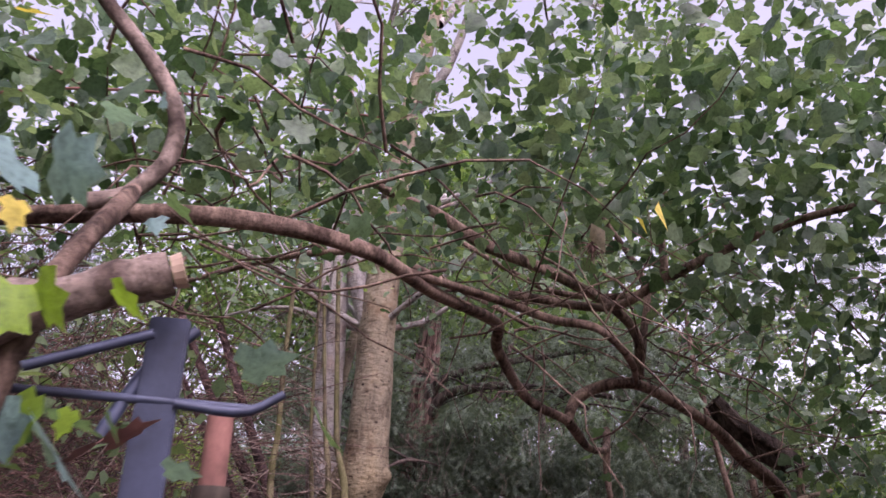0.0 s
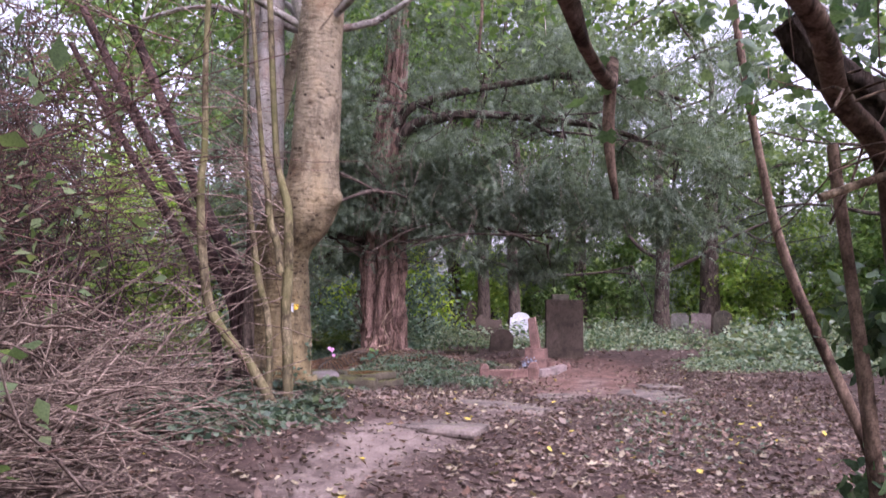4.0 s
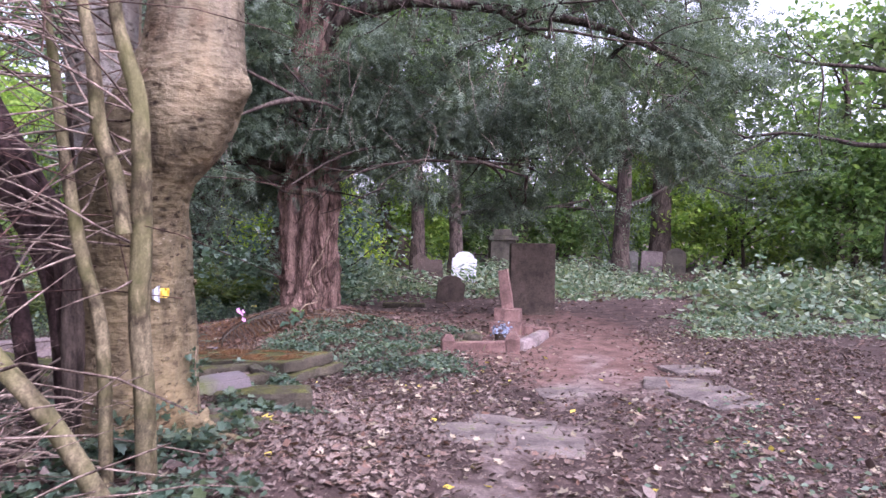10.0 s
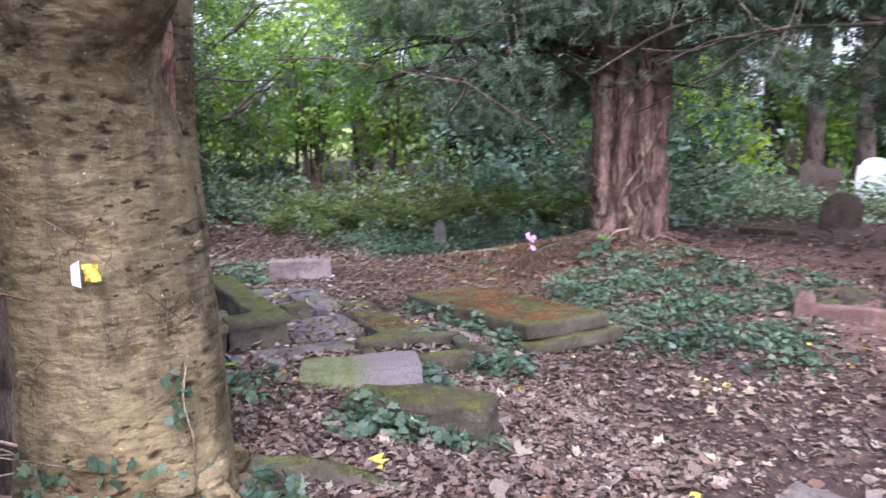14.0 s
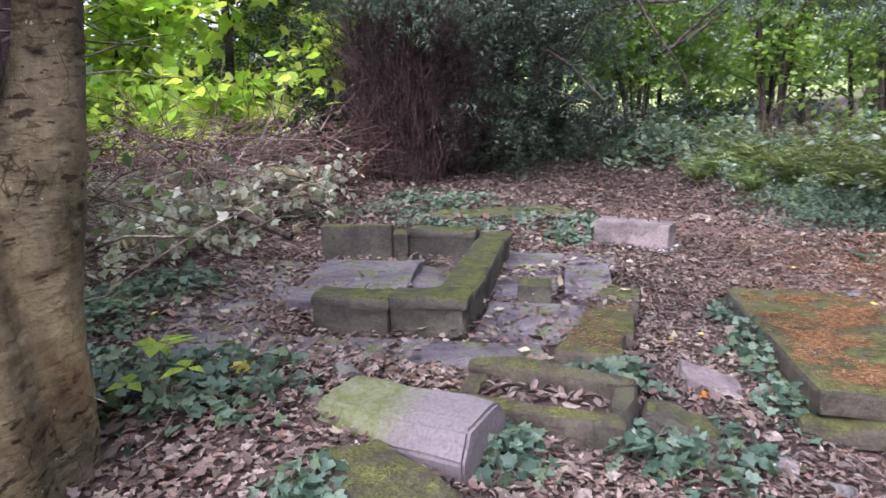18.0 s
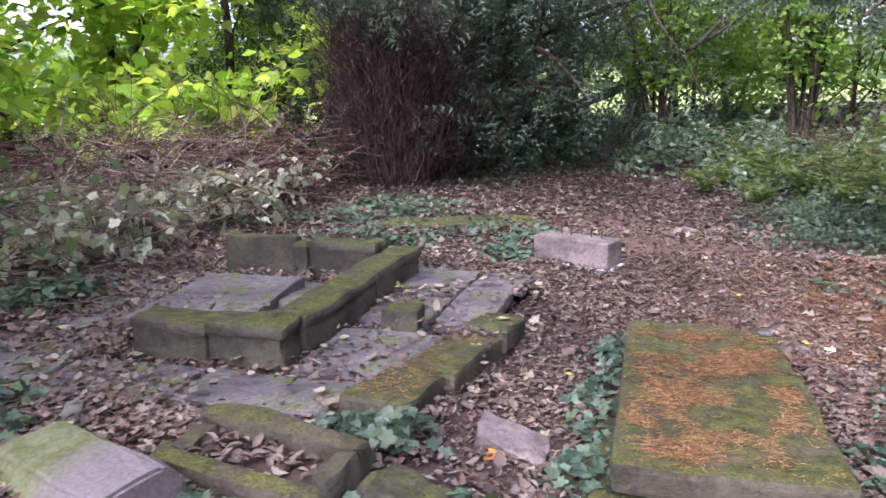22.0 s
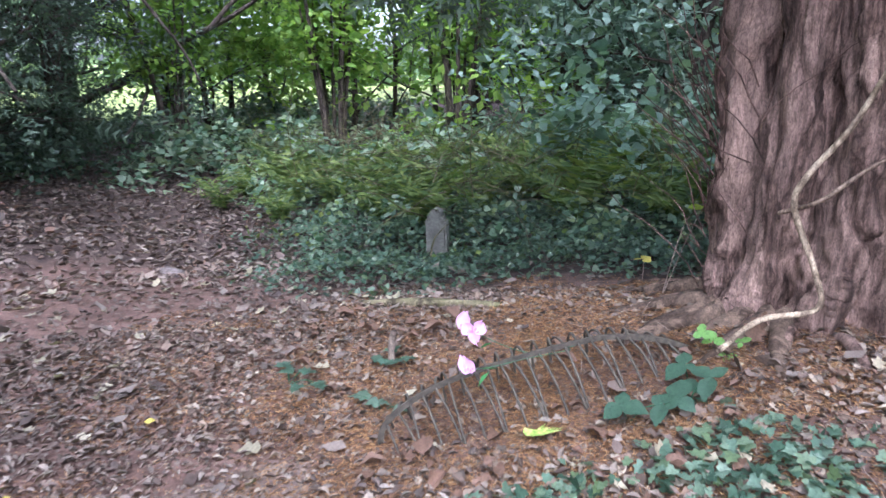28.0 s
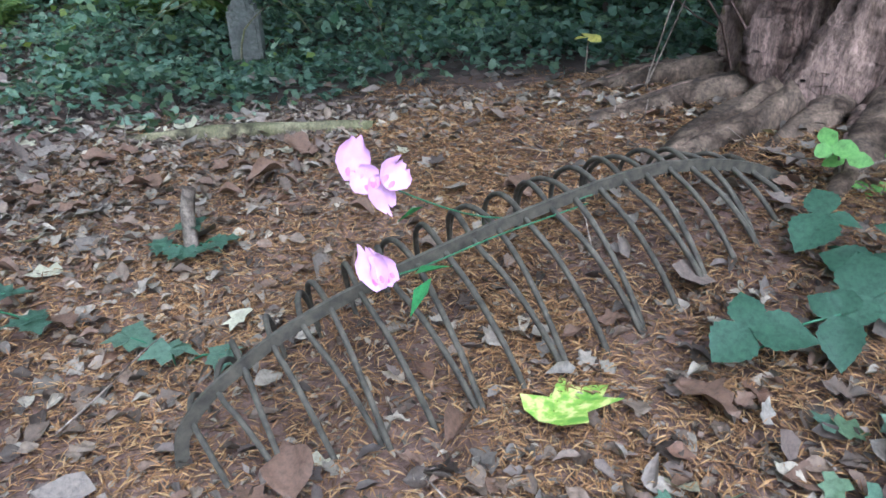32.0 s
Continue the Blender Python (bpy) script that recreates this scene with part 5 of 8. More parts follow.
    for k in range(9):
        a, z = rng.uniform(-1.9, 0.6), rng.uniform(0.6, 1.7)
        bm = bmesh.new()
        bmesh.ops.create_uvsphere(bm, u_segments=10, v_segments=6, radius=rng.uniform(0.02, 0.04))
        rr = 0.35
        ob = part("knot", bm, BEECH, b, smooth=True)
        ob.matrix_local = Matrix.Translation(np.array([-1.467 + math.cos(a) * rr, 6.225 + math.sin(a) * rr, z]) - o) @ pose(0, 0, 0, 0, 0, math.degrees(a)) @ Matrix.Diagonal((0.35, 1.5, 0.7, 1))
    limb_ob("root", at((-1.35, 6.5, 0.28), (-1.1, 6.64, 0.3), (-0.85, 6.8, 0.26), (-0.5, 7.05, 0.17)), [0.11, 0.085, 0.07, 0.03], MOSSY, b, "moss-covered surface root", n=24, sides=14, rough=0.12, seed=61)
    k = rng.uniform(0, 1, 330)
    a = np.where(k < 0.4, rng.normal(-1.45, 0.2, 330), np.where(k < 0.92, rng.normal(-0.7, 0.4, 330), rng.normal(-0.12, 0.09, 330)))
    z = np.where(k < 0.92, rng.uniform(0, 1, 330) ** 2.2 * 0.42 + 0.2, rng.normal(0.82, 0.08, 330))
    p = np.stack([-1.465 + np.cos(a) * (0.41 - 0.05 * z), 6.245 + np.sin(a) * (0.41 - 0.05 * z), z], -1) - o
    tagged(leaves("climbing_ivy", p, 0.042, IVY5, IVY_LEAF, rng, b, "ivy leaves climbing the trunk", way=np.stack([np.cos(a), np.sin(a), np.zeros(330) - 0.6], -1), flat=0.1), kind="stuff")
    q = [(-1.465 + math.cos(w) * r, 6.245 + math.sin(w) * r, z) for w, r, z in ((0.25, 0.47, 0.14), (-0.02, 0.425, 0.3), (-0.08, 0.402, 0.5), (-0.05, 0.392, 0.62), (-0.12, 0.385, 0.78), (-0.06, 0.38, 0.9))]
    limb_ob("ivy_stem", at(*q), [0.006, 0.005, 0.005, 0.003], PALE_STEM, b, "thin pale ivy stem", n=30, sides=6, rough=0.05, seed=9)
    # crown high above
    out, ends = [], []
    for s, w in [((-0.7, 6.1, 7.5), (0.6, -0.2, 1)), ((-0.3, 6.3, 9.5), (0.3, 0.4, 1)), ((-2, 6.8, 9.5), (-0.5, 0.3, 1)), ((-1.5, 6.4, 7.5), (-0.8, -0.3, 0.8)), ((-1.0, 6.0, 5.8), (1, 0.2, 0.5))]:
        fork(rng, np.array(s) - o, w, 4.0, 0.09, 2, out, ends)
    for k in range(13):
        a, h = 2.3 + k * 0.42, 4.3 + (k * 1.7) % 3.4
        fork(rng, np.array([-1.05 + 0.15 * math.cos(a), 6.05 + 0.15 * math.sin(a), h]) - o, (math.cos(a), math.sin(a), rng.uniform(0.15, 0.7)), rng.uniform(2.0, 3.4), 0.045, 2, out, ends, 0.35, 0.0)
    out = [(p, q) for p, q in out if all(w[2] > 3.6 for w in p)]
    branchwork(out, BEECH_GREY, b, 18)
    p = clumped(rng, 15000, np.array(ends), 0.8)
    leaves("crown", p[p[:, 2] > 3.7], 0.095, BROAD_LEAF, MID_LEAF, rng, b, flat=0.5)
    # yellow marker tag on the trunk
    tag = empty("trunk_marker", pose(-1.2, 5.96, 1.26, 0, 0, 30), "torn yellow and white tag pinned to the beech", "tag")
    bm = bmesh.new()
    bmesh.ops.create_grid(bm, x_segments=4, y_segments=4, size=0.5)
    for v in bm.verts:
        v.co = Vector((v.co.x * 0.05, -0.012 + 0.01 * math.sin(v.co.x * 7 + v.co.y * 5), v.co.y * 0.055))
    part("yellow_paper", bm, YELLOW_TAG, tag).matrix_local = pose(0.022, 0, 0.0)
    bm = bmesh.new()
    bmesh.ops.create_grid(bm, x_segments=4, y_segments=4, size=0.5)
    for v in bm.verts:
        v.co = Vector((v.co.x * 0.04, -0.018 + 0.01 * math.sin(v.co.x * 9), v.co.y * (0.075 + 0.05 * v.co.x)))
    part("white_paper", bm, WHITE_STONE, tag).matrix_local = pose(-0.025, 0, -0.005)


YELLOW_TAG = plain("yellow_paper", (0.75, 0.5, 0.06), 0.6, 0, 0.1, 20)


def shredded(ob):
    """Narrow upright shreds and cracks in yew bark."""
    mesh = ob.data
    n = len(mesh.vertices)
    co, nr = np.zeros(n * 3), np.zeros(n * 3)
    mesh.vertices.foreach_get("co", co)
    mesh.vertex_normals.foreach_get("vector", nr)
    co, nr = co.reshape(-1, 3), nr.reshape(-1, 3)
    d = np.zeros(n)
    for i, (x, y, z) in enumerate(co):
        w = noise.noise(Vector((x * 3, y * 3, z * 2))) * 1.5
        flake = noise.noise(Vector((x * 16 + w, y * 16 + w, z * 5)))
        d[i] = abs(noise.noise(Vector((x * 9 + w, y * 9, z * 1.8)))) * 0.09 - abs(noise.noise(Vector((x * 22, y * 22, z * 4)))) * 0.04 + 0.016 * min(max((flake + 0.1) * 3.5, 0.0), 1.0) + 0.02 * noise.noise(Vector((x * 5, y * 5, z * 4)))
    co += nr * (d - 0.015)[:, None]
    mesh.vertices.foreach_set("co", co.ravel())
    mesh.update()


def yew():
    x, y = -2.06, 14.48
    z = gz(x, y) - 0.1
    rng = np.random.default_rng(11)
    t = empty("yew_tree", pose(x, y, z), "old yew with fluted red-brown trunk and drooping dark foliage", "tree")
    low = limb_ob("trunk", [(0.02, 0, 0), (0.03, 0, 0.2), (0.03, 0, 0.45), (0.01, 0, 1.0), (-0.01, 0, 1.8), (-0.02, 0, 2.6), (0.0, 0, 3.2)], [0.485, 0.47, 0.46, 0.465, 0.485, 0.48, 0.455], YEW_BARK, t, n=210, sides=210, flutes=9, depth=0.2, rough=0.02, seed=8)
    shredded(low)
    limb_ob("upper_trunk", [(0.0, 0, 3.0), (0.03, 0, 3.8), (0.1, 0, 5.0), (0.25, 0, 7), (0.3, 0.2, 10)], [0.45, 0.43, 0.36, 0.25, 0.1], YEW_BARK, t, n=90, sides=80, flutes=9, depth=0.2, rough=0.03, seed=8)
    for k in range(14):
        a = k * 0.45 + rng.uniform(-0.15, 0.15)
        ln = rng.uniform(0.7, 1.3)
        e = np.array([math.cos(a) * ln, math.sin(a) * ln])
        limb_ob("root", [(math.cos(a) * 0.42, math.sin(a) * 0.42, 0.05), (e[0] * 0.6, e[1] * 0.6, gz(x + e[0] * 0.6, y + e[1] * 0.6) - z + 0.03), (e[0], e[1], gz(x + e[0], y + e[1]) - z - 0.05)], [0.04, 0.026, 0.012], YEW_BARK, t, n=14, sides=10, rough=0.07, seed=30 + k)
    big = [[(0.3, -0.2, 4.6), (0.6, -0.28, 5.0), (1.15, -0.3, 5.2), (1.95, -0.28, 5.27), (2.95, -0.28, 5.18), (3.94, -0.3, 5.05), (4.84, -0.3, 4.88), (5.83, -0.3, 4.5), (6.6, -0.4, 4.1)],
           [(0.25, -0.2, 5.0), (0.5, -0.28, 5.35), (0.9, -0.3, 5.55), (1.7, -0.3, 5.75), (3.0, -0.4, 5.9), (4.6, -0.5, 6.0), (6.5, -0.4, 5.4)],
           [(3.2, -0.28, 5.15), (3.6, -0.5, 4.8), (4.0, -0.6, 4.6)],
           [(-0.3, -0.2, 4.35), (-0.7, -0.28, 4.55), (-1.3, -0.3, 4.75), (-1.9, -0.3, 5.1)],
           [(-0.3, -0.2, 2.4), (-1.05, -0.28, 2.66), (-1.64, -0.28, 2.75), (-2.4, -0.28, 2.77), (-3.1, -0.28, 2.77), (-4.2, -0.3, 2.6)],
           [(-0.3, -0.3, 2.35), (-1.05, -0.48, 2.2), (-1.57, -0.48, 2.0), (-2.0, -0.48, 1.85)],
           [(-0.1, -0.3, 3.9), (-0.8, -0.7, 4.2), (-1.6, -1.2, 4.9), (-3.0, -1.8, 5.0)],
           [(-0.2, -0.2, 2.5), (-1.0, -0.5, 2.55), (-2.4, -0.6, 2.45), (-3.6, -0.8, 2.2)],
           [(0.3, 0, 2.9), (1.2, -0.3, 2.9), (2.4, -0.9, 2.7), (3.6, -1.4, 2.3)],
           [(0, -0.3, 3.2), (0.2, -1.4, 3.4), (0.1, -2.6, 3.2), (-0.2, -3.8, 2.8)],
           [(-0.2, 0.2, 3.4), (-1.6, 1.2, 3.6), (-3.4, 2.0, 3.2)], [(0.2, 0.3, 3.6), (1.6, 1.6, 3.8), (3.4, 2.8, 3.4)], [(0, 0.4, 4), (0, 2.2, 4.2), (-0.3, 4.2, 3.6)]]
    line = []
    for k, p in enumerate(big):
        limb_ob("bough", p, [0.12 if k < 2 else 0.06, 0.1 if k < 2 else 0.05, 0.07 if k < 2 else 0.035, 0.03 if k < 2 else 0.015], DARK_BARK, t, n=26, sides=12, rough=0.06, seed=50 + k)
        line.append(curve_points(p, 12)[3:])
    line = np.vstack(line)
    out, ends = [], []
    for k in range(110):
        s = line[rng.integers(0, len(line))] + np.array([0, 0, 0.0])
        a = rng.uniform(0, 6.28)
        fork(rng, s, (math.cos(a), math.sin(a), rng.uniform(-0.5, 0.35)), rng.uniform(1.0, 2.4), 0.03, 1, out, ends, 0.3, -0.06, 3)
    o = np.array([x, y, z])
    out = [(p, q) for p, q in out if all(w[1] + y > 12.6 or w[2] + z > 3.4 for w in p) and all(w[2] + z > 1.7 for w in p)]
    branchwork(out, DARK_BARK, t, 40)
    ends = np.array(ends)
    # foliage: hanging sprays round the branch ends, and an outer dome
    pos = clumped(rng, 26000, ends, 0.55, 0.8)
    n = 19000
    a, rad = rng.uniform(0, 6.28, n), 7.0 * rng.uniform(0.25, 1, n) ** 0.5
    zz = 2.2 + rng.uniform(0, 1, n) ** 1.3 * 8.0 * (1 - (rad / 9.0) ** 2)
    dome = np.stack([rad * np.cos(a) + 0.5, rad * np.sin(a), zz], -1)
    lump = np.sin(dome[:, 0] * 1.7 + 1) + np.sin(dome[:, 1] * 1.9) + np.sin(dome[:, 2] * 2.6 + dome[:, 0])
    dome = dome[(lump > rng.normal(0.25, 0.5, n)) & ((dome[:, 1] < 1.2) | (rng.uniform(0, 1, n) < 0.3))]
    front = clumped(rng, 11000, np.array([(-2.6, -0.9, 3.0), (-1.2, -1.0, 2.7), (-3.4, -0.8, 3.2), (0.2, -1.0, 3.3), (-0.6, -1.0, 3.7), (-0.9, -0.8, 3.4), (0.5, -0.9, 3.8), (-0.3, -1.0, 4.2), (1.4, -0.8, 3.2), (2.4, -0.9, 3.3), (3.6, -1.0, 3.4), (4.8, -1.2, 3.2), (6.0, -1.3, 2.9), (-1.8, -0.9, 3.6), (1.0, -0.6, 4.4)]), 0.75, 0.9)
    high = clumped(rng, 6500, np.array([(-2.2, -0.9, 5.2), (-0.8, -1.0, 5.6), (0.4, -1.1, 5.0), (1.6, -1.0, 5.8), (-1.4, -0.9, 7.0), (0.3, -1.0, 7.4), (2.2, -0.8, 7.2), (-0.4, -0.8, 9.0), (1.4, -0.8, 9.0), (3.8, -0.9, 6.2), (5.4, -1.0, 5.6), (-3.4, -0.6, 6.2), (3.4, -0.6, 8.2), (-2.2, -0.4, 8.6)]), 1.15, 0.8)
    pos = np.vstack([pos, dome, front, high])
    w = pos + np.array([x, y, z])
    low = 1.95 + 0.35 * np.sin(w[:, 0] * 1.3) * np.sin(w[:, 1] * 1.7)
    keep = outside_path(w, 1.2, 2.7) & (w[:, 2] > low) & ((w[:, 1] > 13.2) | (w[:, 0] > 0.2) & (w[:, 1] > 12.4) | (w[:, 2] > 4.2) & (w[:, 1] > 12.2))
    keep &= ~((np.abs(w[:, 0] + 2.06) < 0.75) & (w[:, 1] < 14.4) & (w[:, 2] < 2.9) & (rng.uniform(0, 1, len(w)) < 0.93))
    # the great boughs and the upper trunk stay in view before the foliage
    g = 12.2 / np.maximum(w[:, 1] - 2.0, 1.0)
    bx, bz = 0.55 + (w[:, 0] - 0.55) * g, 1.65 + (w[:, 2] - 1.65) * g
    for q in (big[0], big[1], big[4]):
        q = np.array(q)[np.argsort([r[0] for r in q])]
        keep &= ~((w[:, 1] < 14.5) & (np.abs(bz - z - np.interp(bx, q[:, 0] + x, q[:, 2])) < 0.2) & (bx > q[0, 0] + x) & (bx < q[-1, 0] + x) & (rng.uniform(0, 1, len(w)) < 0.9))
    keep &= ~((np.abs(bx + 2.03) < 0.55) & (w[:, 1] < 14.4) & (bz > 3.3) & (bz < 6.5) & (rng.uniform(0, 1, len(w)) < 0.8))
    keep &= ~((w[:, 0] < -3.6) & (w[:, 1] > 13.0) & (rng.uniform(0, 1, len(w)) < 0.6))
    leaves("foliage", pos[keep], 0.28, SPRAY, YEW_LEAF, rng, t, flat=0.35, droop=0.7)
    n = 190
    s = np.stack([rng.uniform(-2.5, 6.5, n), rng.uniform(-1.9, -0.3, n), rng.uniform(2.7, 4.4, n)], -1)
    w = rng.normal(0, 0.5, (n, 3)) + np.array([0, -0.1, -0.8])
    ok = outside_path(s + o, 1.6, 3.0)
    v, f, p = rods(s[ok], w[ok], rng.uniform(0.4, 1.3, ok.sum()), 0.0055, rng, 8, 0.7, 0.35)
    tagged(link("dead_twig_spray", fast_mesh("dead_twig_spray", v, f), TWIG, t, "bare hanging twigs"), kind="stuff")
    limb_ob("climbing_stem", [(0.07, -1.05, 0.16), (0.1, -0.75, 0.22), (0.25, -0.56, 0.26), (0.2, -0.52, 0.42), (0.1, -0.53, 0.66), (0.14, -0.53, 0.8), (0.27, -0.5, 1.0), (0.4, -0.48, 1.3), (0.5, -0.35, 1.6)], [0.011, 0.012, 0.013, 0.013, 0.013, 0.012, 0.012, 0.01, 0.008], PALE_STEM, t, "pale bare climber stem", n=50, sides=9, rough=0.06, seed=77)
    limb_ob("climbing_stem", [(0.03, -0.5, 0.62), (0.2, -0.54, 0.7), (0.36, -0.5, 0.85), (0.5, -0.38, 0.95)], [0.01, 0.009, 0.006], IVY_WOOD, t, n=20, sides=6, rough=0.06, seed=78)
    for k in range(11):
        a = 2.9 + k * 0.2 + rng.uniform(-0.08, 0.08)
        ln = rng.uniform(0.75, 1.2)
        q = []
        for u in (0.42, 0.6, 0.8, 1.0):
            b = a + 0.25 * math.sin(k * 2.3) * u
            q.append((math.cos(b) * ln * u, math.sin(b) * ln * u, gz(x + math.cos(b) * ln * u, y + math.sin(b) * ln * u) - z + 0.05 - 0.07 * u))
        limb_ob("root", q, [0.075, 0.055, 0.04, 0.02], BARE_ROOT, t, "worn brown surface root", n=26, sides=14, flutes=3, depth=0.15, rough=0.1, seed=130 + k)
    # dead shoots standing against the trunk
    m = 60
    a = rng.uniform(2.6, 4.6, m)
    s = np.stack([0.5 * np.cos(a), 0.5 * np.sin(a), rng.uniform(0.15, 1.2, m)], -1)
    v, f, p = rods(s, np.stack([0.5 * np.cos(a), 0.5 * np.sin(a), np.ones(m)], -1) + rng.normal(0, 0.25, (m, 3)), rng.uniform(0.2, 0.8, m), 0.005, rng, 6, 0.5, 0.1)
    tagged(link("dead_twig_spray", fast_mesh("dead_twig_spray", v, f), RED_TWIG, t, "dry shoots against the trunk"), kind="stuff")


def thicket(name, centres, n, length, radius, mat, label, rng, spread=(1, 1, 0.5), up=0.4, droop=0.2, bend=0.5):
    c = np.asarray(centres)[rng.integers(0, len(centres), n)]
    s = c + rng.normal(0, 1, (n, 3)) * spread
    s[:, 2] = np.maximum(s[:, 2], gzs(s[:, 0], s[:, 1]) + 0.02)
    w = rng.normal(0, 1, (n, 3))
    w[:, 2] = np.abs(w[:, 2]) * up + 0.05
    ok = outside_path(s, 1.3)
    v, f, p = rods(s[ok], w[ok], rng.uniform(0.4, 1, ok.sum()) * length, radius * rng.uniform(0.4, 1.3, ok.sum()), rng, 6, bend, droop)
    ob = link(name, fast_mesh(name, v, f), mat)
    return tagged(ob, label, "brushwood", kind="stuff"), p


beech()
yew()

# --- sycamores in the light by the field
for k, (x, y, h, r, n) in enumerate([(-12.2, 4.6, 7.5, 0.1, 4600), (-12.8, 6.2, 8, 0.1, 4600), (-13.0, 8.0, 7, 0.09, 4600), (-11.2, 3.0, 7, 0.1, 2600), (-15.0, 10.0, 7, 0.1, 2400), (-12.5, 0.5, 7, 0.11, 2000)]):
    tree("sycamore_tree", x, y, h, r, "young sycamore with sunlight put into its yellow-green leaf colour", 101 + k, BRIGHT_LEAF, n, 0.21, LOBED, low=0.1, limbs=13, reach=0.3, clump=0.75)

# --- the dark bush of upright shoots
def shoot_bush():
    rng = np.random.default_rng(21)
    x, y = -10.2, 10.5
    b = empty("shoot_covered_yew", pose(x, y, gz(x, y) - 0.05), "dark yew stump hidden by masses of upright brown shoots", "bush")
    limb_ob("trunk", [(0, 0, 0), (0, 0, 1), (0.1, 0, 2.5), (0.1, 0.1, 6)], [0.5, 0.4, 0.36, 0.2], DARK_BARK, b, n=20, sides=20, flutes=7, depth=0.2, seed=3)
    n = 2600
    a = rng.uniform(0, 6.28, n)
    r = 0.3 + 0.6 * rng.uniform(0, 1, n) ** 0.8
    s = np.stack([r * np.cos(a), r * np.sin(a), rng.uniform(0, 2.2, n)], -1)
    w = np.stack([0.2 * np.cos(a), 0.2 * np.sin(a), np.ones(n)], -1) + rng.normal(0, 0.22, (n, 3))
    v, f, p = rods(s, w, rng.uniform(0.4, 1.6, n), 0.009, rng, 6, 0.95, 0.3)
    tagged(link("shoot_mass", fast_mesh("shoot_mass", v, f), SHOOT_WOOD, b), kind="stuff")
    pos = clumped(rng, 8000, np.array([[math.cos(k) * 1.7, math.sin(k * 1.7) * 1.7, 2.7 + 3.2 * math.sin(k * 2.3) ** 2] for k in range(26)]), 1.1)
    leaves("foliage", pos, 0.28, SPRAY_FAR, SHADE_YEW_LEAF, rng, b, flat=0.3, droop=0.8)


shoot_bush()


# --- evergreen wall behind, and the far wood
EVER = [(-13.2, 14.6, 7, 0.12), (-16.5, 13.5, 10, 0.2), (-12.3, 11.6, 6.5, 0.14), (-12.6, 13.2, 9, 0.2), (-14.5, 12.0, 11, 0.25), (-11.6, 12.6, 5.5, 0.14), (-15.8, 15.5, 12, 0.25), (-17.2, 18.2, 11, 0.25), (-9.5, 24.5, 8, 0.2), (-6.8, 22.5, 6.5, 0.18), (-4.5, 22, 6, 0.16), (-11.5, 26, 9, 0.25), (-7.8, 20.6, 4.2, 0.1), (-6.0, 20.9, 4.5, 0.1), (-3.2, 20.8, 4, 0.1), (-9.4, 22.4, 5, 0.12)]
for k, (x, y, h, r) in enumerate(EVER):
    tree("holly_tree" if k > 7 else "yew_thicket_tree", x, y, h, r, "dark evergreen with glossy bluish leaves" if k > 7 else "dense evergreen at the wood's edge, leaves coloured as in shade", 200 + k, DARK_LEAF if k > 7 else SHADE_YEW_LEAF,
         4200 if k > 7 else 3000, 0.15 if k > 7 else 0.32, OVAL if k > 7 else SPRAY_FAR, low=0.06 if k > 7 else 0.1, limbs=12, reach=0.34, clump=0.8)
for k, (x, y, h) in enumerate([(-6.0, 3.4, 5), (-6.4, 1.4, 5), (-5.0, 0.6, 5.5), (-4.6, -1.6, 5)]):
    tree("elder_bush", x, y, h, 0.06, "straggling elder behind the brushwood", 260 + k, FAR_LEAF, 4200, 0.13, OVAL, bark=TWIG, low=0.08, limbs=16, reach=0.5, clump=0.8, category="bush", depth=2)
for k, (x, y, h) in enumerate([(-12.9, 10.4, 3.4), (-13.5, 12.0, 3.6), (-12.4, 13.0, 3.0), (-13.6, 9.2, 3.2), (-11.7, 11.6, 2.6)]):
    tree("evergreen_shrub", x, y, h, 0.07, "evergreen shrub with deep shade put into its leaf colour", 280 + k, SHADE_YEW_LEAF, 3200, 0.3, SPRAY_FAR, low=0.05, limbs=14, reach=0.5, clump=0.7, category="bush")
HAZEL = [(-15.2, 18.6, 4.5), (-14.0, 17.4, 3.6), (-16.0, 20.0, 5), (-13.5, 20.5, 5.5), (-14.5, 22.5, 6), (-12.2, 21.6, 5), (-10.5, 21.0, 4.5)]
for k, (x, y, h) in enumerate(HAZEL):
    tree("hazel_bush", x, y, h, 0.06, "many-stemmed hazel with light green leaves", 230 + k, HAZEL_LEAF, 3600, 0.17, OVAL, low=0.1, limbs=12, reach=0.5, clump=0.7, category="bush")


def coppice(x, y, h, stems, seed, label):
    """A coppiced hazel: many thin stems fanning out of one stool, leafy above."""
    rng = np.random.default_rng(seed)
    c = empty("coppiced_hazel", on_ground(x, y, -0.05), label, "bush")
    ends = []
    for k in range(stems):
        a, out = k * 2.4 + rng.uniform(-0.4, 0.4), rng.uniform(0.15, 0.5)
        q = [np.array([math.cos(a) * out * u ** 1.4 * h * 0.5, math.sin(a) * out * u ** 1.4 * h * 0.5, h * u * rng.uniform(0.95, 1.0)]) + np.array([math.cos(a), math.sin(a), 0]) * 0.12 for u in (0, 0.25, 0.5, 0.75, 1)]
        r = rng.uniform(0.018, 0.04)
        limb_ob("stem", q, [r, r * 0.9, r * 0.7, r * 0.3], DARK_BARK, c, n=16, sides=7, rough=0.05, seed=seed + k)
        ends += list(curve_points(q, 12)[5:])
    p = clumped(rng, stems * 190, np.array(ends), 0.55, 0.7)
    leaves("crown", p, 0.13, BROAD_LEAF, HAZEL_LEAF, rng, c, flat=0.55)


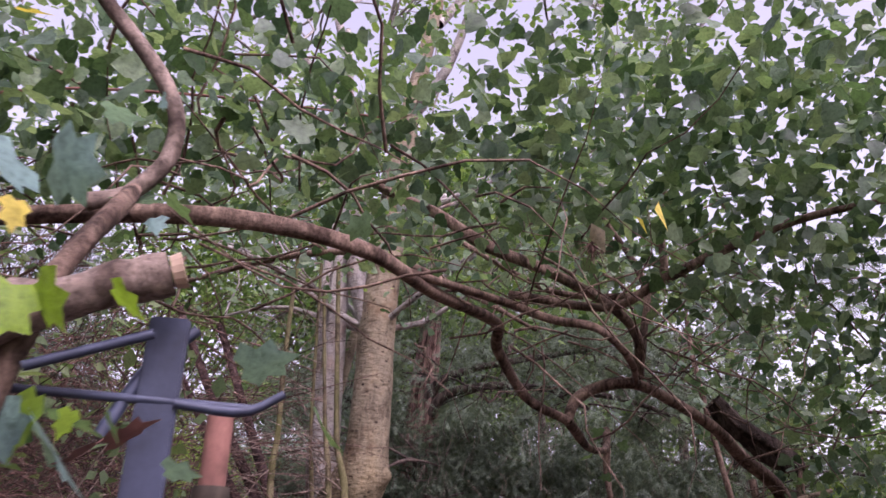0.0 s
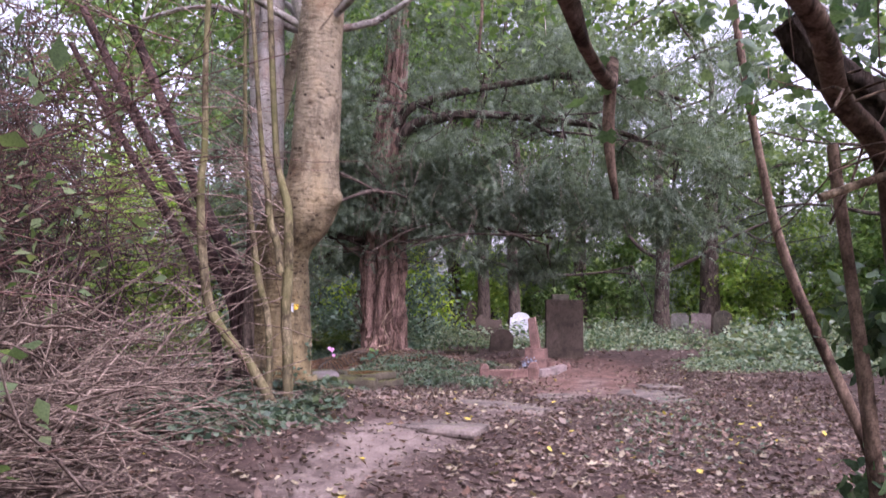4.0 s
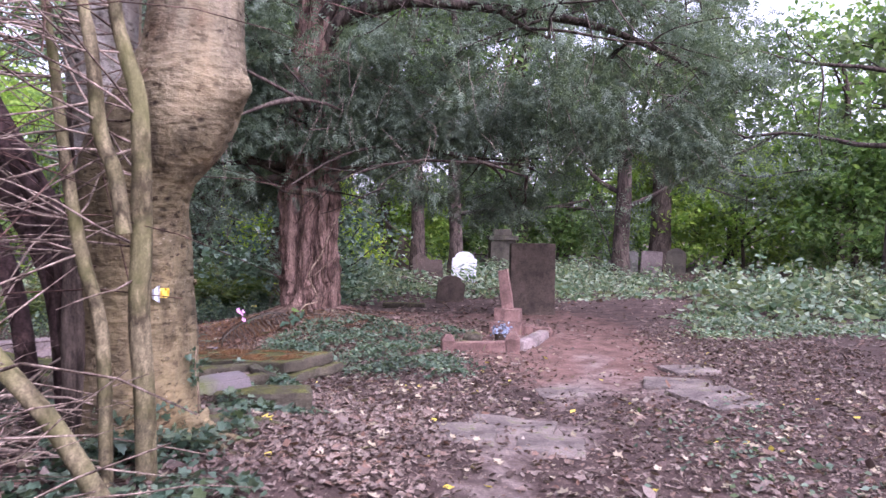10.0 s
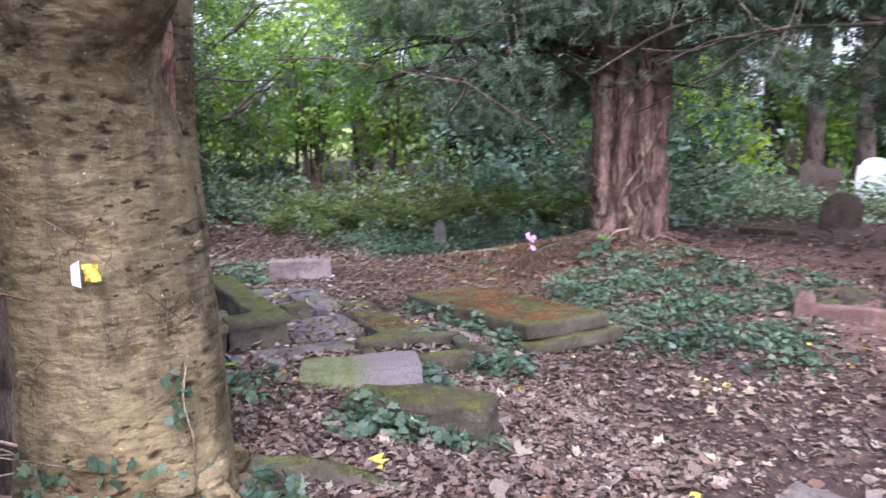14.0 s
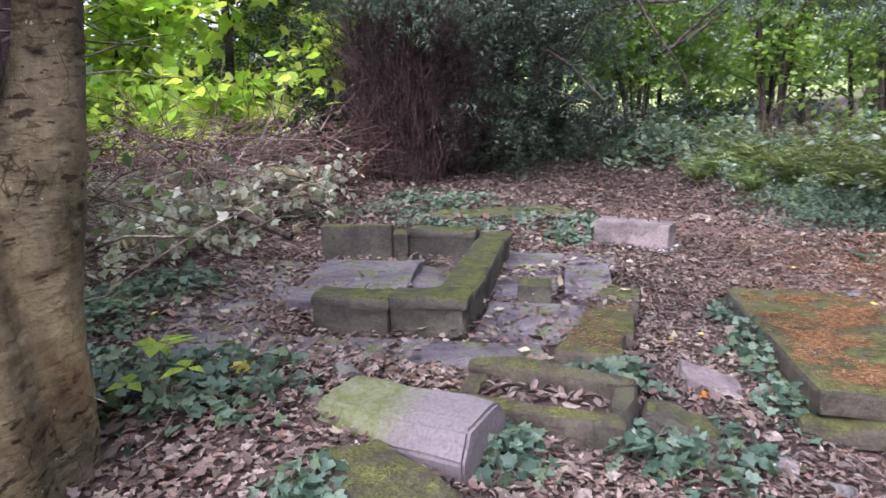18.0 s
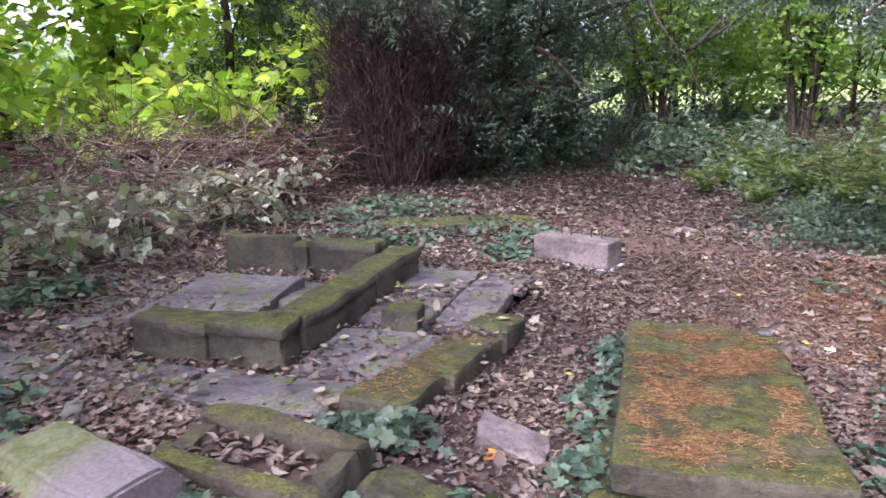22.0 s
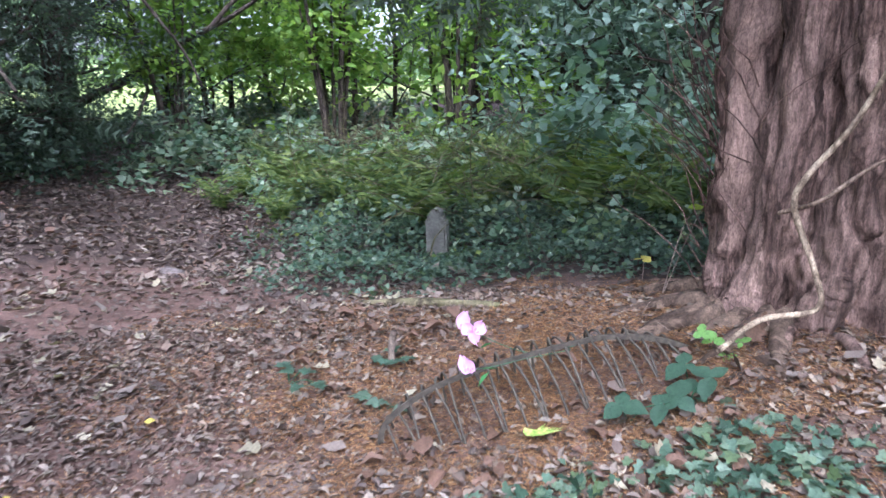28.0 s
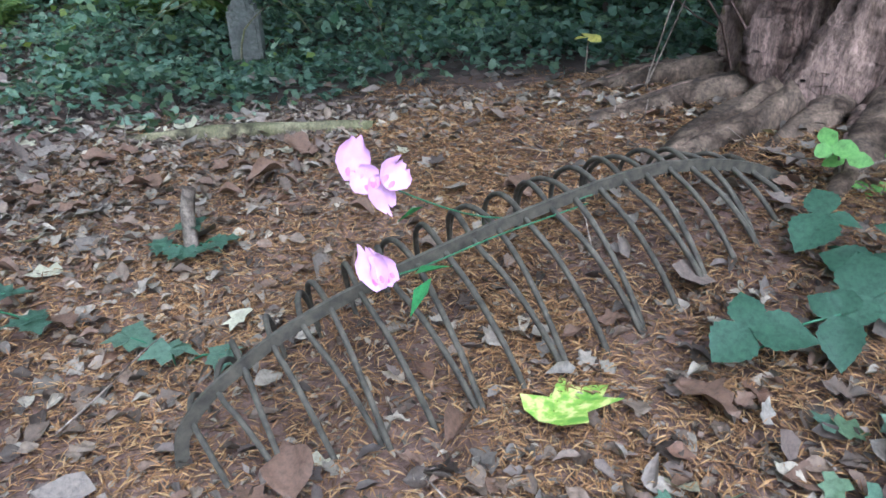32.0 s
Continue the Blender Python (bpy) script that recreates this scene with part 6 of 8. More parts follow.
coppice(-10.6, 17.9, 4.2, 14, 610, "coppiced hazel with many slim stems and light leaves")
coppice(-9.3, 19.4, 4.4, 11, 640, "coppiced hazel with yellow-green leaves")
coppice(-12.6, 16.2, 3.6, 9, 670, "coppiced hazel at the edge of the field")
FAR = [(-5, 36, 14), (-1.5, 40, 16), (3, 38, 15), (6.5, 42, 17), (10, 36, 9), (13.5, 37, 9), (17, 34, 10), (16, 28, 9), (20, 24, 15), (21, 17, 14), (22, 10, 14), (20, 3, 13), (-9, 40, 15), (-13, 36, 14), (-19, 31, 15), (9, 47, 11), (15, 46, 11), (22, 40, 11), (1, 50, 18), (-7, 50, 18), (27, 30, 17), (28, 18, 17), (24, 47, 12)]
for k, (x, y, h) in enumerate(FAR):
    tree("woodland_tree", x, y, h, 0.2 + 0.008 * h, "tall tree of the surrounding wood", 300 + k, FAR_LEAF if k % 3 else MID_LEAF, 2800, 0.34, OVAL, low=0.22, limbs=11, reach=0.34, clump=1.5)
for k, (x, y, h, lf) in enumerate([(9, 33, 4.2, HAZEL_LEAF), (12.5, 33, 5, HAZEL_LEAF), (5, 35, 4, MID_LEAF), (16, 31, 5, MID_LEAF), (-1.5, 33, 3.6, HAZEL_LEAF), (2, 34, 3.5, MID_LEAF), (19, 28, 5, FAR_LEAF), (14, 27, 4, MID_LEAF), (-4.5, 29, 3.2, BRIGHT_LEAF), (-7.5, 30, 4, BRIGHT_LEAF)]):
    tree("understorey_shrub", x, y, h, 0.07, "leafy understorey shrub, fresh green", 340 + k, lf, 4200, 0.24, OVAL, low=0.08, limbs=11, reach=0.45, clump=0.8, category="bush")
# ivy-clad trunk and slim trunk behind the graves
tree("ivy_clad_tree", 8.6, 31.5, 13, 0.4, "tall trunk clothed in ivy", 380, FAR_LEAF, 5200, 0.3, OVAL, low=0.35, limbs=9)
tree("slim_tree", 0.42, 25.4, 11, 0.22, "dark bare-trunked tree behind the white headstone", 381, YEW_LEAF, 6000, 0.34, SPRAY_FAR, low=0.25, limbs=9, reach=0.4)
tree("evergreen_tree", 5.5, 24.5, 10, 0.25, "dark evergreen overhanging the graves", 382, YEW_LEAF, 4500, 0.34, SPRAY_FAR, low=0.3, limbs=12, reach=0.42)
tree("evergreen_tree", 12.0, 21.5, 11, 0.25, "dark evergreen beside the clearing", 383, YEW_LEAF, 4500, 0.34, SPRAY_FAR, low=0.35, limbs=12, reach=0.4)
# tall trees whose crowns close the view upwards
for k, (x, y, h) in enumerate([(-5.0, 28.5, 15), (-1.0, 29.5, 16), (-9.5, 27.5, 15)]):
    tree("tall_tree", x, y, h, 0.24, "tall tree with a high leafy crown", 390 + k, FAR_LEAF if k % 2 else MID_LEAF, 7000, 0.26, OVAL, low=0.42, limbs=13, reach=0.34, clump=1.1, bark=DARK_BARK)
for k, (x, y, h, n) in enumerate([(-2.5, 33, 21, 6500), (3.2, 34, 21, 6500), (-7, 32, 20, 6500), (-12, 30, 19, 6000), (-16.5, 27.5, 15, 5000), (0.5, 38, 23, 5500), (-5.0, 38, 23, 5500)]):
    tree("tall_tree", x, y, h, 0.3, "tall tree with a high leafy crown", 450 + k, FAR_LEAF if k % 2 else MID_LEAF, n, 0.36, OVAL, low=0.4, limbs=14, reach=0.3, clump=1.5, bark=DARK_BARK)
# trees behind the start, closing the place
for k, (x, y, h) in enumerate([(-4, -9, 10), (1, -13, 7), (6, -11, 7), (12, -6, 9), (-9, -6, 7), (-15, -4, 7), (13, 2, 13), (15, 8, 13)]):
    tree("woodland_tree", x, y, h, 0.25, "tall tree of the surrounding wood", 400 + k, FAR_LEAF, 4500, 0.34, OVAL, low=0.15, limbs=10, reach=0.36, clump=1.5)

# --- bare saplings and brushwood beside the beech
rng = np.random.default_rng(31)
for k, (pts, r) in enumerate([
    ([(-1.03, 5.05, 0.3), (-1.31, 5.05, 0.74), (-1.59, 5.05, 1.06), (-1.72, 5.05, 1.3), (-1.8, 5.05, 1.76), (-1.84, 5.05, 2.38), (-1.81, 5.05, 2.83), (-1.8, 5.0, 3.8), (-1.7, 4.9, 5.5)], 0.05),
    ([(-1.24, 5.4, 0.3), (-1.26, 5.4, 1.08), (-1.35, 5.4, 1.45), (-1.4, 5.4, 1.68), (-1.46, 5.4, 2.08), (-1.5, 5.4, 2.45), (-1.55, 5.4, 2.94), (-1.6, 5.4, 5.0)], 0.037),
    ([(-1.13, 5.35, 1.6), (-1.17, 5.35, 1.88), (-1.25, 5.35, 2.11), (-1.29, 5.35, 2.5), (-1.36, 5.35, 2.93), (-1.5, 5.3, 4.6)], 0.042),
    ([(-1.08, 5.5, 0.2), (-1.09, 5.5, 0.76), (-1.12, 5.5, 1.21), (-1.11, 5.5, 1.55), (-1.11, 5.5, 1.96), (-1.13, 5.5, 2.3), (-1.2, 5.5, 2.54), (-1.27, 5.5, 2.97), (-1.4, 5.5, 5.0)], 0.058),
    ([(-1.78, 6.3, 0.2), (-1.86, 6.3, 0.96), (-1.92, 6.3, 1.53), (-2.13, 6.3, 1.89), (-2.41, 6.3, 2.41), (-2.66, 6.3, 2.97), (-3.3, 6.2, 4.5)], 0.1),
    ([(-1.95, 6.45, 0.2), (-2.05, 6.45, 1.2), (-2.35, 6.45, 1.8), (-2.75, 6.45, 2.5), (-3.4, 6.4, 3.6), (-4.0, 6.3, 4.8)], 0.09),
    ([(-2.2, 6.5, 0.15), (-2.4, 6.5, 1.3), (-2.8, 6.5, 2.1), (-3.4, 6.5, 3.0), (-4.2, 6.4, 4.4)], 0.07)]):
    s = empty("bare_sapling", pose(*pts[0]), "thin leafless sapling stem, greenish bark" if k < 4 else "dark peeling dead stem beside the beech", "sapling", "bare stems")
    rel = np.array(pts) - np.array(pts[0])
    limb_ob("stem", rel, [r, r * 0.9, r * 0.75, r * 0.5], GREEN_BARK if k < 4 else SHOOT_WOOD, s, n=30, sides=10, rough=0.05, seed=500 + k)
    line = curve_points(rel, 20)[6:]
    m = 34
    st = line[rng.integers(0, len(line), m)]
    w = rng.normal(0, 0.6, (m, 3)) + np.array([-1.4, -0.2, 0.15])
    v, f, p = rods(st, w, rng.uniform(0.3, 1.5, m), 0.008, rng, 7, 0.5, 0.1)
    tagged(link("twig_spray", fast_mesh("twig_spray", v, f), TWIG, s), kind="stuff")
HEAP = [(-2.3, 3.0, 0.3), (-2.8, 3.8, 0.5), (-3.4, 4.6, 0.6), (-2.2, 2.0, 0.25), (-3.2, 2.6, 0.7), (-4.2, 3.6, 0.9), (-2.9, 1.3, 0.5), (-2.6, 4.9, 0.3)]
thicket("brushwood_heap", HEAP, 2900, 1.8, 0.011, TWIG, "heap of bare brown brushwood", rng, (0.45, 0.45, 0.3), 0.35, 0.5)
thicket("brushwood_screen", [(x, y, z) for x, y, z in [(-3.2, 3.5, 2), (-3.8, 5, 2.4), (-2.7, 5.0, 2.6), (-4.6, 4.4, 3), (-3.4, 2.2, 2.0), (-3.0, 1.2, 1.8)]], 1500, 2.2, 0.007, RED_TWIG, "tangle of fine bare twigs", rng, (0.6, 0.6, 0.9), 0.6, 0.4)
thicket("brushwood_screen", [(-4.0, 4.6, 1.4), (-4.6, 4.0, 1.8), (-3.5, 4.9, 2.2), (-5.2, 3.2, 2.0), (-3.4, 5.2, 1.2)], 1100, 1.5, 0.008, SHOOT_WOOD, "dark tangle of dead stems behind the brushwood", rng, (0.5, 0.4, 0.7), 0.9, 0.4)
thicket("dead_hedge", [(-9.0 - 0.35 * k, 8.6 - 0.75 * k, 0.35) for k in range(7)], 1500, 1.6, 0.012, RED_TWIG, "low heap of dead branches along the bank", rng, (0.6, 0.5, 0.25), 0.3, 0.4)

# --- ivy, brambles, ferns, litter
def cover(name, spots, n, size, shape, mat, label, category, height=0.12, seed=0, flat=0.6, clear=0.6, gaps=0.0):
    """Ground cover over round spots (x, y, radius)."""
    rng = np.random.default_rng(seed)
    sp = np.array(spots, float)
    area = sp[:, 2] ** 2
    c = sp[rng.choice(len(sp), n, p=area / area.sum())]
    a, r = rng.uniform(0, 6.28, n), np.sqrt(rng.uniform(0, 1, n)) * c[:, 2] * rng.uniform(0.6, 1.35, n)
    p = np.stack([c[:, 0] + r * np.cos(a), c[:, 1] + r * np.sin(a), np.zeros(n)], -1)
    lump = 0.55 + 0.45 * np.sin(p[:, 0] * 2.3 + seed) * np.sin(p[:, 1] * 2.9 + seed * 2) + 0.25 * np.sin(p[:, 0] * 7.1) * np.sin(p[:, 1] * 6.3)
    edge = np.clip((1.05 - r / c[:, 2]) * 2.5, 0.15, 1)
    p[:, 2] = gzs(p[:, 0], p[:, 1]) + 0.02 + rng.uniform(0, 1, n) ** 0.7 * height * np.clip(lump, 0.15, 1.3) * edge
    ok = outside_path(p, clear) if clear else np.ones(n, bool)
    if gaps:
        ok &= np.sin(p[:, 0] * 5.3 + 1) * np.sin(p[:, 1] * 4.7) + 0.7 * np.sin(p[:, 0] * 11 + p[:, 1] * 3) * np.sin(p[:, 1] * 12.5) > rng.normal(gaps - 0.9, 0.3, n)
    ob = leaves(name, p[ok], size, shape, mat, rng, None, label, flat=flat, droop=0.15 if flat else -0.5)
    return tagged(ob, label, category, kind="stuff")


cover("ivy_ground_cover", [(-0.2, 11.3, 0.75), (-0.9, 12.0, 0.8), (-0.1, 12.3, 0.8), (-0.6, 10.9, 0.5), (0.35, 11.0, 0.35), (-1.2, 11.5, 0.6), (-1.6, 12.3, 0.5), (-1.5, 12.7, 0.5), (0.3, 13.2, 0.4), (-0.7, 12.9, 0.6), (-1.75, 11.75, 0.35), (-0.1, 10.5, 0.4), (-1.95, 11.95, 0.4), (-1.95, 12.35, 0.35), (-1.55, 12.9, 0.4), (-0.55, 10.45, 0.4), (0.3, 10.4, 0.35), (0.5, 10.8, 0.35), (-1.3, 10.95, 0.35), (-1.0, 13.2, 0.45)], 9800, 0.044, IVY5, IVY_LEAF, "carpet of dark ivy between the graves", "ivy", 0.13, 1, clear=0.0, gaps=0.6)
cover("ivy_ground_cover", [(-0.8, 4.9, 0.4), (-1.3, 5.15, 0.4), (-0.75, 5.3, 0.3), (-1.1, 4.6, 0.45), (-2.2, 4.6, 0.8), (-1.4, 4.3, 0.6), (-2.9, 5.3, 0.9), (-1.0, 4.9, 0.35), (-3.5, 6.2, 0.7), (-4.6, 7.0, 0.45), (-2.6, 6.6, 0.6), (-2.2, 7.1, 0.5), (-1.15, 7.38, 0.2), (-1.32, 8.15, 0.18), (-1.25, 8.7, 0.2), (-1.2, 9.1, 0.22), (-1.8, 8.9, 0.2), (-2.9, 10.6, 0.25), (-5.3, 10.6, 0.3), (-1.5, 9.64, 0.2), (-2.2, 10.05, 0.16), (-2.75, 10.36, 0.18)], 6800, 0.06, IVY5, IVY_LEAF, "carpet of ivy at the foot of the beech", "ivy", 0.12, 2, clear=0.3, gaps=0.1)
cover("ivy_ground_cover", [(-1.2, 7.42, 0.16), (-0.98, 7.45, 0.14), (-0.75, 7.52, 0.12), (-1.3, 8.15, 0.14), (-1.3, 8.62, 0.16), (-1.15, 8.9, 0.16), (-1.9, 8.72, 0.16), (-1.5, 9.66, 0.16), (-1.2, 10.0, 0.14), (-1.9, 9.8, 0.1), (-2.4, 10.15, 0.1), (-0.62, 7.62, 0.1), (-0.98, 6.1, 0.16), (-1.05, 5.85, 0.18), (-1.25, 5.68, 0.2), (-1.5, 5.62, 0.2), (-0.9, 6.4, 0.14)], 1700, 0.05, IVY5, IVY_LEAF, "ivy creeping over the fallen stones", "ivy", 0.2, 12, clear=0.0)
cover("ivy_ground_cover", [(-5.8, 9.4, 0.7), (-6.6, 10.4, 0.9), (-7.4, 9.6, 0.8), (-5.9, 11.0, 0.6), (-8.2, 10.2, 0.9), (-7.6, 8.4, 0.7), (-4.3, 6.4, 0.6)], 3000, 0.06, IVY5, IVY_LEAF, "ivy creeping over sunken slabs", "ivy", 0.1, 3, gaps=0.6)
cover("ivy_ground_cover", [(-5.6, 14.8, 1.1), (-4.4, 16.0, 1.1), (-3.6, 17, 1.0), (-6.8, 15.6, 1.2), (-5.4, 16.6, 1.3), (-3.2, 15.9, 0.8), (-6.6, 17.4, 1.2), (-8.4, 16.6, 1.2), (-4.4, 18.0, 1.0)], 19000, 0.05, LOBED, IVY_LEAF, "deep ivy beneath the ferns", "ivy", 0.28, 4)
cover("bramble_undergrowth", [(-7.5, 17.8, 1.3), (-9.5, 17.4, 1.4), (-11, 18, 1.5), (-9, 19.5, 1.6), (-6.2, 19, 1.4), (-7.6, 20.6, 1.4), (-12.5, 17.0, 1.3), (-4.8, 19.5, 1.4), (-11.2, 15.6, 1.0)], 11000, 0.11, HEART, BRAMBLE_LEAF, "low bramble and nettle undergrowth", "undergrowth", 0.95, 5, 0.55, gaps=0.3)
cover("bramble_undergrowth", [(-5.6, 17.9, 1.0), (-4.0, 18.6, 1.2), (-3.0, 18.2, 1.0), (-5.0, 19.6, 1.3), (-6.4, 18.9, 1.0), (-3.2, 19.8, 1.3)], 5200, 0.14, HEART, BLUE_LEAF, "blue-green elder and bramble leaves before the holly", "undergrowth", 1.5, 55, 0.5, gaps=0.3)
cover("bramble_undergrowth", [(-0.8, 20, 1.4), (1, 20.5, 1.4), (-2.6, 18.8, 1.2), (2.6, 19.6, 1.2), (4.0, 20.5, 1.4), (-2.2, 22.5, 1.2), (3, 23, 1.6), (5.5, 23, 1.6), (-3, 23, 1.8), (1, 27, 2), (4.5, 27.5, 2), (-3, 27, 2)], 15000, 0.13, OVAL, BRAMBLE_LEAF, "pale leafy undergrowth round the headstones", "undergrowth", 0.75, 6, 0.55)
cover("bramble_undergrowth", [(6.5, 16.5, 1.3), (8.2, 17.5, 1.6), (7.5, 19.5, 1.6), (10, 19, 1.8), (9.5, 16, 1.5), (12, 17.5, 1.8), (11, 21.5, 2.0), (8.3, 22.5, 1.5), (14, 20, 2), (13, 14.5, 1.6)], 13000, 0.13, HEART, BRAMBLE_LEAF, "bramble mounds beside the path", "undergrowth", 0.95, 7, 0.55, gaps=0.2)
cover("bramble_undergrowth", [(-13, 12.6, 1.4), (-14.6, 13.8, 1.5), (-12.0, 13.6, 1.2), (-15.5, 16, 1.3), (-17, 15, 1.6), (-15, 20, 1.6), (-13.6, 18.6, 1.5), (-17, 19, 2.0), (-16, 22.5, 2.2), (-12.4, 11.2, 1.1), (-15, 11, 1.6)], 14000, 0.13, OVAL, IVY_LEAF, "dark undergrowth along the wood's edge", "undergrowth", 1.1, 17, 0.5)
cover("bank_scrub", [(-11.5, 3.5, 1.5), (-12.5, 5.5, 1.5), (-12.5, 7.5, 1.4), (-11.0, 1.5, 1.5), (-14, 4, 1.6), (-14.2, 8.2, 1.5)], 6000, 0.15, LOBED, BRIGHT_LEAF, "sycamore scrub along the bank, sunlight put into its leaf colour", "undergrowth", 1.6, 28, 0.3)
cover("low_weeds", [(5.3, 14.2, 0.9), (6.6, 14.6, 0.9), (8, 14.2, 1.0), (5.4, 15.6, 0.8), (4.5, 13.5, 0.4)], 4200, 0.08, OVAL, BRAMBLE_LEAF, "low weeds beside the path", "weeds", 0.14, 8)


thicket("bramble_cane_mass", [(-9, 17.5, 0.2), (-6.5, 18.2, 0.2), (-4.6, 18.6, 0.2), (-7.6, 16.6, 0.2), (-10.5, 17.6, 0.2), (-5.6, 16.4, 0.1)], 520, 1.5, 0.006, GREEN_BARK, "arching bramble canes and dead stalks", np.random.default_rng(33), (0.9, 0.7, 0.1), 1.3, 0.9)
thicket("bramble_cane_mass", [(7.2, 17.2, 0.2), (8.6, 18.4, 0.2), (9.8, 17.0, 0.2), (10.6, 19.6, 0.2), (7.8, 20.0, 0.2), (1.0, 20.6, 0.2), (3.6, 20.6, 0.2)], 520, 1.5, 0.006, GREEN_BARK, "arching bramble canes over the mounds", np.random.default_rng(34), (0.9, 0.8, 0.1), 1.3, 0.9)


cover("low_weeds", [(2.6, 6.6, 0.8), (2.9, 5.6, 0.8), (2.6, 7.7, 0.7), (2.5, 4.6, 0.6), (3.3, 8.6, 0.5)], 420, 0.06, OVAL, IVY_LEAF, "sparse low weeds in the leaf litter", "weeds", 0.06, 18)


def ferns(spots, seed):
    rng = np.random.default_rng(seed)
    for k, (x, y, s) in enumerate(spots):
        n = 10
        f = empty("fern", on_ground(x, y), "green fern with arching fronds", "fern", "ferns")
        a = np.arange(n) * 2.4 + rng.uniform(0, 6)
        pos, way, tall = [], [], []
        for q in a:
            ln, rise = s * rng.uniform(0.65, 1.1), rng.uniform(0.75, 1.35)
            for u in np.linspace(0.15, 1, 20):
                c = np.array([math.cos(q) * ln * u * u * 0.75, math.sin(q) * ln * u * u * 0.75, ln * rise * (1.0 * u - 0.42 * u * u)])
                side = np.array([-math.sin(q), math.cos(q), -0.25])
                for sgn in (-1, 1):
                    pos.append(c)
                    way.append(side * sgn + np.array([math.cos(q), math.sin(q), 0.5]) * 0.5)
                    tall.append(math.sin(math.pi * (0.08 + 0.88 * u)) ** 0.8)
        pos, way, tall = np.array(pos), np.array(way), np.array(tall)
        for lo, hi in ((0, 0.6), (0.6, 1.1)):
            ok = (tall >= lo) & (tall < hi)
            tagged(leaves("frond_mass", pos[ok], s * 0.17 * (0.55 if lo == 0 else 1.0), NARROW, FERN_LEAF, rng, f, way=way[ok] * 5, flat=0.3), kind="stuff")


cover("bramble_undergrowth", [(-5.8, 16.2, 1.0), (-7.4, 16.4, 1.0), (-4.4, 16.4, 0.8), (-6.4, 15.2, 0.6), (-8.6, 15.8, 0.8), (-3.6, 16.9, 0.7)], 3000, 0.065, HEART, BRAMBLE_LEAF, "bramble shoots rising from the ivy", "undergrowth", 0.55, 29, 0.45, gaps=0.4)
cover("fern_bed", [(-6.3, 17.4, 1.3), (-8.2, 17.0, 1.3), (-4.6, 18.2, 1.1), (-7.2, 16.2, 0.9), (-9.4, 16.6, 1.0), (-5.5, 15.9, 0.8), (-7.2, 15.2, 0.7), (-4.2, 16.7, 0.9), (-8.4, 15.6, 0.7)], 700, 0.08, OVAL, FERN_LEAF, "bed of yellow-green ferns and nettles", "undergrowth", 0.5, 27, 0.2, gaps=0.5)


ferns([(-6.3, 15.9, 1.0), (-7.9, 15.9, 0.95), (-5.0, 16.6, 1.05), (-9.2, 16.2, 1.0), (-4.0, 17.0, 1.0), (-8.0, 15.2, 0.6), (-8.6, 15.9, 0.7), (-7.4, 16.2, 0.75), (-6.8, 17.2, 0.8), (-5.8, 17.6, 0.8), (-6.2, 16.6, 0.7), (-7.8, 17.2, 0.8), (-9.4, 15.6, 0.6), (-4.9, 17.8, 0.75), (-8.9, 17.6, 0.8), (-5.3, 18.4, 1.1), (-3.9, 18.3, 0.9), (-7.0, 15.9, 0.8), (-6.0, 17.1, 1.0), (-4.4, 17.3, 0.9), (-5.4, 17.2, 1.1), (-7.6, 16.9, 1.0), (-8.4, 16.6, 0.9), (-6.6, 16.0, 0.8), (-9.8, 16.4, 0.8), (-3.4, 17.6, 0.9), (-6.9, 18.2, 1.2), (-8.0, 18.0, 1.1), (-9.0, 15.0, 0.6)], 9)


def litter(name, n, box, size, mat, label, seed, keep_rule=None, shape=CURLED, flat=0.75, lift=0.01):
    rng = np.random.default_rng(seed)
    x0, y0, x1, y1 = box
    p = np.stack([rng.uniform(x0, x1, n), rng.uniform(y0, y1, n), np.zeros(n)], -1)
    lump = np.sin(p[:, 0] * 1.9 + seed) * np.sin(p[:, 1] * 2.3) + 0.6 * np.sin(p[:, 0] * 5.7) * np.sin(p[:, 1] * 5.1 + seed)
    ok = lump > rng.normal(-1.2, 0.6, n)
    ok &= pale_soil(p[:, 0], p[:, 1]) < rng.uniform(0.1, 1.0, n) ** 1.3
    trodden = np.exp(-(path_offset(p[:, 0], p[:, 1]) / 0.7) ** 2) * (p[:, 1] > 9.5)
    ok &= trodden < rng.uniform(0.2, 1.3, n)
    bare = 0.75 * np.exp(-(((p[:, 0] + 3.6) / 1.0) ** 2 + ((p[:, 1] - 12.4) / 0.55) ** 2)) + 0.6 * np.exp(-(((p[:, 0] + 6.3) / 1.4) ** 2 + ((p[:, 1] - 12.6) / 0.8) ** 2)) + np.exp(-(((p[:, 0] + 2.8) / 1.5) ** 2 + ((p[:, 1] - 13.4) / 1.0) ** 2)) + np.exp(-(((p[:, 0] - 2.2) / 1.2) ** 2 + ((p[:, 1] - 12.5) / 2.5) ** 2))
    ga, gb = (p[:, 0] + 2.62) * AX.x + (p[:, 1] - 8.42) * AX.y, (p[:, 0] + 2.62) * AY.x + (p[:, 1] - 8.42) * AY.y
    ok &= ~((ga > -1.9) & (ga < 0.9) & (gb > -0.5) & (gb < 2.3) & (rng.uniform(0, 1, n) < 0.7))
    ok &= bare * 0.97 < rng.uniform(0, 1, n)
    p = p[ok]
    p[:, 2] = gzs(p[:, 0], p[:, 1]) + lift + rng.uniform(0, 0.015, len(p))
    return tagged(leaves(name, p, size, shape, mat, rng, None, label, flat=flat, droop=0.0), label, "leaf litter", kind="stuff")


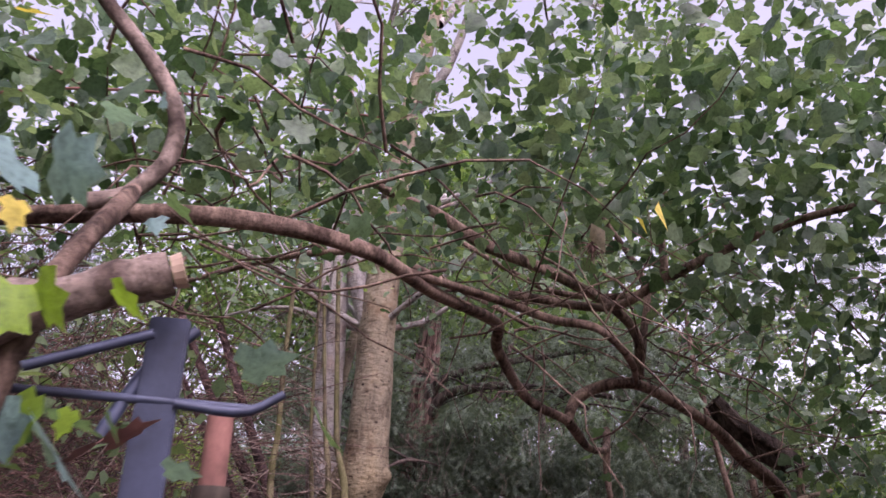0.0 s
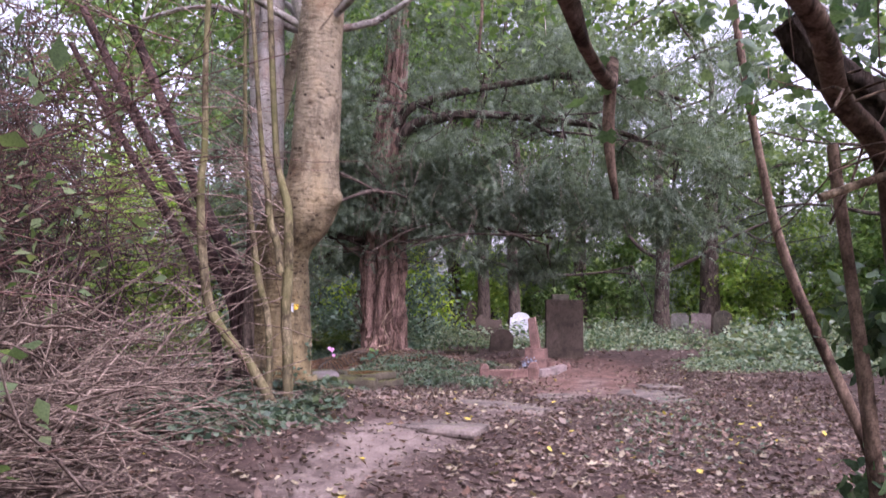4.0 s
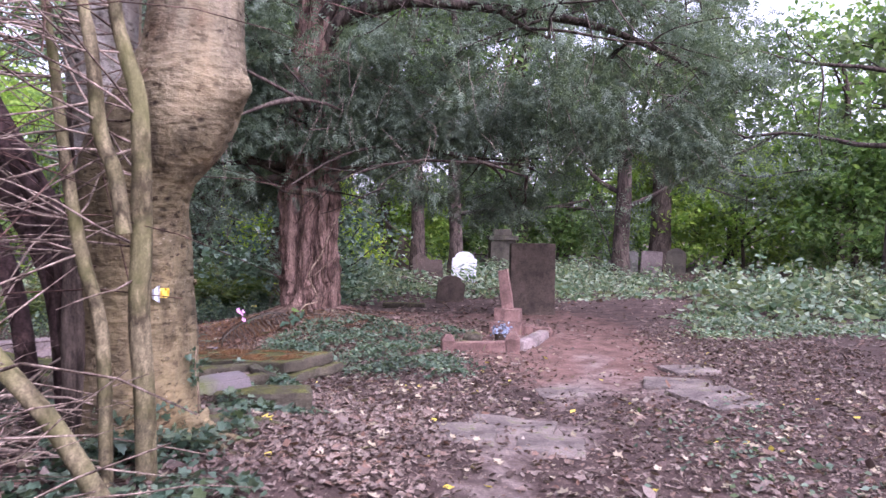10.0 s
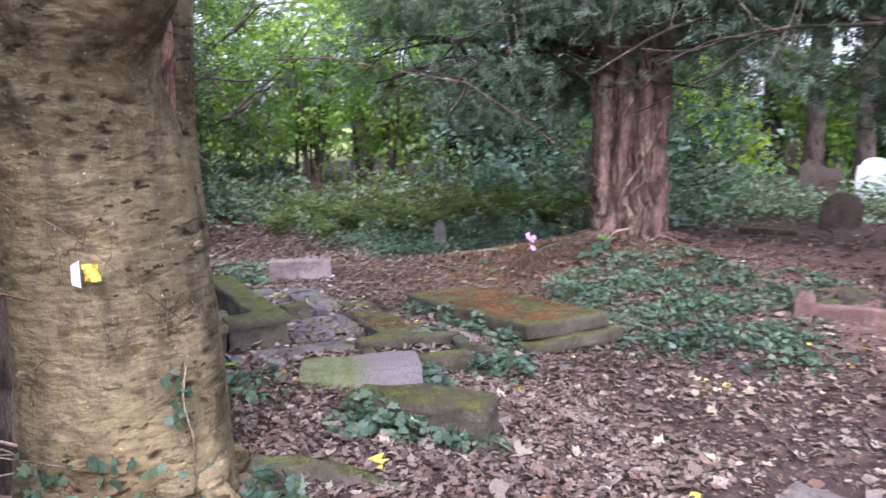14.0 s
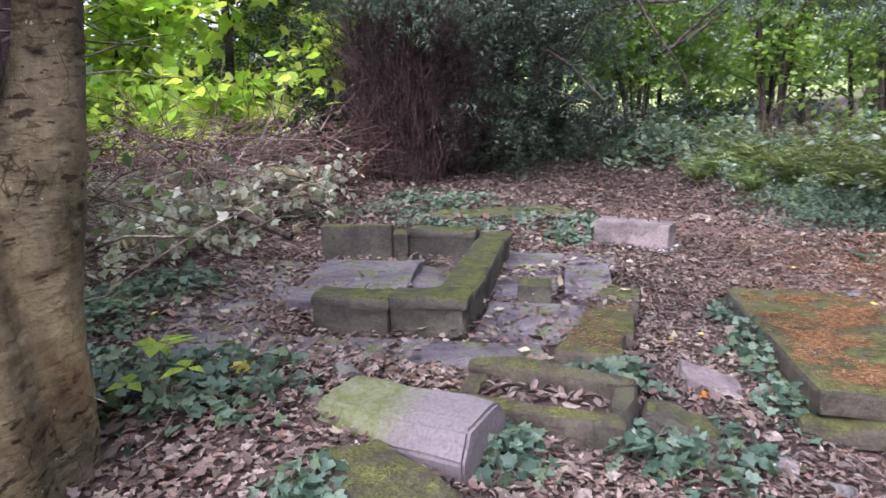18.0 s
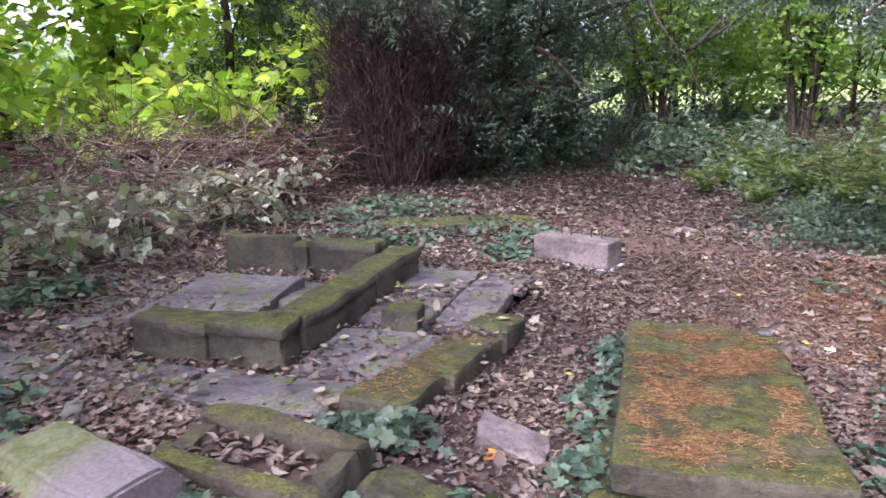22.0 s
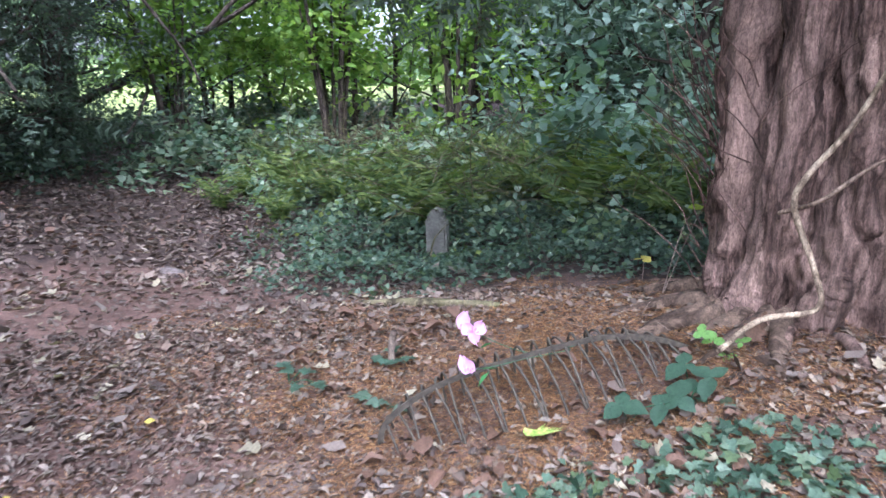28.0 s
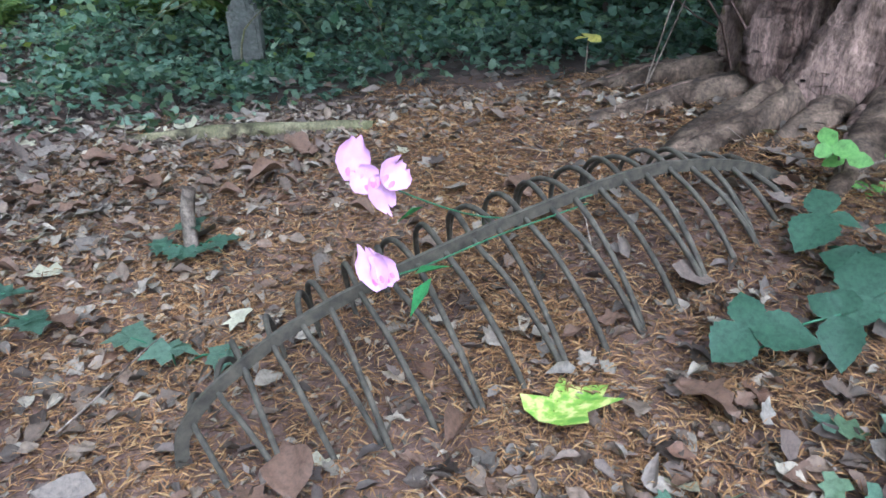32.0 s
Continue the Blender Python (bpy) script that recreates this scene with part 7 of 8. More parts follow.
litter("leaf_litter", 52000, (-7, -3, 6, 14.5), 0.045, LITTER, "thick litter of dead brown leaves", 41, shape=FOLDED)
litter("leaf_litter", 36000, (-7, -3, 6, 14.5), 0.046, LITTER, "thick litter of dead brown leaves", 45, shape=RAGGED)
litter("leaf_litter", 24000, (-5.2, 7.5, -0.6, 12.6), 0.036, LITTER, "small dead leaves round the tombs", 48, shape=FOLDED)
litter("leaf_litter", 13000, (-3.4, 5.6, 0.4, 8.6), 0.042, LITTER, "dead leaves between the beech and the tomb", 49, shape=RAGGED)
litter("leaf_crumbs", 80000, (-6, 1, 5, 14.5), 0.02, LITTER, "crumbled leaf mould between the leaves", 46, shape=OVAL)
litter("leaf_litter", 14000, (-13, 8, -6, 17), 0.07, LITTER, "dead leaves on the bare soil", 47, shape=FOLDED)
litter("leaf_litter", 30000, (-16, 2, 18, 30), 0.085, LITTER, "dead leaves scattered through the wood", 42)
litter("pale_leaf_litter", 2600, (-6.5, 2, 5, 14), 0.075, PALE_LITTER, "scattered pale dry leaves", 43, shape=RAGGED)
litter("yellow_leaf_litter", 220, (-4, 1, 5, 12), 0.06, YELLOW, "scattered yellow leaves", 44)


# --- the wood beyond, closing every view
def far_wood():
    rng = np.random.default_rng(71)
    n = 32000
    a = rng.uniform(0, 6.28, n)
    r = rng.uniform(46, 62, n)
    x, y = -2 + r * np.cos(a), 10 + r * np.sin(a)
    h = 7 + 3 * np.sin(a * 7) + 2 * np.sin(a * 17 + 1)
    z = rng.uniform(0, 1, n) ** 1.1 * h
    keep = ~((np.cos(a) < -0.35) & (z > 5 + 2 * np.sin(a * 9)))
    keep &= ~((np.abs(np.arctan2(x - 0.6, y - 1.5) - 0.36) < 0.2) & (z > 5.5))
    p = np.stack([x, y, z], -1)[keep]
    tagged(leaves("distant_wood", p, 0.9, OVAL, FAR_LEAF, rng, None, flat=0.4), "distant leafy wood round the graveyard", "woodland", kind="stuff")
    n = 26000
    a = rng.uniform(-0.6, 2.2, n)
    r = rng.uniform(30, 44, n)
    p = np.stack([-2 + r * np.cos(a), 8 + r * np.sin(a), rng.uniform(0, 1, n) ** 1.2 * (2.6 + 1.4 * np.sin(a * 13) + np.sin(a * 31))], -1)
    tagged(leaves("understorey", p, 0.34, OVAL, MID_LEAF, rng, None, flat=0.45), "leafy understorey of the far wood", "woodland", kind="stuff")


far_wood()


# ------------------------------------------------------------ the ivy arch at the gate
def ivy_arch():
    rng = np.random.default_rng(61)
    o = np.array([2.25, 0.45, 0.0])
    b = empty("ivy_bough", pose(*o), "thick bare ivy bough arching over the entrance, leafy above", "ivy")

    def at(*p):
        return [np.array(q, float) - o for q in p]

    limb_ob("bough", at((0.2, -2.05, 1.95), (0.7, -1.85, 2.03), (1.0, -1.69, 2.02), (1.12, -1.35, 2.03), (1.23, -0.95, 2.08), (1.22, -0.76, 2.05), (1.3, -0.6, 1.93), (1.43, -0.5, 1.87)), [0.017, 0.018, 0.018, 0.017, 0.016, 0.016], IVY_WOOD, b, n=60, sides=12, rough=0.1, seed=1)
    limb_ob("bough", at((1.43, -0.5, 1.87), (1.46, -0.45, 1.95), (1.54, -0.42, 2.0), (1.67, -0.42, 2.01), (1.85, -0.2, 1.97), (2.0, 0.0, 1.92), (2.15, 0.3, 1.85), (2.32, 0.45, 1.72), (2.42, 0.6, 1.4), (2.62, 0.72, 0.9), (2.6, 0.8, 0)), [0.016, 0.019, 0.02, 0.022, 0.026, 0.03, 0.034, 0.04], IVY_WOOD, b, n=60, sides=12, rough=0.12, seed=2)
    limb_ob("branch", at((1.08, -1.5, 2.03), (1.26, -1.11, 2.09), (1.4, -1.05, 2.05), (1.52, -1.11, 2.0), (1.62, -0.85, 1.98), (1.67, -0.46, 2.0)), [0.011, 0.012, 0.011, 0.009], IVY_WOOD, b, n=36, sides=10, rough=0.1, seed=3)
    limb_ob("branch", at((1.43, -0.5, 1.87), (1.5, -0.2, 1.83), (1.58, 0.2, 1.88), (1.6, 0.36, 1.98), (1.59, 0.38, 1.8), (1.61, 0.38, 1.62)), [0.017, 0.014, 0.015, 0.018, 0.014, 0.008], IVY_WOOD, b, n=36, sides=10, rough=0.12, seed=4)
    limb_ob("branch", at((1.25, -0.64, 2.28), (1.58, -0.64, 2.22), (1.78, -0.66, 2.31), (2.17, -0.75, 2.45), (2.6, -0.9, 2.47)), [0.014, 0.018, 0.016, 0.008], IVY_WOOD, b, n=30, sides=8, rough=0.12, seed=5)
    limb_ob("branch", at((1.01, -0.06, 2.74), (1.21, -0.04, 2.61), (1.45, -0.03, 2.49), (1.82, -0.06, 2.49), (1.86, -0.1, 2.75), (1.9, -0.2, 3.0)), [0.01, 0.014, 0.016, 0.01], IVY_WOOD, b, n=30, sides=8, rough=0.12, seed=6)
    limb_ob("branch", at((1.67, -0.42, 2.01), (1.72, -0.3, 2.2), (1.75, -0.25, 2.45), (1.6, -0.2, 2.8)), [0.018, 0.017, 0.014, 0.008], IVY_WOOD, b, n=20, sides=8, rough=0.12, seed=7)
    limb_ob("branch", at((0.76, -2.36, 2.2), (0.84, -2.34, 2.1), (0.92, -2.29, 1.99), (0.94, -2.28, 1.9), (0.91, -2.3, 1.83), (0.87, -2.33, 1.8)), [0.009, 0.01, 0.011, 0.012], TWIG, b, n=24, sides=10, rough=0.1, seed=8)
    limb_ob("sawn_stub", at((0.93, -2.56, 1.565), (1.02, -2.53, 1.6), (1.1, -2.5, 1.632)), [0.024, 0.02, 0.017], TWIG, b, "sawn pale stub", n=20, sides=16, rough=0.14, seed=9)
    bm = bmesh.new()
    bmesh.ops.create_cone(bm, cap_ends=True, segments=16, radius1=0.016, radius2=0.014, depth=0.01)
    part("sawn_face", bm, WOOD_CUT, b).matrix_local = Matrix.Translation(-Vector(o)) @ look((1.106, -2.498, 1.634), (1.3, -2.42, 1.71))
    limb_ob("stem", at((0.91, -2.3, 1.83), (0.94, -2.36, 1.78), (0.97, -2.44, 1.7), (0.985, -2.5, 1.62), (0.98, -2.53, 1.5)), [0.011, 0.012, 0.012, 0.012, 0.011], IVY_WOOD, b, n=24, sides=12, flutes=3, depth=0.1, rough=0.06, seed=27)
    limb_ob("thin_stem", at((2.19, 1.49, 2.9), (2.2, 1.49, 2.6), (2.28, 1.47, 1.98), (2.38, 1.43, 1.47), (2.65, 1.34, 0.68), (2.75, 1.3, 0)), [0.012, 0.018, 0.02, 0.022], IVY_WOOD, b, n=30, sides=8, rough=0.1, seed=10)
    limb_ob("stem", at((2.24, 0.6, 1.8), (2.27, 0.6, 1.5), (2.31, 0.6, 1.1), (2.36, 0.62, 0.5), (2.4, 0.65, -0.05)), [0.018, 0.02, 0.022, 0.024, 0.03], IVY_WOOD, b, n=40, sides=14, flutes=4, depth=0.12, rough=0.06, seed=21)
    limb_ob("stem", at((2.46, 0.62, 1.9), (2.4, 0.62, 1.3), (2.43, 0.65, 0.6), (2.47, 0.66, -0.05)), [0.017, 0.018, 0.02, 0.024], IVY_WOOD, b, n=40, sides=14, flutes=4, depth=0.12, rough=0.06, seed=22)
    limb_ob("stump", at((2.1, 0.52, 2.14), (2.2, 0.56, 2.03), (2.32, 0.6, 1.94), (2.46, 0.64, 1.84)), [0.04, 0.055, 0.055, 0.045], DARK_BARK, b, "dark shaggy broken stump", n=30, sides=18, flutes=6, depth=0.25, rough=0.1, seed=23)
    limb_ob("bramble_cane", at((2.13, 0.4, 1.62), (2.3, 0.42, 1.68), (2.52, 0.45, 1.74)), [0.012, 0.011, 0.009], PALE_STEM, b, "pale broken stick", n=14, sides=8, seed=24)
    limb_ob("branch", at((-1.11, 0.6, 2.75), (-0.57, 0.6, 2.91), (0.02, 0.6, 3.02), (0.51, 0.6, 2.97), (1.02, 0.6, 2.7), (1.3, 0.5, 2.5)), [0.012, 0.016, 0.018, 0.018, 0.016, 0.01], IVY_WOOD, b, n=40, sides=9, rough=0.1, seed=25)
    limb_ob("branch", at((0.5, -0.5, 2.98), (0.76, -0.5, 2.79), (0.96, -0.5, 2.68), (1.16, -0.5, 2.53), (1.39, -0.5, 2.41), (1.59, -0.5, 2.28), (1.68, -0.5, 2.16), (1.68, -0.46, 2.02)), [0.014, 0.018, 0.02, 0.022, 0.022, 0.02, 0.018, 0.016], IVY_WOOD, b, n=44, sides=10, rough=0.12, seed=26)
    # finer twigs, then leaves
    seeds = np.array([(0.9, -1.8, 2.1), (1.2, -1.2, 2.15), (1.5, -0.9, 2.2), (1.8, -0.5, 2.2), (2.1, 0.0, 2.1), (1.2, -0.4, 2.4), (1.7, -0.1, 2.5), (0.6, -1.6, 2.3), (2.3, 0.3, 1.9), (2.5, 0.0, 2.3), (0.3, -1.5, 2.2)]) - o
    n = 150
    s = seeds[rng.integers(0, len(seeds), n)] + rng.normal(0, 0.15, (n, 3))
    w = rng.normal(0, 1, (n, 3)) * [1, 0.7, 0.6] + [0.3, 0, 0.1]
    v, f, p = rods(s, w, rng.uniform(0.25, 0.9, n), 0.0042, rng, 8, 1.0, 0.1, 4)
    ok = p.reshape(-1, 3) + o
    tagged(link("twig_tangle", fast_mesh("twig_tangle", v, f), IVY_WOOD, b), kind="stuff")
    spots = [(0.95, -1.4, 2.5, 0.55), (1.9, -1.2, 2.7, 0.5), (2.3, -1.1, 2.6, 0.5), (1.4, -1.2, 2.5, 0.5), (1.8, -0.9, 2.45, 0.55), (2.3, -0.6, 2.35, 0.6), (2.6, -0.3, 2.2, 0.6), (1.3, -0.5, 2.75, 0.6), (2.1, -0.1, 2.7, 0.6), (1.8, 0.5, 2.9, 0.7), (2.7, 0.3, 1.8, 0.5), (2.9, 0.7, 1.3, 0.5), (2.4, 0.9, 2.3, 0.5), (2.9, -0.9, 2.0, 0.6), (3.1, -0.2, 2.6, 0.7), (1.0, 0.6, 3.1, 0.8), (-0.4, 0.2, 3.2, 0.8), (2.6, -0.9, 2.9, 0.7), (2.0, -0.8, 3.0, 0.7), (3.1, -0.5, 3.3, 0.8), (0.5, -1.7, 2.5, 0.5), (0.2, -1.9, 2.4, 0.5), (-0.1, -1.2, 2.75, 0.6), (0.6, -0.8, 2.85, 0.6), (0.2, 0.0, 3.1, 0.7), (2.4, 0.66, 1.3, 0.25), (2.42, 0.66, 0.75, 0.25), (2.45, 0.7, 0.35, 0.3)]
    c = np.array([q[:3] for q in spots])
    k = rng.integers(0, len(spots), 11500)
    d = rng.normal(0, 1, (11500, 3))
    d /= np.linalg.norm(d, axis=1)[:, None]
    pos = c[k] + d * (rng.uniform(0, 1, 11500) ** 0.5 * np.array([q[3] for q in spots])[k])[:, None] * [1, 1, 0.75]
    low = 1.98 + 0.35 * np.exp(-((pos[:, 0] - 1.3) / 0.5) ** 2) * (pos[:, 1] > -1.6)
    pos = pos[outside_path(pos, 0.55, 1.85) & ((pos[:, 2] > low) | (pos[:, 0] > 2.3))]
    tagged(leaves("ivy_leaf_mass", pos - o, 0.05, IVY_NEAR, CLIMB_LEAF, rng, b, "glossy green ivy leaves", flat=0.25, droop=0.5), kind="stuff")
    near = [(0.83, -2.36, 1.86), (0.93, -2.32, 1.8), (1.02, -2.4, 1.76), (0.86, -2.45, 1.6), (0.92, -2.5, 1.56), (0.98, -2.42, 1.9), (1.2, -2.38, 1.53), (0.9, -2.52, 1.48), (1.05, -2.1, 2.02), (1.1, -1.9, 1.96), (1.56, 0.3, 1.98), (1.62, 0.3, 2.05), (1.58, 0.36, 1.9), (1.52, 0.28, 1.86), (1.66, 0.34, 1.93), (1.6, 0.33, 1.78), (1.5, 0.3, 2.1), (1.7, 0.3, 2.1)]
    for q in near:
        lf = leaves("ivy_leaf", np.array([np.array(q) - o]), 0.06, IVY5, CLIMB_LEAF, rng, b, flat=0.3, droop=0.4)
    for q, s, mat, aim in [((1.045, -2.62, 1.655), 0.06, SHEEN_IVY, (-0.2, 0.1, 1)), ((1.06, -2.575, 1.5), 0.07, SHEEN_IVY, (0.4, 0.2, -1)), ((1.065, -2.58, 1.51), 0.06, LIME_LEAF, (-0.5, 0.2, -0.8)), ((1.055, -2.58, 1.5), 0.06, SHEEN_IVY, (-0.8, 0, -0.4)), ((1.07, -2.57, 1.5), 0.06, CLIMB_LEAF, (1, 0.2, -0.5)), ((1.1, -2.54, 1.485), 0.045, BRICK_RED, (0.6, 0.2, 0.4)), ((1.09, -2.54, 1.485), 0.04, BRICK_RED, (-0.8, 0.2, -0.1)), ((1.137, -2.61, 1.728), 0.022, SHEEN_IVY, (-0.3, 0, -1)), ((1.03, -2.58, 1.7), 0.06, SHEEN_IVY, (1, 0, -0.2)), ((1.05, -2.56, 1.76), 0.028, SHEEN_IVY, (1, 0.3, 0.1)), ((1.07, -2.49, 1.69), 0.028, SHEEN_IVY, (0.5, 0, -1)),
                           ((1.085, -2.63, 1.575), 0.06, LIME_LEAF, (0.7, 0.4, -0.7)), ((1.075, -2.64, 1.57), 0.05, LIME_LEAF, (-0.3, 0, -1)), ((1.12, -2.6, 1.58), 0.036, LIME_LEAF, (1, 0.4, -0.3)), ((1.08, -2.66, 1.62), 0.022, YELLOW, (0.3, 0, -1)),
                           ((1.13, -2.4, 1.575), 0.052, SHEEN_IVY, (1, 0.2, 0.2)), ((1.13, -2.51, 1.47), 0.04, SHEEN_IVY, (1, 0.2, -0.2)), ((1.13, -2.63, 1.49), 0.025, LIME_LEAF, (-0.2, 0, -1)), ((1.14, -2.61, 1.49), 0.025, CLIMB_LEAF, (0.6, 0.2, -0.6)), ((0.99, -2.61, 1.83), 0.025, YELLOW, (1, 0, 0.2))]:
        leaves("ivy_leaf", np.array([np.array(q) - o]), s, IVY5, mat, rng, b, way=np.array([aim]) * 4, flat=0.1, droop=0.0)
    # pale hanging leaves and a withered flower head
    for q, mat in [((1.5, -1.52, 2.12), PALE_LITTER), ((1.6, -1.5, 2.14), YELLOW), ((1.57, -1.5, 2.13), CLIMB_LEAF), ((1.66, -1.45, 2.2), YELLOW)]:
        leaves("hanging_leaf", np.array([np.array(q) - o]), 0.08, OVAL, mat, rng, b, way=np.array([[0.1, 0, -3]]), flat=0.0)
    v, f, p = rods(np.tile(np.array([[1.5, -1.45, 2.1]]) - o, (40, 1)), rng.normal(0, 1, (40, 3)) + [0, 0, -0.6], rng.uniform(0.03, 0.075, 40), 0.0016, rng, 4, 0.5, 0.4)
    tagged(link("withered_umbel", fast_mesh("withered_umbel", v, f), RED_TWIG, b), kind="stuff")
    limb_ob("bramble_cane", at((0.1, -1.8, 2.4), (0.29, -1.73, 2.45), (0.57, -1.51, 2.55), (0.96, -1.33, 2.57)), [0.004, 0.004, 0.003], BRICK_RED, b, "thin reddish cane", n=14, sides=6, seed=12)


def iron_gate():
    g = empty("iron_gate", pose(1.1, -2.46, 0), "open blue-black iron gate overgrown with ivy", "gate")

    def bar(name, a, c, r, sides=4, mat=GATE_PAINT, label=""):
        return limb_ob(name, [a, [(p + q) / 2 for p, q in zip(a, c)], c], [r, r, r], mat, g, label, n=6, sides=sides, rough=0.01)

    bm = bmesh.new()
    bmesh.ops.create_cube(bm, size=1.0, matrix=Matrix.Diagonal((0.034, 0.011, 1.58, 1)))
    bmesh.ops.bevel(bm, geom=bm.edges[:], offset=0.002, segments=2, affect="EDGES")
    part("stile", bm, GATE_PAINT, g, "flat iron bar").matrix_local = pose(-0.016, 0, 0.815, 0, 0, 22)
    bar("brace", (-0.09, -0.075, 1.545), (-0.012, -0.03, 1.582), 0.0045, 8)
    for k in range(1, 6):
        bar("bar", (-0.12 * k, -0.05 * k, 0.1), (-0.12 * k, -0.05 * k, 1.5 + 0.02 * (k % 2)), 0.006, 8)
    bar("rail", (0.06, 0.03, 1.53), (-0.7, -0.3, 1.55), 0.004, 8)
    bar("rail", (0, 0, 0.25), (-0.7, -0.3, 0.25), 0.014, 8)
    limb_ob("hook", [(-0.05, -0.02, 1.5), (-0.03, 0.0, 1.56), (0.0, 0.02, 1.6)], [0.006, 0.006, 0.005], GATE_PAINT, g, n=8, sides=8, seed=2)
    limb_ob("latch", [(0.0, 0, 1.53), (0.05, 0.025, 1.527), (0.08, 0.04, 1.545)], [0.0045, 0.0045, 0.004], GATE_PAINT, g, n=8, sides=8, seed=3)
    p = empty("gate_post", pose(1.065, -2.3, 0), "rusty red iron gate post with a collar", "post")
    limb_ob("post", [(0, 0, -0.05), (0, 0, 0.8), (0, 0, 1.555)], [0.014, 0.014, 0.0135], BRICK_RED, p, n=6, sides=14, rough=0.01)
    limb_ob("collar", [(0, 0, 1.465), (0, 0, 1.472), (0, 0, 1.479)], [0.018, 0.019, 0.018], IRON, p, n=4, sides=14, rough=0.0)


ivy_arch()
iron_gate()


# ------------------------------------------------------------ the wire grave guard
def wire_guard():
    a, c = Vector((-2.95, 12.52, -0.13)), Vector((-2.2, 13.67, 0.17))
    length = (c.xy - a.xy).length
    turn = math.degrees(math.atan2(c.y - a.y, c.x - a.x))
    slope = math.degrees(math.atan2(c.z - a.z, length))
    g = empty("wire_grave_guard", pose(a.x, a.y, a.z, 0, -slope, turn), "rusted hooped wire grave guard over needle litter", "grave guard")
    ln = length / math.cos(radians(slope))

    def height(u):
        return float(np.interp(u, [0, 0.018, 0.058, 0.115, 0.183, 0.244, 0.37, 0.5, 0.65, 0.747, 0.868, 0.94, 1], [0, 0.064, 0.113, 0.148, 0.177, 0.192, 0.203, 0.203, 0.197, 0.182, 0.118, 0.065, 0]))

    pts = [(ln * u, 0, height(u)) for u in (0, 0.018, 0.058, 0.115, 0.183, 0.3, 0.5, 0.7, 0.8, 0.868, 0.94, 1)]
    line = curve_points(pts, 60)
    bm = bmesh.new()
    rows = []
    for k, q in enumerate(line):
        d = line[min(k + 1, 59)] - line[max(k - 1, 0)]
        nrm = np.array([-d[2], 0, d[0]]) / (np.hypot(d[0], d[2]) + 1e-9)
        rows.append([bm.verts.new(q + nrm * s + np.array([0, w, 0])) for s, w in ((0.012, -0.004), (0.012, 0.004), (-0.012, 0.004), (-0.012, -0.004))])
    for r0, r1 in zip(rows, rows[1:]):
        for j in range(4):
            bm.faces.new([r0[j], r0[(j + 1) % 4], r1[(j + 1) % 4], r1[j]])
    part("spine", bm, IRON, g)
    for k in range(24):
        u = 0.033 + 0.925 * k / 23
        h = height(u) - 0.008
        wid = 0.1 + 0.125 * math.sin(math.pi * u) ** 0.8
        lean = 0.03 * math.sin(k * 2.1) + 0.02 - 0.12 * (u > 0.75) * (u - 0.75)
        q = [(ln * u + lean * abs(w), -w * wid, -0.03 + (h + 0.03 + lift) * z) for w, z, lift in
             ((-1.1, 0.0, 0), (-1.07, 0.38, 0), (-0.9, 0.74, 0), (-0.55, 0.95, 0.012), (-0.22, 1.0, 0.014), (0.06, 0.99, 0), (0.4, 0.8, 0), (0.75, 0.43, 0), (1.0, 0.0, 0))]
        limb_ob("hoop", q, [0.0058] * 3, IRON, g, n=24, sides=6, rough=0.05, seed=k)


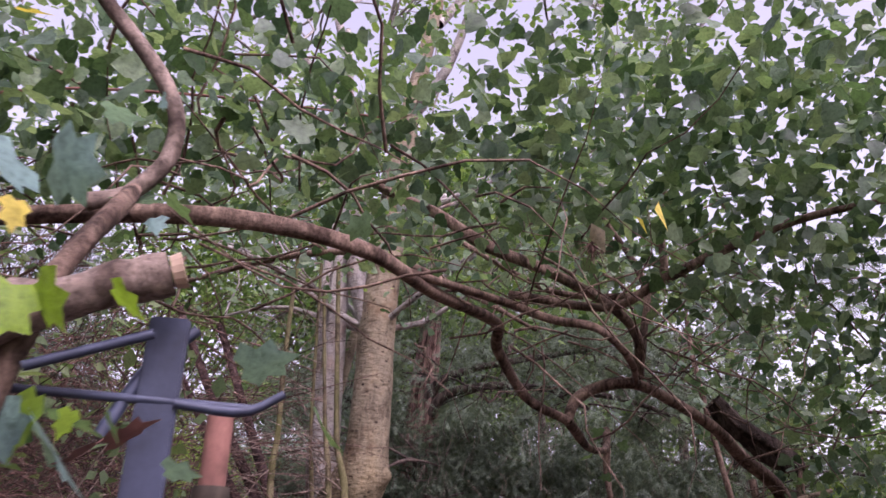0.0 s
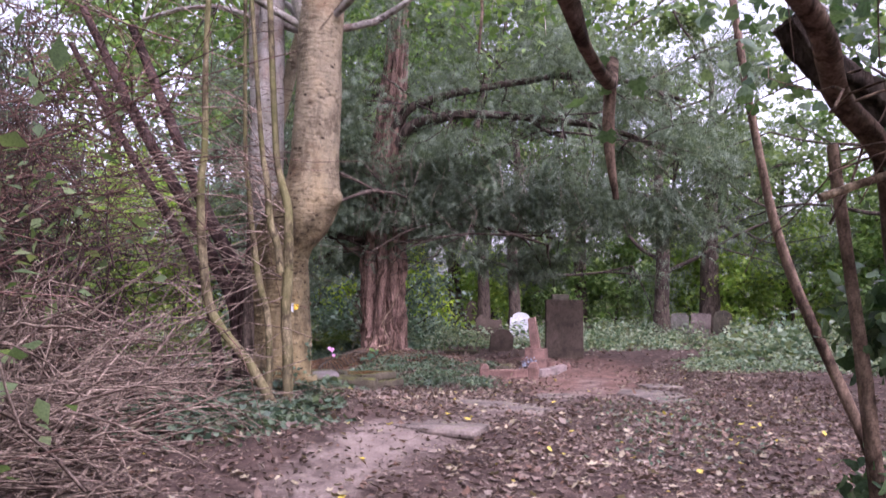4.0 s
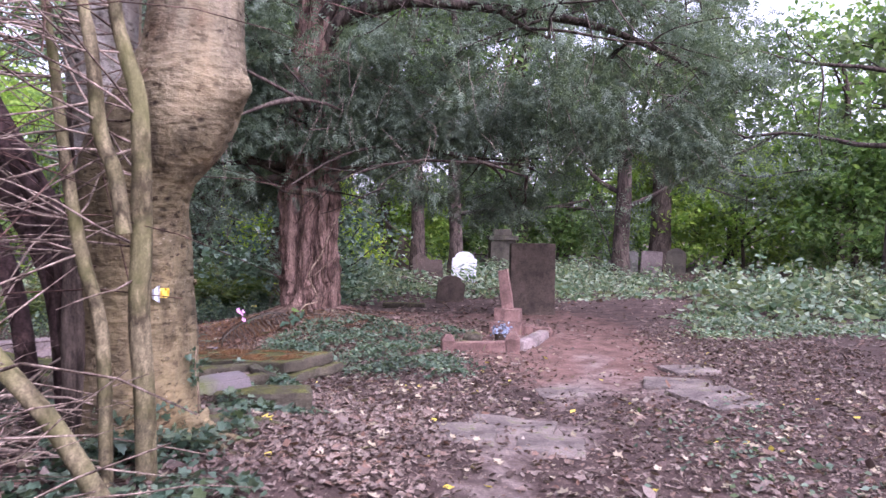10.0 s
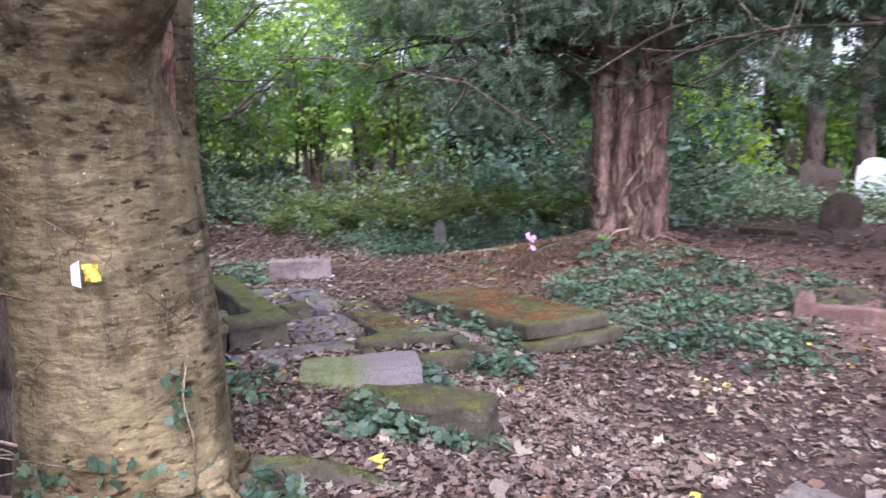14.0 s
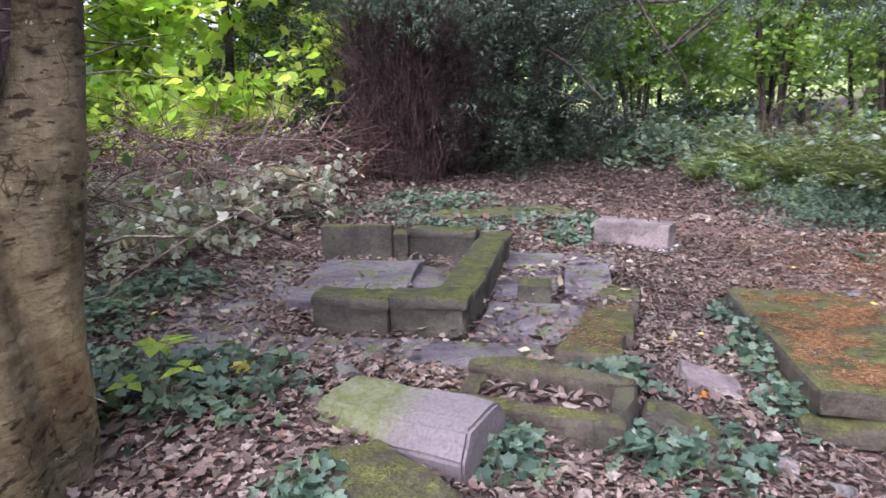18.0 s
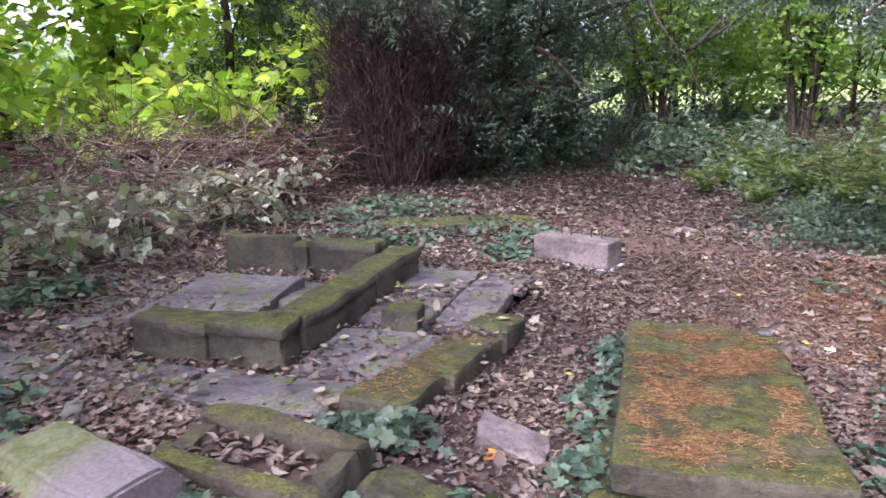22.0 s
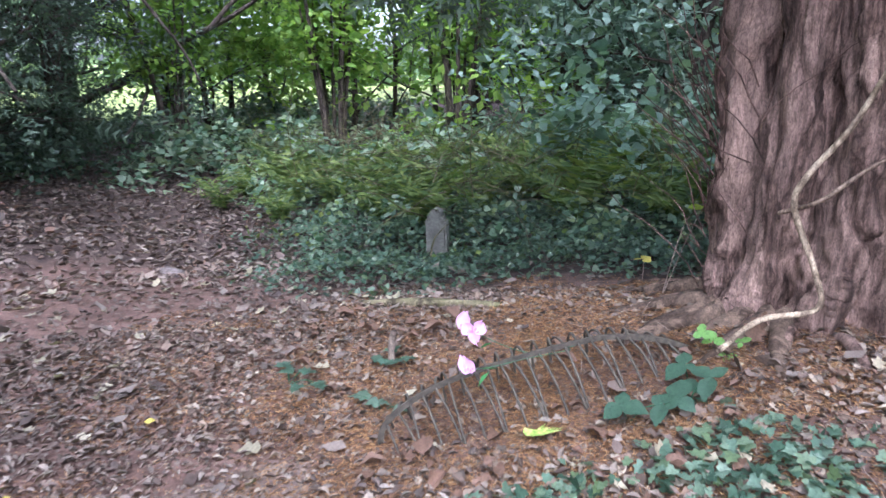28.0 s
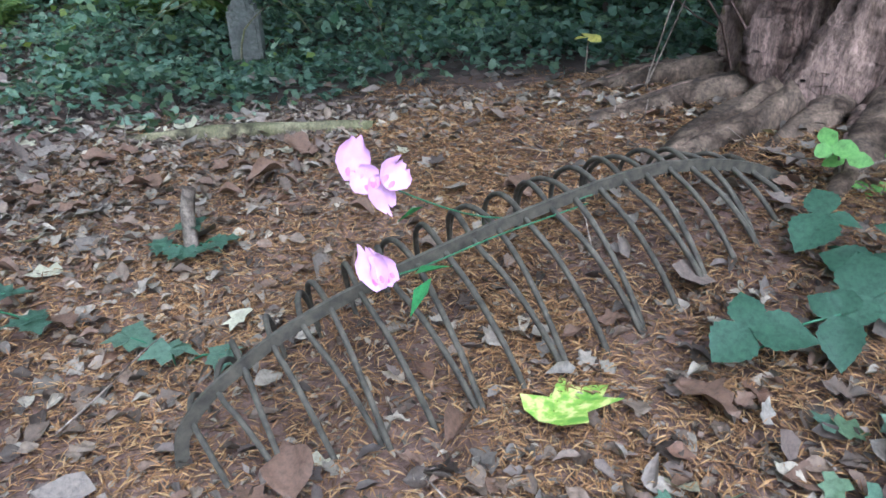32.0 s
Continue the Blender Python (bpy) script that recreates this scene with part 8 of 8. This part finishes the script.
def silk_flowers():
    rng = np.random.default_rng(81)

    def petal(parent, q, length, width, aim, spin, seed):
        """One ragged silk petal, slightly cupped, with a rose flush at its foot."""
        r2 = np.random.default_rng(seed)
        bm = bmesh.new()
        rows = []
        for u in np.linspace(0, 1, 7):
            half = width * (0.35 + 0.65 * math.sin(min(1, u * 1.15) * 2.4) ** 0.8) * (0.62 if u == 1 else 1)
            rows.append([bm.verts.new((half * e, length * (u - 0.5) + (0.16 * length * r2.normal(0, 0.5) if u > 0.9 else 0) - 0.1 * length * e * e * (u > 0.4),
                                       0.35 * width * e * e + 0.12 * length * (u - 0.5) ** 2 + width * 0.06 * math.sin(9 * e + 8 * u))) for e in np.linspace(-1, 1, 9)])
        for r0, r1 in zip(rows, rows[1:]):
            for j in range(8):
                bm.faces.new([r0[j], r0[j + 1], r1[j + 1], r1[j]])
        ob = part("petal", bm, PETAL, parent, smooth=True)
        ob.matrix_local = look(q, Vector(q) - Vector(aim)) @ pose(0, 0, 0, 0, 0, spin)
        for k in range(2):
            bm = bmesh.new()
            bmesh.ops.create_uvsphere(bm, u_segments=8, v_segments=5, radius=width * 0.22)
            part("rose_flush", bm, PETAL_DARK, ob).matrix_local = pose(width * (0.25 - 0.5 * k), -length * 0.3, 0.004) @ Matrix.Diagonal((0.7, 1.3, 0.1, 1))

    base = Vector((-2.6, 12.95, 0.0))
    f = empty("silk_flower_spray", pose(*base), "pale pink ragged silk flowers wired to the grave guard", "artificial flowers")
    toward = (0.62, -0.72, 0.35)
    for n, (q, ln, w, aim, spin) in enumerate([((-2.815, 12.865, 0.355), 0.075, 0.03, (0.5, -0.8, 0.25), -8), ((-2.79, 12.86, 0.325), 0.05, 0.028, toward, 40), ((-2.765, 12.87, 0.30), 0.07, 0.024, (0.75, -0.5, 0.3), 200),
                                               ((-2.745, 12.885, 0.335), 0.055, 0.03, (0.7, -0.6, 0.4), -50), ((-2.7, 12.755, 0.228), 0.075, 0.026, (0.35, -0.85, 0.3), 28), ((-2.69, 12.765, 0.222), 0.06, 0.022, (0.8, -0.5, 0.3), 35)]):
        petal(f, Vector(q) - base, ln, w, aim, spin, n)
    for n, pts in enumerate([[(-2.82, 12.88, 0.34), (-2.74, 12.93, 0.28), (-2.62, 13.05, 0.22), (-2.5, 13.2, 0.24)], [(-2.69, 12.75, 0.21), (-2.66, 12.85, 0.2), (-2.6, 13.0, 0.21), (-2.5, 13.18, 0.23)]]):
        limb_ob("stem", [Vector(p) - base for p in pts], [0.0016, 0.0016, 0.0016], STEM_GREEN, f, n=16, sides=6, seed=n)
    lr = np.random.default_rng(5)
    for q in [(-2.71, 12.92, 0.27), (-2.65, 12.8, 0.21), (-2.63, 12.82, 0.2)]:
        leaves("silk_leaf", np.array([Vector(q) - base]), 0.06, OVAL, SILK_LEAF, lr, f, flat=0.2)


SILK_LEAF = leafy("silk_leaf_green", [(0.04, 0.15, 0.05), (0.07, 0.22, 0.07)], 0.5, 0.2)
wire_guard()
silk_flowers()


# ------------------------------------------------------------ near plants and single leaves at the end of the walk
def sprig(x, y, label, spots, size, mat, shape=OVAL, stem=0.12, seed=0, name="bramble_sprig", tilt=0):
    rng = np.random.default_rng(seed)
    s = empty(name, on_ground(x, y, 0, tilt), label, "plant", "small plants")
    for k, (dx, dy, dz) in enumerate(spots):
        limb_ob("stem", [(0, 0, -0.02), (dx * 0.5, dy * 0.5, dz * 0.8), (dx, dy, dz)], [0.003, 0.0025, 0.002], TWIG if name == "seedling" else STEM_GREEN, s, n=8, sides=5, seed=k)
        for a in (0, 2.1, 4.2):
            w = np.array([[math.cos(a + k), math.sin(a + k), 0.05]])
            leaves("leaf", np.array([[dx, dy, dz]]), size, shape, mat, rng, s, way=w * 5, flat=0.9)


BROAD = ([(0, 0, 0), (0.2, 0.34, 0.04), (0.55, 0.42, 0.05), (0.85, 0.22, 0.0), (1, 0, -0.04), (0.85, -0.22, 0.0), (0.55, -0.42, 0.05), (0.2, -0.34, 0.04), (0.5, 0, -0.02)],
         [(0, 8, 1), (1, 8, 2), (2, 8, 3), (3, 8, 4), (4, 8, 5), (5, 8, 6), (6, 8, 7), (7, 8, 0)])
sprig(-2.16, 13.08, "dark green bramble sprig beside the guard", [(0, 0, 0.09), (0.12, 0.08, 0.07)], 0.085, SPRIG_LEAF, TOOTHED, seed=1, tilt=30)
sprig(-2.1, 13.42, "dark green bramble sprig beside the guard", [(0, 0, 0.08), (0.1, -0.1, 0.07)], 0.08, SPRIG_LEAF, TOOTHED, seed=2, tilt=28)
sprig(-2.0, 13.2, "dark green bramble sprig beside the guard", [(0, 0, 0.08), (0.07, 0.12, 0.1)], 0.085, SPRIG_LEAF, TOOTHED, seed=3, tilt=30)
sprig(-2.1, 13.66, "fresh green seedling by the yew roots", [(0, 0, 0.08), (0.06, -0.03, 0.03), (-0.03, -0.02, 0.13), (0.1, 0.04, 0.06)], 0.045, FRESH_LEAF, BROAD, seed=4, name="seedling", tilt=32)
sprig(-3.5, 13.06, "small ivy sprig round a cut stub", [(0, 0, 0.08), (0.08, 0.02, 0.05), (-0.06, 0.04, 0.05), (0.03, -0.08, 0.04), (0.1, -0.05, 0.06), (-0.05, -0.06, 0.03)], 0.05, IVY_LEAF, IVY5, seed=5, name="ivy_sprig")
sprig(-3.2, 12.72, "small ivy sprig in the litter", [(0, 0, 0.05), (0.1, 0.05, 0.04), (-0.1, -0.02, 0.05)], 0.06, IVY_LEAF, LOBED, seed=6, name="ivy_sprig")
sprig(-3.75, 12.6, "small ivy sprig in the litter", [(0, 0, 0.06), (0.09, 0.05, 0.07), (-0.1, 0.05, 0.05), (0.16, -0.06, 0.05), (0.22, 0.02, 0.06)], 0.06, IVY_LEAF, IVY5, seed=7, name="ivy_sprig")
sprig(-3.1, 14.75, "yellowing leaf on a thin shoot", [(0.0, 0.0, 0.16)], 0.07, YELLOW, BROAD, seed=8, name="seedling")
sprig(-2.75, 14.35, "tall sucker with yellow-green leaves", [(0.15, 0.1, 0.5), (0.3, 0.2, 0.62)], 0.06, BRIGHT_LEAF, BROAD, seed=9, name="seedling")
sprig(-1.96, 6.96, "young elder plant with yellow-green leaves", [(0, 0, 0.3), (0.1, 0.1, 0.22), (-0.12, 0.02, 0.24), (0.02, -0.12, 0.16)], 0.12, BRIGHT_LEAF, OVAL, seed=10, name="seedling")
sprig(-3.6, 9.3, "tiny green weed on the kerb", [(0, 0, 0.22), (0.03, 0.03, 0.19)], 0.05, BRIGHT_LEAF, OVAL, seed=11, name="seedling")
limb_ob("cut_stub", [(-3.5, 13.05, -0.15), (-3.5, 13.05, 0.0), (-3.49, 13.06, 0.08)], [0.02, 0.018, 0.016], TWIG, n=6, sides=8)
tagged(bpy.data.objects["cut_stub"], "cut dead stub among ivy leaves", "stub")
tagged(limb_ob("mossy_log", [(-4.6, 13.7, -0.2), (-4.1, 13.88, -0.11), (-3.6, 14.0, -0.04)], [0.03, 0.035, 0.025], GREEN_BARK, n=16, sides=10, rough=0.1), "thin mossy fallen branch on the litter", "branch")


def single_leaf(x, y, size, mat, label, seed, shape=BROAD, dz=0.03):
    rng = np.random.default_rng(seed)
    ob = leaves("fallen_leaf", np.array([[0.0, 0.0, 0.0]]), size, shape, mat, rng, None, flat=0.85, droop=0.0)
    ob.matrix_world = on_ground(x, y, dz)
    tagged(ob, label, "leaf", "fallen leaves")


LOBED_BIG = ([(0, 0, 0), (0.05, 0.3, 0.02), (0.2, 0.55, 0.06), (0.4, 0.3, 0.0), (0.75, 0.5, 0.05), (0.7, 0.22, 0.01), (1, 0, -0.04), (0.7, -0.22, 0.01), (0.75, -0.5, 0.05), (0.4, -0.3, 0.0), (0.2, -0.55, 0.06), (0.05, -0.3, 0.02), (0.35, 0, -0.03)],
             [(12, 0, 1), (12, 1, 2), (12, 2, 3), (12, 3, 4), (12, 4, 5), (12, 5, 6), (12, 6, 7), (12, 7, 8), (12, 8, 9), (12, 9, 10), (12, 10, 11), (12, 11, 0)])
SPOTTED, spot_tree, spot_bsdf = nodes_of("green_and_yellow_leaf")
spot_tree.links.new(ramp(spot_tree, noise_node(spot_tree, 34, 4, 0.6).outputs[0], [(0.42, (0.6, 0.56, 0.2)), (0.5, (0.3, 0.42, 0.06)), (0.62, (0.16, 0.3, 0.04))]).outputs[0], spot_bsdf.inputs["Base Color"])
single_leaf(-2.41, 12.79, 0.13, SPOTTED, "green and yellow sycamore leaf lying flat", 1, LOBED_BIG, 0.04)
single_leaf(-3.17, 12.9, 0.1, PALE_LITTER, "pale cream fallen sycamore leaf", 2, LOBED_BIG)
rng = np.random.default_rng(91)
for k in range(44):
    x, y = rng.uniform(-4.4, -1.6), rng.uniform(12.0, 13.8)
    if abs((x + 2.95) * 0.838 - (y - 12.52) * 0.546) > 0.1 and math.hypot(x + 2.08, y - 11.92) > 0.5:
        single_leaf(x, y, rng.uniform(0.06, 0.11), [NEAR_LITTER, NEAR_LITTER, LITTER, NEAR_LITTER][k % 4], "curled dead leaf on the needle litter", 100 + k, [DEAD_LEAF, DEAD_ROLL, DEAD_LOBE][k % 3])
for k in range(26):
    x, y = rng.uniform(-2.75, -1.75), rng.uniform(12.45, 13.5)
    if (x + 2.95) * 0.838 - (y - 12.52) * 0.546 > 0.14 and math.hypot(x + 2.08, y - 11.92) > 0.45:
        single_leaf(x, y, rng.uniform(0.06, 0.095), NEAR_LITTER, "large curled brown leaf beside the guard", 300 + k, [DEAD_LEAF, DEAD_ROLL, DEAD_LOBE][k % 3])
for k, (x, y, m) in enumerate([(-1.75, 9.35, ORANGE_LEAF := leafy("orange_leaf", [(0.6, 0.22, 0.05), (0.65, 0.3, 0.08)], 0.5, 0.2)), (-1.45, 10.45, YELLOW), (-0.9, 7.0, YELLOW), (-2.25, 7.3, YELLOW), (-2.9, 9.5, PALE_LITTER), (0.7, 5.6, YELLOW), (-0.5, 7.6, PALE_LITTER)]):
    single_leaf(x, y, 0.1, m, "bright fallen leaf among brown litter", 200 + k, LOBED_BIG)

# needles under the yew, litter on the stones
def strewn(name, n, box, z, tilt, size, mat, label, seed, shape=CURLED):
    """Leaves lying on the tilted platform."""
    rng = np.random.default_rng(seed)
    x0, y0, x1, y1 = box
    a, b = rng.uniform(x0, x1, n), rng.uniform(y0, y1, n)
    lump = np.sin(a * 4 + seed) * np.sin(b * 5) + 0.5 * np.sin(a * 11) * np.sin(b * 9)
    k = lump > rng.normal(0.1, 0.5, n)
    a, b = a[k], b[k]
    p = np.stack([-2.62 + AX.x * a + AY.x * b, 8.42 + AX.y * a + AY.y * b, z + tilt * b + rng.uniform(0, 0.012, len(a))], -1)
    tagged(leaves(name, p, size, shape, mat, rng, None, label, flat=0.75, droop=0), label, "leaf litter", kind="stuff")


strewn("platform_litter", 2600, (-2.1, -0.7, -0.9, 2.4), 0.15, -0.035, 0.05, LITTER, "dead leaves drifted over the flagstones", 6, FOLDED)
strewn("platform_litter", 3600, (-2.1, -0.55, 1.0, 2.4), 0.145, -0.035, 0.05, LITTER, "dead leaves on the flagstones", 1)
strewn("platform_litter", 260, (-2.1, -0.6, 1.0, 2.3), 0.15, -0.035, 0.07, PALE_LITTER, "pale dry leaves on the flagstones", 2)
strewn("tomb_litter", 500, (-1.2, 0.25, -0.25, 1.8), 0.24, -0.04, 0.05, LITTER, "dead leaves inside the tomb kerb", 3)


def needle_floor():
    rng = np.random.default_rng(95)
    n = 150000
    a, r = rng.uniform(0, 6.28, n), 2.9 * np.sqrt(rng.uniform(0, 1, n))
    p = np.stack([-2.5 + r * np.cos(a), 13.2 + 0.75 * r * np.sin(a), np.zeros(n)], -1)
    lump = np.sin(p[:, 0] * 3.3) * np.sin(p[:, 1] * 4.1) + np.sin(p[:, 0] * 8 + 1) * np.sin(p[:, 1] * 7)
    p = p[lump > rng.normal(-0.3, 0.6, n) + (r - 1.6)]
    p[:, 2] = gzs(p[:, 0], p[:, 1]) + 0.004 + rng.uniform(0, 0.012, len(p))
    tagged(leaves("needle_litter", p, 0.032, NEEDLE, NEEDLES, rng, None, flat=0.85, droop=0), "rusty yew needles under the old yew", "leaf litter", kind="stuff")


needle_floor()
rng = np.random.default_rng(94)
n = 60000
p = np.stack([rng.normal(-2.55, 0.75, n), rng.normal(13.15, 0.6, n), np.zeros(n)], -1)
p = p[np.sin(p[:, 0] * 6.1) * np.sin(p[:, 1] * 5.3) + 0.8 * np.sin(p[:, 0] * 13) * np.sin(p[:, 1] * 11) > rng.normal(-0.3, 0.5, n)]
p[:, 2] = gzs(p[:, 0], p[:, 1]) + 0.004 + rng.uniform(0, 0.012, len(p))
tagged(leaves("needle_litter", p, 0.03, NEEDLE, NEEDLES, rng, None, flat=0.85, droop=0), "rusty yew needles thick under the wire guard", "leaf litter", kind="stuff")
for name, shape, n, size in [("leaf_litter", DEAD_LEAF, 1500, 0.048), ("leaf_litter", DEAD_ROLL, 1500, 0.04), ("leaf_litter", DEAD_LOBE, 1000, 0.055)]:
    p = np.stack([rng.uniform(-4.6, -1.4, n), rng.uniform(12.0, 14.3, n), np.zeros(n)], -1)
    hoop = (p[:, 0] + 2.95) * 0.838 - (p[:, 1] - 12.52) * 0.546
    p = p[(np.abs(hoop - 0.05) > 0.25) | (rng.uniform(0, 1, n) < 0.25)]
    p = p[np.hypot(p[:, 0] + 3.0, p[:, 1] - 13.7) > rng.uniform(0.2, 0.9, len(p))]
    p[:, 2] = gzs(p[:, 0], p[:, 1]) + 0.012
    tagged(leaves(name, p, size, shape, NEAR_LITTER, rng, None, flat=0.8, droop=0), "curled brown leaves between the needles", "leaf litter", kind="stuff")
rng = np.random.default_rng(96)
p = np.stack([rng.uniform(-5.0, -0.8, 26000), rng.uniform(11.6, 14.6, 26000), np.zeros(26000)], -1)
p[:, 2] = gzs(p[:, 0], p[:, 1]) + 0.004
tagged(leaves("bark_crumbs", p, 0.02, FOLDED, NEAR_LITTER, rng, None, flat=0.8, droop=0), "crumbled bark and leaf scraps under the yew", "leaf litter", kind="stuff")


# ------------------------------------------------------------ cut boughs with wilted leaves beside the tomb
def wilted_heap():
    rng = np.random.default_rng(97)
    h = empty("cut_branch_heap", on_ground(-6.6, 6.9), "heap of cut branches with wilted pale leaves", "brushwood")
    spots = np.array([(-7.2, 7.6, 0.45), (-6.4, 7.0, 0.35), (-7.8, 6.8, 0.6), (-5.8, 6.3, 0.3), (-7.0, 6.0, 0.55), (-8.4, 8.0, 0.5), (-6.2, 5.4, 0.4), (-8.8, 7.0, 0.6)]) - np.array([-6.6, 6.9, gz(-6.6, 6.9)])
    m = 1500
    s = spots[rng.integers(0, len(spots), m)] + rng.normal(0, 1, (m, 3)) * [0.5, 0.5, 0.2]
    s[:, 2] = np.maximum(s[:, 2], 0.03)
    w = rng.normal(0, 1, (m, 3)) * [1, 1, 0.4]
    v, f, p = rods(s, w, rng.uniform(0.3, 1.3, m), rng.uniform(0.003, 0.011, m), rng, 7, 0.6, 0.25)
    cut = rng.uniform(0, 1, m) < 0.3
    faces = f.reshape(m, -1, 4)
    tagged(link("stick_mass", clean_mesh("stick_mass", v, faces[cut].reshape(-1, 4)), RED_TWIG, h), kind="stuff")
    tagged(link("stick_mass", clean_mesh("stick_mass", v, faces[~cut].reshape(-1, 4)), TWIG, h), kind="stuff")
    for k in range(9):
        q = spots[k % len(spots)] + rng.normal(0, 0.3, 3) * [1, 1, 0.3]
        e = q + np.array([rng.uniform(-1.2, 1.2), rng.uniform(-0.8, 0.8), rng.uniform(-0.1, 0.2)])
        limb_ob("cut_bough", [q, (q + e) / 2 + [0, 0, 0.1], e], [0.045, 0.04, 0.03], DARK_BARK if k % 2 else GREEN_BARK, h, n=12, sides=10, rough=0.06, seed=k)
    tips = p[:, 2:].reshape(-1, 3)
    tips = tips[(tips[:, 2] > 0.1) & (tips[:, 2] < 0.55) & (np.sin(tips[:, 0] * 2.1) * np.sin(tips[:, 1] * 2.7 + 1) > -0.1)]
    pos = tips[rng.integers(0, len(tips), 2600)] + rng.normal(0, 0.06, (2600, 3))
    tagged(leaves("wilted_leaf_mass", pos, 0.1, LOBED, WILTED, rng, h, "wilted pale grey-green leaves", flat=0.0, droop=0.9), kind="stuff")
    pos = tips[rng.integers(0, len(tips), 1000)] + rng.normal(0, 0.06, (1000, 3))
    tagged(leaves("dry_leaf_mass", pos, 0.09, FOLDED, PALE_LITTER, rng, h, "dry curled leaves", flat=0.2, droop=0.5), kind="stuff")


WILTED = leafy("wilted_leaves", [(0.19, 0.22, 0.15), (0.3, 0.32, 0.25), (0.43, 0.43, 0.36), (0.14, 0.17, 0.1)], 0.7, 0.25)
wilted_heap()

for pts, r, mat, lab in [([(-9.9, 4.0, 0.15), (-9.6, 4.8, 0.2), (-9.5, 5.5, 0.16)], 0.1, TWIG, "pale barkless log lying in the brushwood"), ([(-7.7, 5.9, 0.12), (-7.9, 6.2, 0.2), (-8.1, 6.5, 0.22)], 0.07, GREEN_BARK, "mossy cut log in the brushwood")]:
    tagged(limb_ob("log", pts, [r, r * 1.05, r * 0.95], mat, n=14, sides=16, rough=0.05, seed=3), lab, "log")


def twig_scatter():
    rng = np.random.default_rng(99)
    n = 900
    s = np.stack([rng.uniform(-6, 5, n), rng.uniform(0, 14.2, n), np.zeros(n)], -1)
    s[:, 2] = gzs(s[:, 0], s[:, 1]) + 0.02
    w = rng.normal(0, 1, (n, 3)) * [1, 1, 0.06]
    v, f, p = rods(s, w, rng.uniform(0.06, 0.4, n), rng.uniform(0.0015, 0.004, n), rng, 6, 0.5)
    tagged(link("fallen_twig_scatter", fast_mesh("fallen_twig_scatter", v, f), TWIG), "thin dry twigs strewn over the leaf litter", "twigs", kind="stuff")


twig_scatter()
